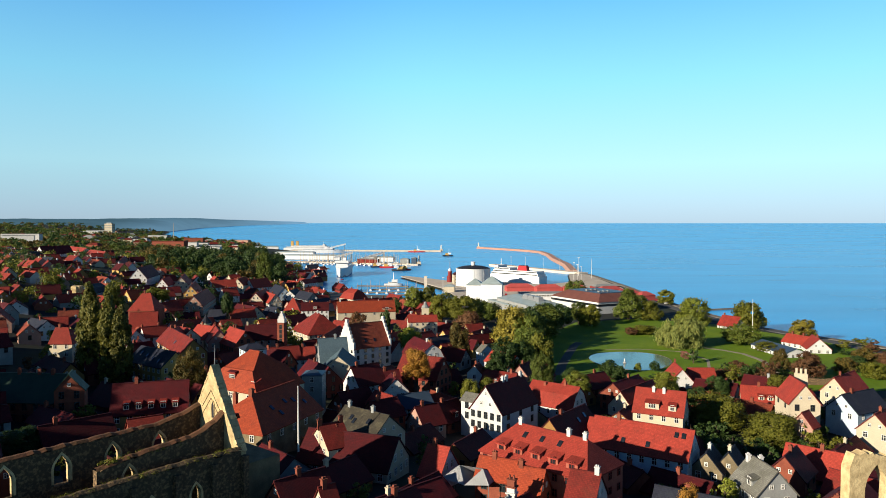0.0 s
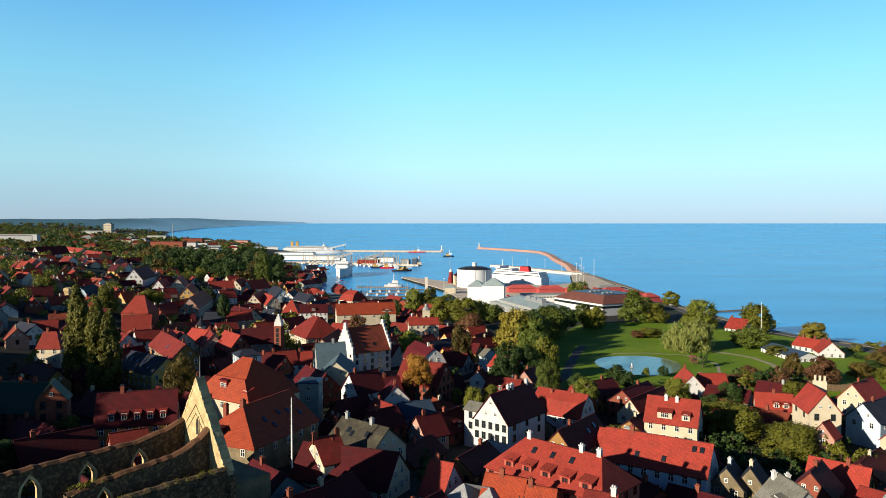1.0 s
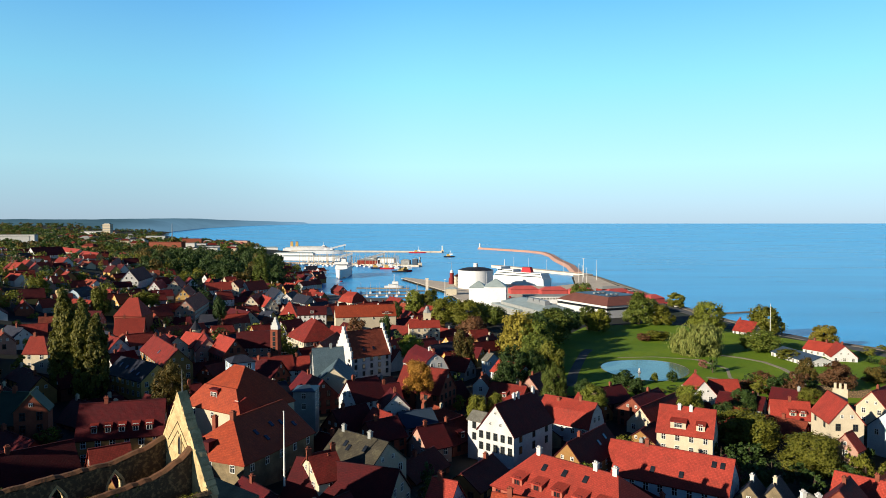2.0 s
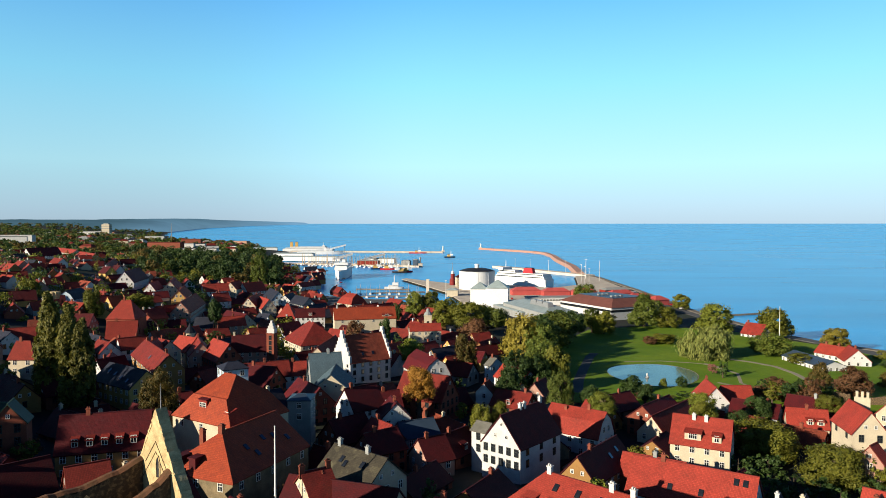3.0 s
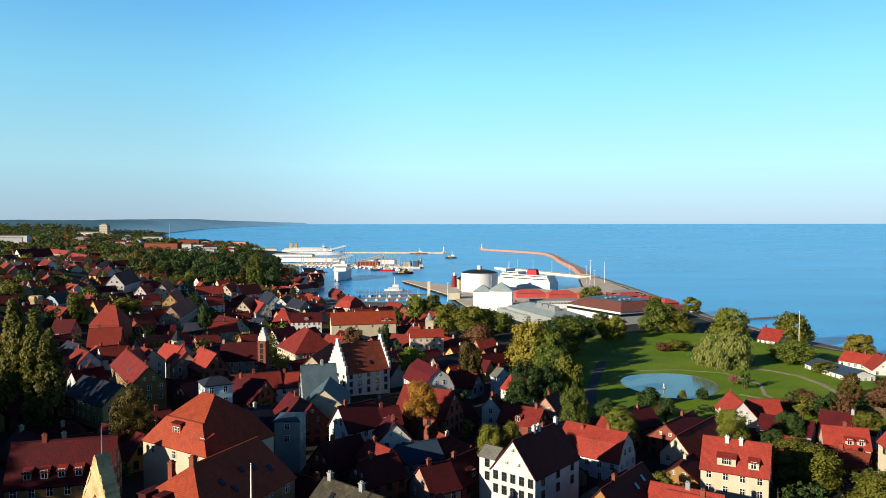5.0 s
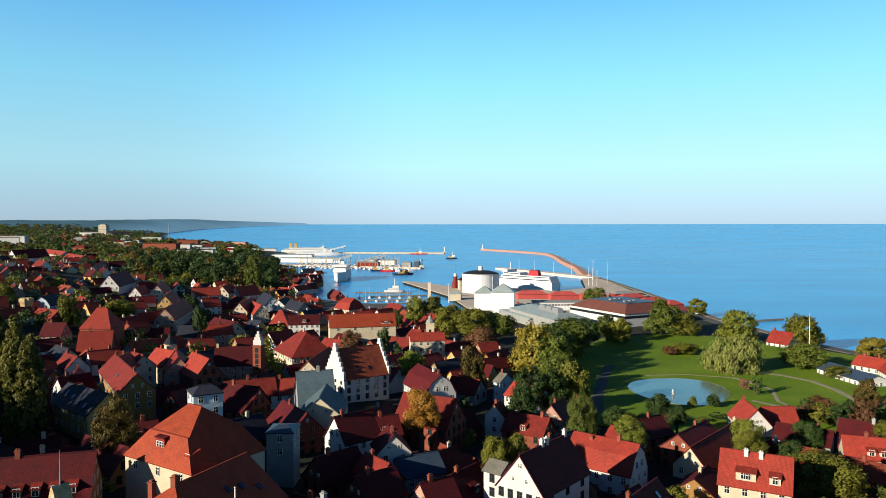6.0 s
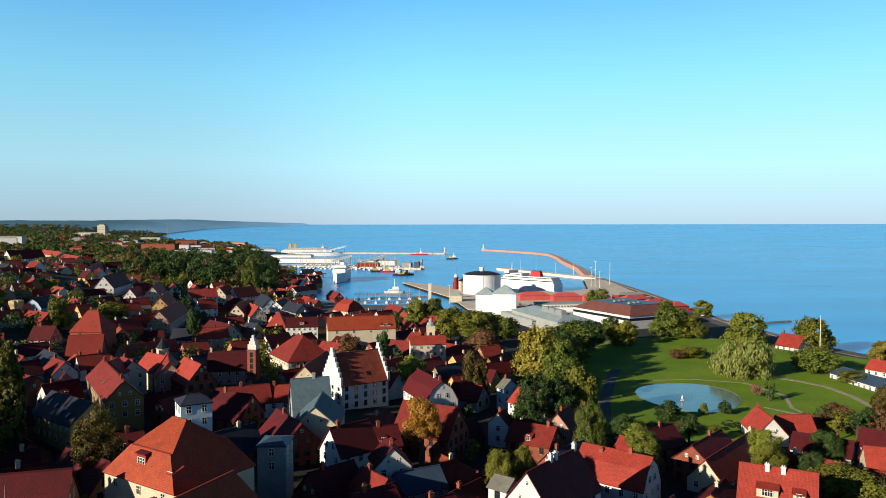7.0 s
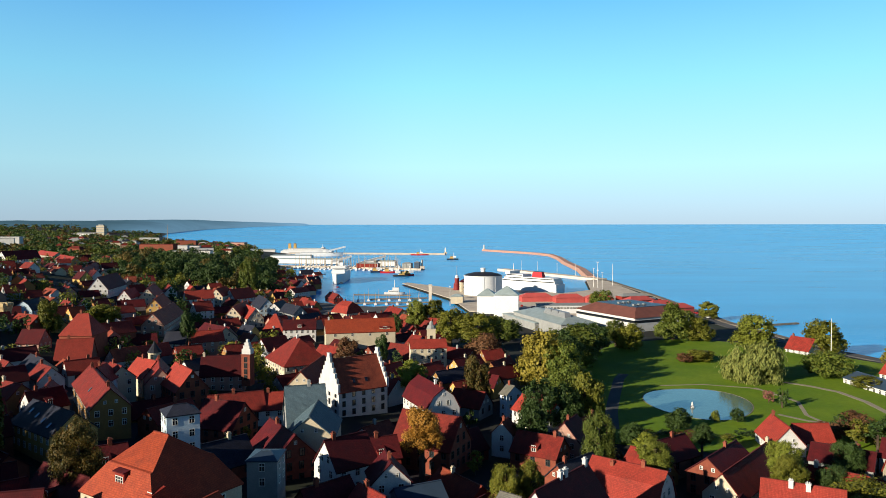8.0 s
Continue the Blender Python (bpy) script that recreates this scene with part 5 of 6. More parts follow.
RUIN_BASE = 8.0
ruin = thing("church_ruin", "roofless limestone church ruin with a tall pointed gable", "ruin")
gable = bmesh.new()
rng = random.Random(4)
edge = [(-8.0, RUIN_BASE), (-8.0, 27.4)]
for i in range(1, 12):
    edge.append((-8.0 + 8.0 * i / 12 + rng.uniform(-0.12, 0.12), 27.6 + 13.2 * i / 12 + rng.uniform(-0.15, 0.2)))
edge += [(-0.35, 40.6), (0.0, 41.0), (0.4, 40.5)]
for i in range(11, 0, -1):
    edge.append((8.0 - 8.0 * i / 12 + rng.uniform(-0.12, 0.12), 27.6 + 13.2 * i / 12 + rng.uniform(-0.15, 0.2)))
edge += [(8.0, 27.4), (8.0, RUIN_BASE)]
extrude_profile(gable, edge, -0.8, 0.8)
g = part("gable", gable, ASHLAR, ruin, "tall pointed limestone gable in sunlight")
g.matrix_local = pose(RUIN_AT.x, RUIN_AT.y, 0, 0, 0, math.degrees(math.atan2(AX.y, AX.x)))


def slit(h, z, wid, hgt):
    """Lancet on the gable's nave side: black plate for its shaded depth, stone surround."""
    bm = bmesh.new()
    prof = [(-wid / 2, -hgt / 2), (wid / 2, -hgt / 2), (wid / 2, hgt / 4), (0, hgt / 2), (-wid / 2, hgt / 4)]
    extrude_profile(bm, prof, 0.0, 0.02)
    o = part("lancet", bm, BLACK, g, "black plate of a pointed window slit")
    o.matrix_local = pose(0.81, -h, z)
    bm = bmesh.new()
    for a, b in zip(prof, prof[1:] + prof[:1]):
        d = Vector((b[0] - a[0], b[1] - a[1]))
        nrm = Vector((d.y, -d.x)).normalized() * 0.18
        f1 = [bm.verts.new((x, y, z)) for x, y, z in ((0, a[0], a[1]), (0, b[0], b[1]), (0, b[0] + nrm.x, b[1] + nrm.y), (0, a[0] + nrm.x, a[1] + nrm.y))]
        f2 = [bm.verts.new(v.co + Vector((0.12, 0, 0))) for v in f1]
        bm.faces.new(f1)
        bm.faces.new(f2[::-1])
        for i in range(4):
            bm.faces.new((f1[i], f2[i], f2[(i + 1) % 4], f1[(i + 1) % 4]))
    bmesh.ops.recalc_face_normals(bm, faces=bm.faces)
    part("surround", bm, ASHLAR, o)


slit(-0.6, 33.2, 0.75, 3.0)
slit(5.5, 29.5, 0.7, 3.2)
spike = bmesh.new()
lathe(spike, [(0.09, 40.6), (0.06, 42.6), (0.015, 44.4)], 6)
part("lightning_rod", spike, STEEL, ruin).matrix_local = pose(RUIN_AT.x, RUIN_AT.y, 0)
for nm, h, length, tops, ops, sd in (
        ("nave_wall", -4.2, 46.0, [(0, 33.4), (3, 32.3), (8, 31.4), (46, 31.2)], [(8, 1.1, 25.5, 28.2), (16, 1.1, 25.5, 28.2), (24, 1.2, 25.5, 28.2), (32, 1.2, 25.5, 28.2), (40, 1.2, 25.5, 28.2)], 1),
        ("nave_wall", 3.2, 22.0, [(0, 33.2), (2.2, 31.6), (6, 30.2), (17, 29.4), (22, 28.6)], [(17, 1.0, 24.0, 26.6)], 2),
        ("aisle_wall", 8.0, 46.0, [(0, 27.5), (5, 27.6), (9, 27.9), (20, 27.7), (46, 27.3)], [(8.5, 0.9, 19.5, 22.6), (16.0, 0.9, 19.5, 22.6), (24.0, 0.9, 19.5, 22.6), (32, 0.9, 19.5, 22.6)], 3)):
    bm = ruin_wall_bm(length, RUIN_BASE, tops, ops, seed=sd)
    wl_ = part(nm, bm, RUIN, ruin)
    wl_.matrix_local = along(h, 0.6)
    # the capping of old tiles
    cap = bmesh.new()
    rc = random.Random(sd + 20)
    rows = []
    n = int(length / 0.9)
    for i in range(n + 1):
        x = length * i / n
        z = next(za + (zb - za) * (x - a) / (b - a) for (a, za), (b, zb) in zip(tops, tops[1:]) if a <= x <= b + 1e-6) + rc.uniform(-0.06, 0.16)
        rows.append([cap.verts.new((x, y, z + dz)) for y, dz in ((-0.85, 0.0), (-0.3, 0.32), (0.3, 0.34), (0.85, 0.0))])
    for a, b in zip(rows, rows[1:]):
        for k in range(3):
            cap.faces.new((a[k], b[k], b[k + 1], a[k + 1]))
    part("capping", cap, RUIN_TOP if nm == "nave_wall" else RUIN, wl_)
    # dressed stones round the pointed openings, in the tone of sunlit reveals
    for mx, hw, sill, spring in ops:
        arc = [i / 8 for i in range(-8, 9)]
        rise = lambda k: spring + hw * 1.7 * math.sqrt(max(0.0, 1 - abs(k))) * (0.9 + 0.1 * (1 - abs(k)))
        inner = [(mx - hw + 0.02, sill + 0.4)] + [(mx + (hw - 0.02) * k, rise(k) - 0.02) for k in arc] + [(mx + hw - 0.02, sill + 0.4)]
        outer = [(mx + hw + 0.34, sill + 0.4)] + [(mx + (hw + 0.34) * k, rise(k) + 0.42 * (1.2 - abs(k))) for k in arc[::-1]] + [(mx - hw - 0.34, sill + 0.4)]
        bm = extrude_profile(bmesh.new(), inner + outer, -0.70, 0.70)
        bm.transform(pose(0, 0, 0, 0, 0, -90))
        part("arch_surround", bm, ASHLAR, wl_, "pale dressed stones round a pointed opening")
for s in (0.2, 6.0, 12.5, 19.5, 27.0, 35.0):
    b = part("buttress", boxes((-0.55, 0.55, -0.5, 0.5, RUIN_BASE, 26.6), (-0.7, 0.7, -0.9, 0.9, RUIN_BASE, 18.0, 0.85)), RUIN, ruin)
    b.matrix_local = along(9.0, s)
ch = part("chancel_wall", boxes((0.8, 9.0, -6.5, 6.5, RUIN_BASE, 24.0)), WALL["stone"], ruin)
ch.matrix_local = pose(RUIN_AT.x, RUIN_AT.y, 0, 0, 0, math.degrees(math.atan2(-AX.y, -AX.x)))

FOOTPRINTS.append((-27, 299, 14, math.radians(33), 13, 9))
FOOTPRINTS.append((83, 198, 14, 0, 15, 26))
FOOTPRINTS.append((8, 183, 8, 0, 8, 7))
FOOTPRINTS.append((5.6, 137.0, 7, 0, 5, 6))
# dark shrubs added to stand in for the deep shade over this plot
for x, y, top, r in ((70, 192, 11, 4), (76, 184, 12, 4.5), (84, 188, 9, 4), (71, 181, 12, 4), (98, 214, 9, 4), (80, 205, 9, 4.5), (72, 204, 9, 3.5), (97, 188, 9, 4), (90, 178, 11, 4), (82, 176, 12, 3.5)):
    tree(x, y, top, r, "dark", "small", 0.0, name="shrub", category="shrub", label="dark green shrub added where only deep shade lies")

# coping stones of the gable, uneven and worn, and tufts along the broken edges
stones = bmesh.new()
rs = random.Random(61)
lean = math.degrees(math.atan2(13.2, 8.0))
for side in (-1, 1):
    k = 0.0
    while k < 0.985:
        size = rs.uniform(0.35, 1.3)
        bm = bmesh.new()
        box(bm, -0.86 + rs.uniform(-0.05, 0.1), 0.86 + rs.uniform(-0.1, 0.05), -size / 2, size / 2, -0.3, rs.uniform(0.0, 0.17), rs.uniform(0.9, 0.98))
        p = RUIN_AT + HX * (side * 8.0 * (1 - k))
        bm.transform(pose(p.x, p.y, 27.6 + 13.2 * k, 0, 0, math.degrees(math.atan2(AX.y, AX.x))) @ pose(0, 0, 0, -side * lean + rs.uniform(-6, 6), 0, rs.uniform(-4, 4)))
        me = bpy.data.meshes.new("tmp")
        bm.to_mesh(me)
        bm.free()
        stones.from_mesh(me)
        bpy.data.meshes.remove(me)
        k += size / 15.5
tagged(part("coping", stones, ASHLAR, ruin), "worn pale coping stones on the gable slopes", kind="stuff")
for apex, foot, half in ((36.6, 33.2, 2.9), (35.2, 31.0, 3.6)):
    bm = bmesh.new()
    extrude_profile(bm, [(-half, foot), (0, apex), (half, foot), (half - 0.08, foot), (0, apex - 0.14), (-half + 0.08, foot)], 0.7, 0.87)
    part("roof_scar", bm, RUIN, g, "dark weather-mould of a lost roof")
tufts = []
for i in range(70):
    p = RUIN_AT + HX * (8.0 + rs.uniform(-0.6, 0.6)) + AX * rs.uniform(0, 42)
    tufts.append((p.x, p.y, 27.7))
for i in range(40):
    p = RUIN_AT + HX * (3.2 + rs.uniform(-0.7, 0.7)) + AX * rs.uniform(9, 22)
    tufts.append((p.x, p.y, 29.4))
trng = np.random.default_rng(8)
tv, tf = [], []
for x, y, z in tufts:
    d = trng.normal(size=(46, 3))
    d[:, 2] = np.abs(d[:, 2])
    d /= np.linalg.norm(d, axis=1)[:, None]
    v, f = leaves(np.array([x, y, z]) + d * trng.uniform(0.1, 0.75, 46)[:, None] * trng.uniform(0.6, 1.2), d, 0.09, trng)
    tf.append(f + 4 * 46 * len(tf))
    tv.append(v)
me = bpy.data.meshes.new("wall_plants")
me.from_pydata(np.concatenate(tv).tolist(), [], np.concatenate(tf).tolist())
me.materials.append(LEAF["olive"])
tagged(new("wall_plants", me), "olive green plants growing on the ruined walls", "plants", kind="stuff")

arch = thing("arch_ruin", "sunlit limestone ruin with a broken arch", "ruin", pose(55.6, 96.8, 0, 0, 0, 12))
part("arcade_wall", ruin_wall_bm(14.0, 5.0, [(0, 32.6), (0.8, 34.2), (2.4, 34.5), (5, 33.9), (8, 33.4), (14, 32.4)], [(4.4, 1.9, 6, 29.4), (10, 2.2, 6, 28.6)], thick=1.6, seed=8), ASHLAR, arch)

pillar = thing("ruined_pillar", "tall pale limestone pillar of a ruined church", "ruin", pose(-209.0, 404.0, ground_at(-209, 404)))
PH = 30.4 - ground_at(-209, 404)
bm = bmesh.new()
lathe(bm, [(3.0, -1), (2.5, 1.0), (2.4, PH - 4.5), (2.7, PH - 3), (3.4, PH - 1.4), (3.2, PH - 0.3), (1.8, PH)], 24)
for i, v in enumerate(bm.verts):
    k = 0.8 if (i % 24) % 4 == 0 else 1.0
    v.co = Vector((v.co.x * k + rng.uniform(-0.12, 0.12), v.co.y * k + rng.uniform(-0.12, 0.12), v.co.z + rng.uniform(-0.25, 0.25)))
FOOTPRINTS.append((-186.3, 366, 14, math.radians(63), 30, 7))
FOOTPRINTS.append((-118.4, 352, 12, math.radians(110), 22, 6))
part("shaft", bm, ASHLAR, pillar)


# ---- small towers ----
def turret(x, y, top, r, square, label, roof, wall="cream", base=None):
    g0 = ground_at(x, y) - 1 if base is None else base
    t = thing("tower", label, "tower", pose(x, y, g0))
    h = top - g0
    bm = bmesh.new()
    if square:
        box(bm, -r, r, -r, r, 0, h * 0.78)
        box(bm, -r - 0.2, r + 0.2, -r - 0.2, r + 0.2, h * 0.78, h * 0.8)
    else:
        lathe(bm, [(r, 0), (r, h * 0.66), (r * 1.12, h * 0.67), (r * 1.12, h * 0.69)], 14)
    part("shaft", bm, WALL[wall], t)
    bm = bmesh.new()
    if square:
        lathe(bm, [(r * 0.98, h * 0.8), (r * 0.95, h * 0.84), (r * 0.75, h * 0.88), (r * 0.45, h * 0.905), (r * 0.45, h * 0.95), (r * 0.3, h * 0.98), (0.05, h)], 8)
    else:
        lathe(bm, [(r * 1.2, h * 0.69), (r * 0.7, h * 0.8), (r * 0.3, h * 0.9), (0.05, h)], 10)
    part("spire", bm, roof, t)
    for a in range(4):
        o = add_window(t, "dark", r * math.sin(math.radians(a * 90)) * 1.0, r * math.cos(math.radians(a * 90)) * 1.0, h * 0.58, -a * 90, False)
    return t


turret(-10.5, 418, 19.8, 2.1, True, "cream square church turret with a small domed top", WALL["grey"])
turret(-118.5, 353, 20.8, 2.35, False, "round cream turret with a pointed dark spire", TILE["slate"])

# tall flagpoles
for x, y, z0, z1, nm in ((-31.0, 150.4, 17.5, 31.0, "flagpole"), (182, 415, 2, 21.0, "flagpole")):
    p = thing(nm, "tall white flagpole with a ball on its top", "flagpole", pose(x, y, z0))
    part("pole", lathe(bmesh.new(), [(0.2, -0.5), (0.16, (z1 - z0) * 0.5), (0.09, z1 - z0)], 8), TRIM, p)
    part("ball", lathe(bmesh.new(), [(0.02, z1 - z0), (0.16, z1 - z0 + 0.12), (0.02, z1 - z0 + 0.26)], 8), TRIM, p)


def battlement(x0, y0, x1, y1, z0, z1, n, wall, label):
    """A short wall with merlons along its top."""
    L = math.hypot(x1 - x0, y1 - y0)
    b = thing("battlement", label, "wall", pose(x0, y0, z0, 0, 0, math.degrees(math.atan2(y1 - y0, x1 - x0))))
    part("wall", boxes((0, L, -0.5, 0.5, -3, z1 - z0)), wall, b)
    for i in range(n):
        x = L * (i + 0.25) / n
        part("merlon", boxes((x, x + L / n * 0.5, -0.5, 0.5, z1 - z0, z1 - z0 + 1.5)), wall, b)
    return b


battlement(108.8, 218, 112.0, 216, 6, 19.8, 3, WALL["cream"], "pale crenellated wall behind the castle-like house")
garden_wall = thing("garden_wall", "ruined cream limestone wall beside the park", "wall", pose(134.5, 282, 2, 0, 0, -16))
part("wall", ruin_wall_bm(9.0, -1.0, [(0, 3.6), (4, 4.2), (9, 3.4)], [(6.5, 0.6, 0.2, 1.6)], thick=0.8, seed=15), RUIN, garden_wall)
garden_wall = thing("garden_wall", "low ruined cream limestone wall beside the park", "wall", pose(144.5, 279, 2, 0, 0, -10))
part("wall", ruin_wall_bm(11.0, -1.0, [(0, 3.0), (5, 2.6), (11, 3.4)], [], thick=0.8, seed=16), RUIN, garden_wall)


# ---- harbour ----
def plain_building(name, cx, cy, turn, lx, ly, h, wall, label, roof_mat=None, roof_h=0.0, inset=0.0, windows=True, base=2.3, category="building", win="white", band=0.0, gap=3.4):
    """A larger harbour building: body, a sloped or flat roof and its rows of windows."""
    b = thing(name, label, category, pose(cx, cy, base, 0, 0, turn))
    part("wall", boxes((-lx / 2, lx / 2, -ly / 2, ly / 2, -1, h)), wall, b)
    bm = bmesh.new()
    lo = [bm.verts.new((x, y, h)) for x, y in ((-lx / 2 - 0.5, -ly / 2 - 0.5), (lx / 2 + 0.5, -ly / 2 - 0.5), (lx / 2 + 0.5, ly / 2 + 0.5), (-lx / 2 - 0.5, ly / 2 + 0.5))]
    ex, ey = (lx / 2 - inset, ly / 2 - inset) if inset else (lx / 2 + 0.5, ly / 2 + 0.5)
    ex, ey = max(ex, 0.05), max(ey, 0.05)
    hi = [bm.verts.new((x, y, h + max(roof_h, 0.3))) for x, y in ((-ex, -ey), (ex, -ey), (ex, ey), (-ex, ey))]
    bm.faces.new(hi)
    bm.faces.new(lo[::-1])
    for i in range(4):
        bm.faces.new((lo[i], lo[(i + 1) % 4], hi[(i + 1) % 4], hi[i]))
    part("roof", bm, roof_mat or WALL["grey"], b)
    if windows:
        k = 0
        z = h - 1.6
        while z > 1.2 and k < 4:
            for sx, cnt, ang, dist in ((1, int(lx / gap), 180, ly / 2), (0, int(ly / gap), 90, lx / 2), (2, int(ly / gap), -90, lx / 2)):
                for i in range(cnt):
                    f = (i + 0.5) / cnt - 0.5
                    if sx == 1:
                        add_window(b, win, f * lx, -dist, z, ang, False)
                    else:
                        add_window(b, win, -dist if sx == 0 else dist, f * ly, z, ang, False)
            z -= 3.3
            k += 1
    return b


# oil tank with its dark domed roof
tank = thing("storage_tank", "large round white tank with a dark domed roof", "tank", pose(31, 728, 2.25))
part("shell", lathe(bmesh.new(), [(17.6, -1), (17.6, 17.0), (17.9, 17.05), (17.9, 17.6), (17.5, 17.6)], 64), WHITE, tank)
part("roof", lathe(bmesh.new(), [(17.7, 17.6), (14, 19.0), (9, 20.1), (3, 20.6), (0.1, 20.7)], 64), BLACK, tank)
part("cap", lathe(bmesh.new(), [(2.2, 20.3), (2.2, 23.6), (2.6, 23.7), (2.4, 24.2), (0.1, 24.6)], 16), WHITE, tank)
for i in range(10):
    a = math.radians(i * 36)
    o = part("rib", boxes((-0.2, 0.2, 17.55, 17.85, 0, 17)), WHITE, tank)
    o.matrix_local = pose(0, 0, 0, 0, 0, i * 36)

# white stores with glassy pyramid roofs
ZINC = TILE["pale"]
store = plain_building("harbour_store", 40, 578, -8, 17, 17, 14.5, WHITE, "tall white windowless store with a pale hipped roof", ZINC, 6.0, 8.0, windows=False)
for k in range(4):
    add_window(store, "dark", 8.5, -4 + 2.6 * (k % 2), 11 - 4 * (k // 2), -90, False)
plain_building("harbour_store", 27, 592, -8, 14, 14, 12.5, WHITE, "white store with a pale pointed roof", ZINC, 5.0, 6.6, windows=False)
plain_building("quay_house", 16.5, 752, 10, 12, 10, 9.5, WALL["cream"], "cream harbour house with a dark red roof", TILE["dark"], 3.5, 4.5)
plain_building("quay_shed", 6, 660, -6, 10, 8, 5, WALL["cream"], "small cream shed with a pale roof", ZINC, 2, 3.9, windows=False)
MAROON = material("dark_red_paint", (0.22, 0.02, 0.02), (0.17, 0.018, 0.018), scale=0.4, rough=0.6)
beacon = thing("lighthouse", "red lighthouse with a white lantern and a mast", "lighthouse", pose(7.5, 770, 2.25))
part("tower", lathe(bmesh.new(), [(3.4, 0), (3.2, 6.5), (2.3, 6.6), (2.1, 11.0), (2.6, 11.1), (2.6, 11.7)], 16), MAROON, beacon)
part("lantern", lathe(bmesh.new(), [(1.6, 11.7), (1.6, 13.4), (2.0, 13.5), (0.3, 15.0)], 12), WHITE, beacon)
part("mast", lathe(bmesh.new(), [(0.3, 14.8), (0.14, 24)], 6), STEEL, beacon)

# ferry terminal, museum hall and sheds
hall = plain_building("terminal_hall", 63, 512, 108.5, 66, 24, 7.0, WALL["grey"], "long low terminal hall with pale zinc roofs", ZINC, 3.6, 10.5, win="wide", gap=3)
for i in range(3):
    o = part("skylight", boxes((-5, 5, -2.2, 2.2, 9.2, 12.6, 0.7)), STEEL, hall)
    o.matrix_local = pose(-20 + 9 * i, 3, 0)
plain_building("glass_wing", 46, 528, 108.5, 50, 7, 4.2, WALL["grey"], "low glazed wing with a zinc roof", ZINC, 0.6, 0.8, win="wide", gap=3)
BROWNROOF = material("brown_sheet_roof", (0.17, 0.065, 0.05), (0.13, 0.05, 0.04), scale=0.2, rough=0.7, bump=0.1)
brown = plain_building("assembly_hall", 117, 532, 27, 46, 56, 8.0, WALL["white"], "large white hall with a brown sloping roof edge", BROWNROOF, 5.0, 9.0, windows=False)
part("window_band", boxes((-23.1, 23.1, -28.1, 28.1, 5.0, 6.6)), GLASS, brown)
o = part("roof_deck", boxes((-13.5, 13.5, -18.5, 18.5, 13.0, 13.35)), TILE["blue"], brown)
for i in range(6):
    q = part("ventilator", boxes((-1, 1, -1, 1, 13.3, 14.4)), STEEL, brown)
    q.matrix_local = pose(-9 + 4 * (i % 3), -12 + 14 * (i // 3), 0)
plain_building("office_block", 84, 592, 6, 40, 14, 5.5, WHITE, "long low white office building with a band of windows", WALL["grey"], 0.5, 0, win="wide", gap=2.3)
SHEDRED = material("bright_red_sheet", (0.55, 0.10, 0.09), (0.45, 0.08, 0.075), scale=0.2, rough=0.7, bump=0.1)
for x, y, lx, t in ((72, 668, 26, 6), (98, 660, 24, 6), (122, 656, 22, 4), (150, 640, 24, 24), (158, 610, 22, 24), (168, 590, 14, 24)):
    plain_building("red_shed", x, y, t, lx, 11, 4.0, SHEDRED, "low red shed with a red roof", SHEDRED, 3.0, 5.0, windows=False, category="shed")
plain_building("grey_shed", 152, 664, 18, 26, 10, 5.0, WALL["timber"], "red shed with a grey sheet roof", WALL["grey"], 1.8, 4.0, windows=False, category="shed")

column = thing("harbour_pillar", "square concrete pillar on the end of the quay", "pillar", pose(-16.5, 672, 2.25))
part("shaft", boxes((-1.3, 1.3, -1.3, 1.3, -0.5, 13.0)), CONCRETE, column)
part("cap", boxes((-1.6, 1.6, -1.6, 1.6, 13.0, 13.7)), CONCRETE, column)

# quay lamps and masts
LAMP = lathe(bmesh.new(), [(0.22, -0.5), (0.17, 6), (0.11, 15)], 6)
lamp_me = mesh_of("pole", LAMP, TRIM)
head_me = mesh_of("lamp_head", boxes((-0.9, 0.9, -0.2, 0.2, 14.8, 15.1)), TRIM)
for x, y, s in ((100, 1040, 1.0), (118, 1012, 1), (138, 975, 1), (156, 945, 1.1), (148, 800, 1.3), (150, 790, 1.2), (152, 778, 1.1), (165, 860, 1.5), (172, 820, 1.5), (0, 640, 1.0)):
    l = tagged(thing("quay_lamp", "tall pale mast lamp on the quay", "lamp post", pose(x, y, 2.2, 0, 0, x * 13), "quay lamps"))
    shared("pole", lamp_me, l, Matrix.Scale(s, 4))
    shared("lamp_head", head_me, l, Matrix.Scale(s, 4))


def hull_bm(L, B, H, rake=0.14):
    """A ship's hull along +x (bow at +x), from the waterline up."""
    bm = bmesh.new()
    rows = []
    n = 14
    for i in range(n + 1):
        f = i / n
        wid = 1.0 if f < 0.62 else max(0.04, math.cos((f - 0.62) / 0.38 * math.pi / 2) ** 0.75)
        x = -L / 2 + f * L
        row = []
        for z, k, dx in ((-1.5, 0.8, -rake * L * max(0, f - 0.7) * 1.1), (0.5, 0.93, -rake * L * 0.6 * max(0, f - 0.7)), (H, 1.0, 0)):
            row.append((x + dx, B / 2 * wid * k, z))
        rows.append([bm.verts.new(p) for p in row] + [bm.verts.new((p[0], -p[1], p[2])) for p in row[::-1]])
    for a, b in zip(rows, rows[1:]):
        for k in range(6):
            bm.faces.new((a[k], b[k], b[(k + 1) % 6], a[(k + 1) % 6]))
    bm.faces.new(rows[0])
    bm.faces.new(rows[-1][::-1])
    bmesh.ops.recalc_face_normals(bm, faces=bm.faces)
    return bm


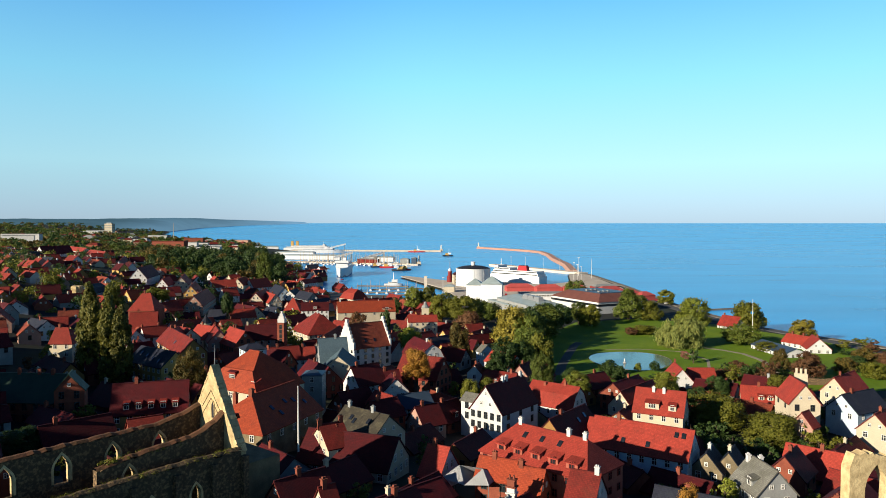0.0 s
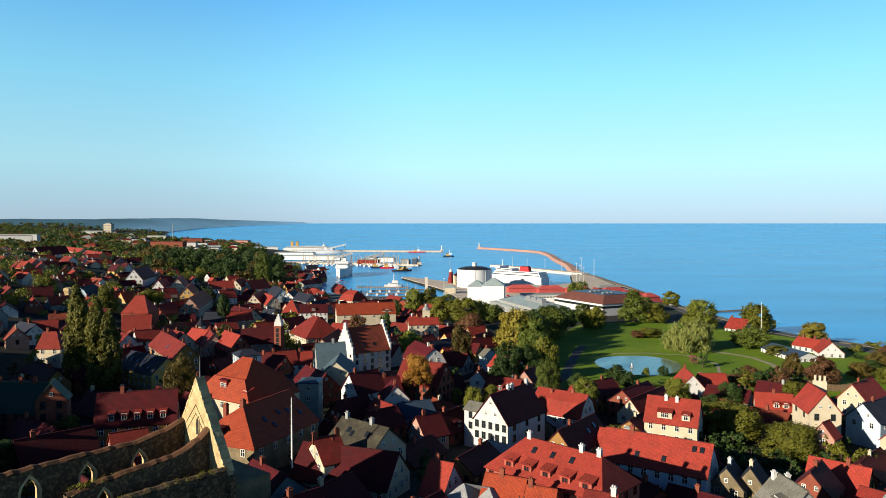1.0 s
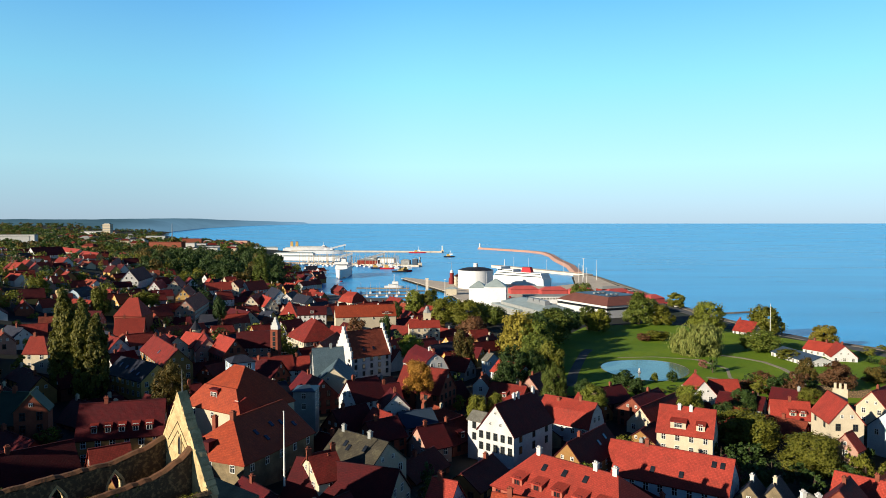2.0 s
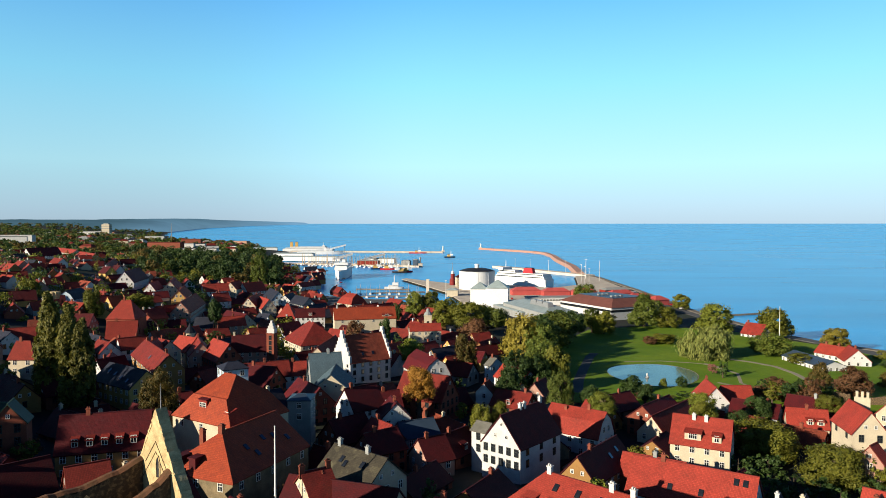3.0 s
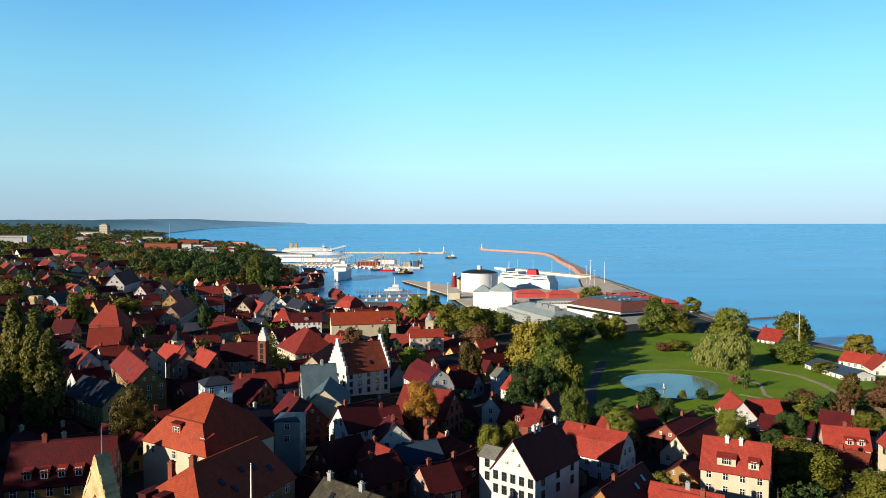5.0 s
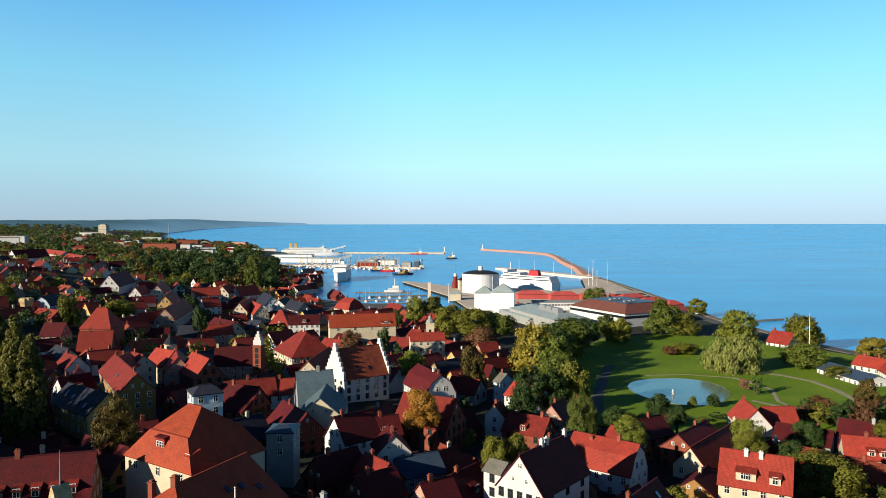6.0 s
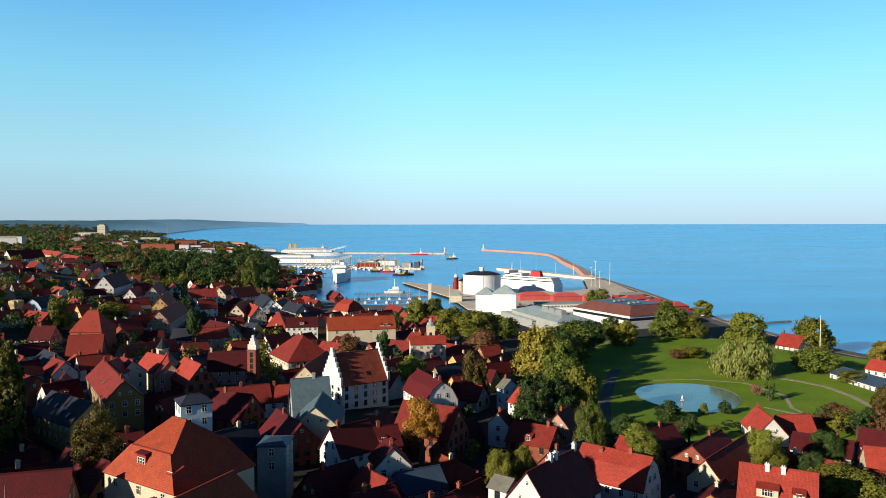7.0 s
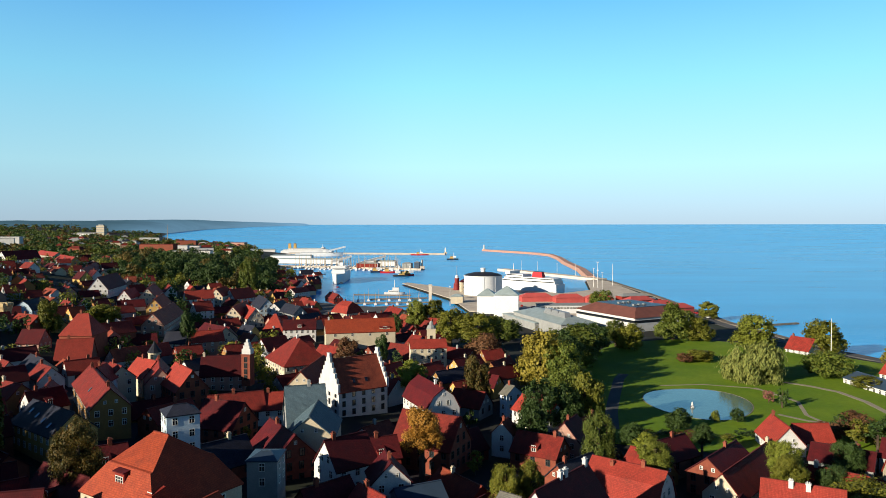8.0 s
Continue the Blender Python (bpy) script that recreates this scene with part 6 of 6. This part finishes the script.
def ship(name, x, y, turn, L, B, H, label, decks, funnels=(), hull=WHITE, stripe=None, bridge=0.3, category="ship", wide=3.5):
    s = thing(name, label, category, pose(x, y, 0, 0, 0, turn))
    part("hull", hull_bm(L, B, H), hull, s)
    if stripe:
        part("stripe", boxes((-L * 0.30, L * 0.12, -B / 2 - 0.08, B / 2 + 0.08, H * 0.35, H * 0.8)), stripe, s)
    z = H
    for f0, f1, k, h in decks:
        d = part("deck", boxes((f0 * L, f1 * L, -B / 2 * k, B / 2 * k, z, z + h, 0.985)), WHITE, s)
        part("window_band", boxes((f0 * L + 1, f1 * L - 0.6, -B / 2 * k - 0.03, B / 2 * k + 0.03, z + h * 0.45, z + h * 0.75)), GLASS, d)
        z += h
    part("bridge", boxes((bridge * L, bridge * L + 6, -B / 2 - 0.6, B / 2 + 0.6, z - 0.2, z + 2.6)), WHITE, s)
    for f, h, mat in funnels:
        bm = bmesh.new()
        box(bm, f * L - wide, f * L + wide, -2.6, 2.6, z - 3, z + h, 0.8)
        fu = part("funnel", bm, mat, s)
        part("funnel_top", boxes((f * L - wide * 0.7, f * L + wide * 0.7, -1.8, 1.8, z + h, z + h + 0.5)), BLACK, fu)
    part("mast", lathe(bmesh.new(), [(0.5, z + 2.4), (0.2, z + 10)], 6, bridge * L + 2, 0), WHITE, s)
    return s


ship("ferry", 79, 781, 137, 76, 15, 9.0, "white ferry with a red funnel moored at the quay", ((-0.48, 0.36, 0.98, 2.9), (-0.46, 0.33, 0.96, 2.6), (0.02, 0.30, 0.9, 2.6)), ((-0.16, 2.6, RED),), bridge=0.22, wide=6.5)
ship("cruise_ship", -322, 1712, 3, 122, 18, 7, "large white passenger ship with yellow funnels", ((-0.46, 0.40, 0.98, 2.8), (-0.36, 0.34, 0.9, 2.6)), ((-0.34, 11, WALL["yellow"]), (-0.24, 11, WALL["yellow"])), bridge=0.26)
ship("passenger_ship", -270, 1570, 4, 100, 16, 6, "long white ferry moored at the pier", ((-0.40, 0.30, 0.9, 2.6),), ((0.1, 5, WHITE),), bridge=0.2)
ship("harbour_ferry", -127, 905, -88, 84, 15.5, 11, "white ship moored bow outwards", ((-0.44, 0.28, 0.98, 3), (-0.36, 0.24, 0.9, 2.8)), ((-0.15, 5, WHITE),), bridge=0.2)
ship("motor_yacht", -52, 746, 2, 20, 5, 2.4, "white motor boat with a mast", ((-0.3, 0.2, 0.8, 1.8),), (), bridge=-0.1)
for x, y, L, m, t in ((-82, 1050, 24, RED, 4), (-62, 985, 20, BLACK, 190), (-52, 995, 16, RED, 20), (-100, 1060, 16, NAVY, 10), (10, 1420, 22, BLACK, 3), (-60, 1640 - 18, 40, RED, 2)):
    ship("work_boat", x, y, t, L, 5.5, 2.2, "dark hulled work boat with a pale wheelhouse", ((-0.25, 0.1, 0.8, 2.2),), ((-0.1, 1.6, WALL["yellow"]),), hull=m, bridge=0.0, category="boat")

# pier ends
for x, y, m in ((-4, 1645, TRIM), (93, 1858, TRIM), (-38, 1112, STEEL)):
    b = thing("beacon", "small pale beacon at the end of a pier", "beacon", pose(x, y, 2.8))
    part("base", boxes((-3.5, 3.5, -3.5, 3.5, -1, 3)), CONCRETE, b)
    part("tower", lathe(bmesh.new(), [(1.6, 3), (1.2, 9), (1.7, 9.1), (1.5, 11.5), (0.2, 13)], 10), m, b)

# marina: long white halls, jetties and moored sailing boats
for x, y, lx, ly, h, t, m, lb in ((-235, 1275, 110, 20, 6, -10, WHITE, "long white hall beside the marina"), (-105, 1205, 46, 14, 6, -12, WHITE, "white hall with a sloping roof"), (-300, 1440, 80, 18, 5, -6, WHITE, "long white warehouse on the quay"),
                                  (-120, 1140, 34, 12, 6, -16, WALL["timber"], "red wooden shed on the mole"), (-60, 1122, 14, 8, 7, -16, WALL["grey"], "small grey house on the mole"), (-45, 1112, 8, 6, 9, -16, TILE["blue"], "dark blue tower on the mole"),
                                  (-430, 1720, 60, 20, 7, 10, WHITE, "white warehouse on the ferry quay")):
    plain_building("harbour_hall", x, y, t, lx, ly, h, m, lb, ZINC if m is WHITE else WALL["grey"], 1.6, 4, windows=h > 8, win="wide", gap=9)


def loading_bridge(x, y, turn, length, rise):
    """A sloping covered conveyor on trestle legs."""
    b = thing("loading_bridge", "pale sloping loading bridge on steel legs on the quay", "loading bridge", pose(x, y, 2.4, 0, 0, turn))
    beam = part("gallery", boxes((-length / 2, length / 2, -1.6, 1.6, -1.5, 1.5), (-length / 2, length / 2, -1.8, 1.8, 1.5, 1.8)), WHITE, b)
    beam.matrix_local = pose(0, 0, 4 + rise / 2, 0, -math.degrees(math.atan2(rise, length)), 0)
    for f in (-0.32, 0.05, 0.42):
        for side in (-1.4, 1.4):
            part("leg", boxes((f * length - 0.25, f * length + 0.25, side - 0.25, side + 0.25, -1, 3.2 + rise * (0.5 + f))), STEEL, b)
    return b


loading_bridge(-172, 1222, 20, 34, 9)
loading_bridge(-118, 1196, 24, 42, 10)
loading_bridge(-250, 1660, 14, 46, 11)
yacht_hull = mesh_of("hull", hull_bm(10, 3.0, 1.3), WHITE)
WOOD = material("varnished_spar", (0.50, 0.38, 0.24), (0.40, 0.30, 0.19), scale=1, rough=0.5)
yacht_mast = mesh_of("mast", lathe(bmesh.new(), [(0.26, 1.0), (0.2, 8), (0.1, 13.5)], 5), WOOD)
yacht_cabin = mesh_of("cabin", boxes((-1.5, 2.2, -0.9, 0.9, 1.25, 2.0, 0.8)), WHITE)
ry = random.Random(5)
for i in range(100):
    x, y = -232 + (i % 20) * 8.4 + ry.uniform(-2, 2), 1148 + (i // 20) * 22 + ry.uniform(-5, 5) - (i % 20) * 3.4
    b = thing("sailing_boat", "moored white sailing boat with a bare mast", "boat", pose(x, y, 0, 0, 0, 80 + ry.uniform(-8, 8)), "boats in the marina")
    shared("hull", yacht_hull, b, Matrix())
    shared("mast", yacht_mast, b, Matrix.Scale(ry.uniform(1.0, 1.5), 4))
    shared("cabin", yacht_cabin, b, Matrix())
for pts in (((-70, 700), (-20, 712)), ((-95, 668), (-12, 676)), ((-60, 640), (-14, 652)), ((-90, 742), (-36, 735))):
    strip("jetty_pontoon", list(pts), 3.2, -0.6, 0.9, SHORE, "dark floating jetty in the inner harbour", "jetty")
for i in range(14):
    x, y = -80 + (i % 7) * 9, 655 + (i // 7) * 30
    b = thing("sailing_boat", "moored white sailing boat with a bare mast", "boat", pose(x, y + 8, 0, 0, 0, 95), "boats in the inner harbour")
    shared("hull", yacht_hull, b, Matrix.Scale(0.75, 4))
    shared("mast", yacht_mast, b, Matrix.Scale(0.75, 4))
    shared("cabin", yacht_cabin, b, Matrix.Scale(0.75, 4))

# cars on the quay and along the shore
car_paint = [material(n, c, None, 1, 0.35, vary=0.0) for n, c in (("white_car_paint", (0.7, 0.7, 0.7)), ("dark_car_paint", (0.03, 0.035, 0.045)), ("red_car_paint", (0.35, 0.02, 0.02)), ("silver_car_paint", (0.4, 0.42, 0.45)))]
bodies = []
for m in car_paint:
    bm = bmesh.new()
    extrude_profile(bm, [(-2.2, 0.3), (2.2, 0.3), (2.25, 0.75), (1.3, 0.95), (0.7, 1.42), (-1.2, 1.45), (-1.9, 0.95), (-2.25, 0.85)], -0.85, 0.85)
    bodies.append(mesh_of("body", bm, m))
wheel_me = mesh_of("wheel", lathe(bmesh.new(), [(0.33, -0.1), (0.33, 0.1)], 12), BLACK)
rc = random.Random(9)
spots = [(-170 - 1.5 * i + 30 * (i % 3), 760 + 17 * i) for i in range(16)] + [(176 - 2 * (i % 2), 560 + 11 * i) for i in range(12)] + [(40 + 8 * i, 620 + 4 * (i % 3)) for i in range(8)]
for i, (x, y) in enumerate(spots):
    c = thing("car", "parked %s car" % ("white", "dark", "red", "silver")[i % 4] + " on the asphalt", "car", pose(x, y, 2.3, 0, 0, rc.uniform(-20, 20) + 90 * (i % 2)), "parked cars")
    shared("body", bodies[i % 4], c, Matrix())
    for wx, wy in ((-0.8, 1.35), (0.8, 1.35), (-0.8, -1.35), (0.8, -1.35)):
        shared("wheel", wheel_me, c, pose(wx, wy, 0.33, 0, 90, 0))

# the pond's white statue, the canopy in the yard
st = thing("fountain_statue", "small white fountain figure in the pond", "fountain", pose(83, 322, 1.6))
part("plinth", lathe(bmesh.new(), [(0.9, 0), (0.7, 1.0), (0.5, 1.2)], 10), WALL["white"], st)
part("figure", lathe(bmesh.new(), [(0.25, 1.2), (0.4, 1.6), (0.25, 2.1), (0.3, 2.3), (0.08, 2.6)], 8), WALL["white"], st)
tent = thing("canopy", "white canvas canopy on posts in a courtyard", "canopy", pose(5.6, 139.4, 12.0, 0, 0, -25))
bm = bmesh.new()
rim = [bm.verts.new(c) for c in ((-5, -3, 3.6), (0, -3.4, 3.0), (5, -3, 3.6), (5, 3, 3.6), (0, 3.4, 3.0), (-5, 3, 3.6))]
tips = [bm.verts.new((-2.5, 0, 5.6)), bm.verts.new((2.5, 0, 5.6))]
for f in ((0, 1, 6), (1, 4, 7, 6), (1, 2, 7), (2, 3, 7), (3, 4, 7), (4, 5, 6), (5, 0, 6)):
    vs = rim + tips
    bm.faces.new([vs[k] for k in f])
ext = bmesh.ops.solidify(bm, geom=bm.faces[:], thickness=0.06)
part("canvas", bm, CANVAS, tent)
for x, y in ((-4.8, -2.8), (4.8, -2.8), (4.8, 2.8), (-4.8, 2.8)):
    p = part("post", lathe(bmesh.new(), [(0.07, -6), (0.06, 3.6)], 6, x, y), STEEL, tent)

# ---- the hill beyond: woods, blocks and the tall water tower ----
far_tower = thing("tower_block", "tall pale tower on the hill behind the town", "tower", pose(-968, 2060, 25))
part("shaft", boxes((-11, 11, -9, 9, 0, 40)), WALL["cream"], far_tower)
part("cap", boxes((-7, 7, -6, 6, 40, 43)), WALL["grey"], far_tower)
for i in range(5):
    part("window_band", boxes((-11.1, 11.1, -9.1, 9.1, 6 + 7 * i, 8 + 7 * i)), WALL["grey"], far_tower)
part("side_block", boxes((12, 26, -8, 8, 0, 14)), WALL["white"], far_tower)
mast = thing("radio_mast", "thin pale radio mast on the hill", "mast", pose(-760, 2000, 22))
part("pole", lathe(bmesh.new(), [(1.4, 0), (1.0, 30), (0.5, 46)], 6), STEEL, mast)
rh = random.Random(21)
k = 0
for i in range(90):
    y = rh.uniform(1150, 2150)
    x = -0.62 * y + rh.uniform(0, 1) * 0.34 * y
    if coast_distance(np.array([x]), np.array([y]))[0] < 40:
        continue
    g0 = ground_at(x, y)
    wall, roof = rh.choice((("white", WALL["grey"]), ("white", TILE["slate"]), ("cream", TILE["red"]), ("pink", TILE["red"]), ("grey", WALL["grey"]), ("brick", TILE["red"])))
    big = i % 7 == 0
    plain_building("block" if big else "far_house", x, y, rh.uniform(-25, 25), rh.uniform(40, 70) if big else rh.uniform(12, 24), 14 if big else 11, rh.uniform(9, 16) if big else rh.uniform(6, 8.5), WALL[wall],
                   "%s block among trees on the hill" % wall if big else "small %s house among trees on the hill" % wall, roof, 0.6 if big else 3.6, 0.5 if big else 5.0, windows=False, base=g0, category="building" if big else "house")


def wood(name, places, leaf, label, per=130, size=0.9, seed=3):
    """Many crowns as one mesh of leaf sprays: places are (x, y, radius, height)."""
    rng = np.random.default_rng(seed)
    vs, fs, n0 = [], [], 0
    for x, y, r, h in places:
        g0 = ground_at(x, y) + sea_lift(math.hypot(x, y))
        lc, lr = lobes_of(rng, "broad", 8)
        k = rng.integers(0, 8, per)
        d = rng.normal(size=(per, 3))
        d /= np.linalg.norm(d, axis=1)[:, None]
        p = lc[k] + d * lr[k][:, None] * rng.uniform(0.85, 1.05, per)[:, None]
        p = p * np.array([r, r, h * 0.5]) + np.array([x, y, g0 + h * 0.52])
        m = d + rng.normal(size=(per, 3)) * 0.35
        m /= np.linalg.norm(m, axis=1)[:, None]
        v, f = leaves(p, m, size * r / 5.0, rng)
        vs.append(v)
        fs.append(f + n0)
        n0 += len(v)
    me = bpy.data.meshes.new(name)
    me.from_pydata(np.concatenate(vs).tolist(), [], np.concatenate(fs).tolist())
    me.materials.append(LEAF[leaf])
    return tagged(new(name, me), label, "woodland", kind="stuff")


rw = random.Random(31)
belts = {"green": [], "dark": [], "autumn": []}
for i in range(120):
    y = 660 + 480 * rw.random()
    x = -(0.42 * y) + rw.uniform(0, 1) * 0.19 * y
    belts[rw.choice(("dark", "dark", "dark", "autumn"))].append((x, y, rw.uniform(9, 15), rw.uniform(15, 25)))
near_belt = {k: len(v) for k, v in belts.items()}
for i in range(1900):
    y = 1000 + 2150 * rw.random()
    x = -0.75 * y + rw.random() * 0.50 * y
    if coast_distance(np.array([x]), np.array([y]))[0] > 25:
        belts[rw.choice(("green", "dark", "autumn", "dark"))].append((x, y, rw.uniform(8, 14), rw.uniform(9, 15)))
for leaf, places in belts.items():
    n = near_belt[leaf]
    if n:
        wood("wood", places[:n], leaf, "mixed %s broadleaf trees below the hill" % leaf, per=760, size=0.4, seed=n)
    wood("wood", places[n:], leaf, "mixed %s broadleaf woodland on the hill" % leaf, per=100, size=0.8, seed=len(places))

# unseen trees on the cliff edge, added outside the view to shade the near town
cliff_wood = []
for i in range(230):
    y = rw.uniform(-110, 225)
    x = rw.uniform(-205, -150)
    if x < -0.66 * y - 24:
        # heights are stepped by where their shade should fall
        cliff_wood.append((x, y, rw.uniform(5, 7.5), rw.uniform(14, 19) + (10 if 104 < y < 140 else 5 if 66 < y < 140 else 10 if y < 152 else 8)))
wood("cliff_wood", cliff_wood, "dark", "unseen dark trees added on a cliff to cast shade", per=260, seed=12)


# ---- the rest of the old town: smaller houses and yard trees between those above ----
rt = random.Random(77)
HAND = len(FOOTPRINTS)


def free(x, y, r):
    for fx, fy, fr, a, hl, hw in FOOTPRINTS:
        dx, dy = x - fx, y - fy
        u, v = abs(dx * math.cos(a) + dy * math.sin(a)), abs(-dx * math.sin(a) + dy * math.cos(a))
        if u < hl + r and v < hw + r:
            return False
    return True


def in_town(x, y):
    if y < 100 or y > 700 or x > 125:
        return False
    if x > 40 and y > 262:
        return False
    if x > 20 and y > 300 or x > -5 and y > 400:
        return False
    if y > 560 - 0.5 * max(0, x + 100) and x > -160:
        return False
    p = Vector((x, y, 0)) - Vector((RUIN_AT.x, RUIN_AT.y, 0))
    if -12 < p.dot(AX) < 52 and abs(p.dot(HX)) < 14:
        return False
    return abs(x) < 0.68 * y + 10 and x > -430


def before_hand(x, y):
    """Whether a spot lies close in front of one of the houses above, where only low roofs stand."""
    for fx, fy, fr, a, hl, hw in FOOTPRINTS[:HAND]:
        d = math.hypot(fx, fy)
        if fy > 330 and any(math.hypot(x - fx - SUN_FROM.x * k, y - fy - SUN_FROM.y * k) < fr * 0.7 + 4 for k in (13, 26)):
            return True
        for k in (10, 18):
            if math.hypot(x - fx * (1 - k / d), y - fy * (1 - k / d)) < fr * 0.75 + 4:
                return True
    return False


for i in range(3600):
    far = i >= 2600
    y = 105 + 560 * rt.random() if not far else 400 + 560 * rt.random()
    x = rt.uniform(-0.7, 0.62) * y if not far else rt.uniform(-0.68, -0.17) * y
    L, w = rt.uniform(9, 17), rt.uniform(7.5, 10)
    if far:
        ok = free(x, y, 6) and not (y > 690 and -0.43 * y < x < -0.22 * y)
    else:
        ok = in_town(x, y) and free(x, y, 4.6 if y < 260 else 5.2) and not (x < -140 and y > 430)
    if ok and far and x < -0.34 * y and rt.random() < 0.5:
        ok = False
    if not ok:
        continue
    a = math.radians(rt.choice((-38, 52, -38, 48, 30, -60)) + rt.uniform(-9, 9))
    g0 = ground_at(x, y)
    low = before_hand(x, y)
    zr = g0 + (rt.uniform(4.6, 6.0) if low else rt.uniform(7.0, 9.4))
    drop = w / 2 * rt.uniform(0.7, 0.85) if low else w / 2 * rt.uniform(0.85, 1.15)
    # near and low houses get dark walls and roofs that stand in for shade
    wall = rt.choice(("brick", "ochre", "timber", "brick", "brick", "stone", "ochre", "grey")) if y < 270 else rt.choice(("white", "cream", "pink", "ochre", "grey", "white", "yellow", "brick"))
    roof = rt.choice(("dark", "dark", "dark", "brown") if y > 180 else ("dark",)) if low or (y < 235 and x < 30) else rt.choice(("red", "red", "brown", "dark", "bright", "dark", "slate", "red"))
    dx, dy = math.cos(a) * L / 2, math.sin(a) * L / 2
    if far or y > 430:
        h1 = zr - g0 + 1
        plain = wall if wall != "brick" else "ochre"
        h = thing("cottage", "%s cottage with a %s roof on the slope" % (plain, {"slate": "black sheet", "red": "red tiled", "brown": "brown tiled", "dark": "dark red", "bright": "bright red"}[roof]), "house", pose(x, y, g0 - 1, 0, 0, math.degrees(a)), "houses on the slope")
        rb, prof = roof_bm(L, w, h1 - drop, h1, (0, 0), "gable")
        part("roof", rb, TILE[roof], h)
        part("wall", wall_bm(L, w, h1 - drop, h1, 0, (0, 0), prof), WALL[plain], h)
        shared("chimney", CHIMNEYS[rt.choice(("brick", "cream", "brick", "white"))], h, pose(rt.uniform(-0.35, 0.35) * L, 0, h1))
        FOOTPRINTS.append((x, y, L / 2, a, L / 2 + 1, w / 2 + 1))
        continue
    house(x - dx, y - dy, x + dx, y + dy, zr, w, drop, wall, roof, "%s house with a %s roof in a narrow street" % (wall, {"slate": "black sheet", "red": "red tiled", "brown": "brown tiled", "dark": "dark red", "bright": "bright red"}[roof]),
          rows=1 if y < 330 else 0, gap=3.8, win="dark", chimneys=((rt.uniform(0.15, 0.85), 0, rt.choice(("cream", "brick", "brick", "brick", "grey", "brick"))),), group="houses of the old town",
          dormers=((0.5, -1, 2.0, 1.2, roof),) if y < 300 and not low and rt.random() < 0.3 else ())
gardens = []
for i in range(3000):
    far = i >= 700
    y = 120 + 540 * rt.random() if not far else 340 + 640 * rt.random()
    x = rt.uniform(-0.7, 0.62) * y if not far else rt.uniform(-0.68, -0.2) * y
    if (in_town(x, y) if not far else True) and free(x, y, 1.5 if not far else 3.0):
        short = y > 330 and before_hand(x, y)
        r = rt.uniform(2.0, 3.6) * (2.0 if far else 1)
        FOOTPRINTS.append((x, y, r, 0, r, r))
        if far or y > 330:
            gardens.append((x, y, r * 0.6, rt.uniform(3, 5)) if short else (x, y, r * 1.1, rt.uniform(6, 9) + r * 0.6))
        else:
            tree(x, y, ground_at(x, y) + rt.uniform(4.5, 8.5), r, rt.choice(("green", "dark", "olive", "dark", "lime", "brown")), "small", group="yard trees")
wood("garden_trees", gardens[::2], "olive", "olive garden trees between the houses", per=220, size=0.5, seed=5)
wood("garden_trees", gardens[1::2], "dark", "dark green garden trees between the houses", per=220, size=0.5, seed=6)
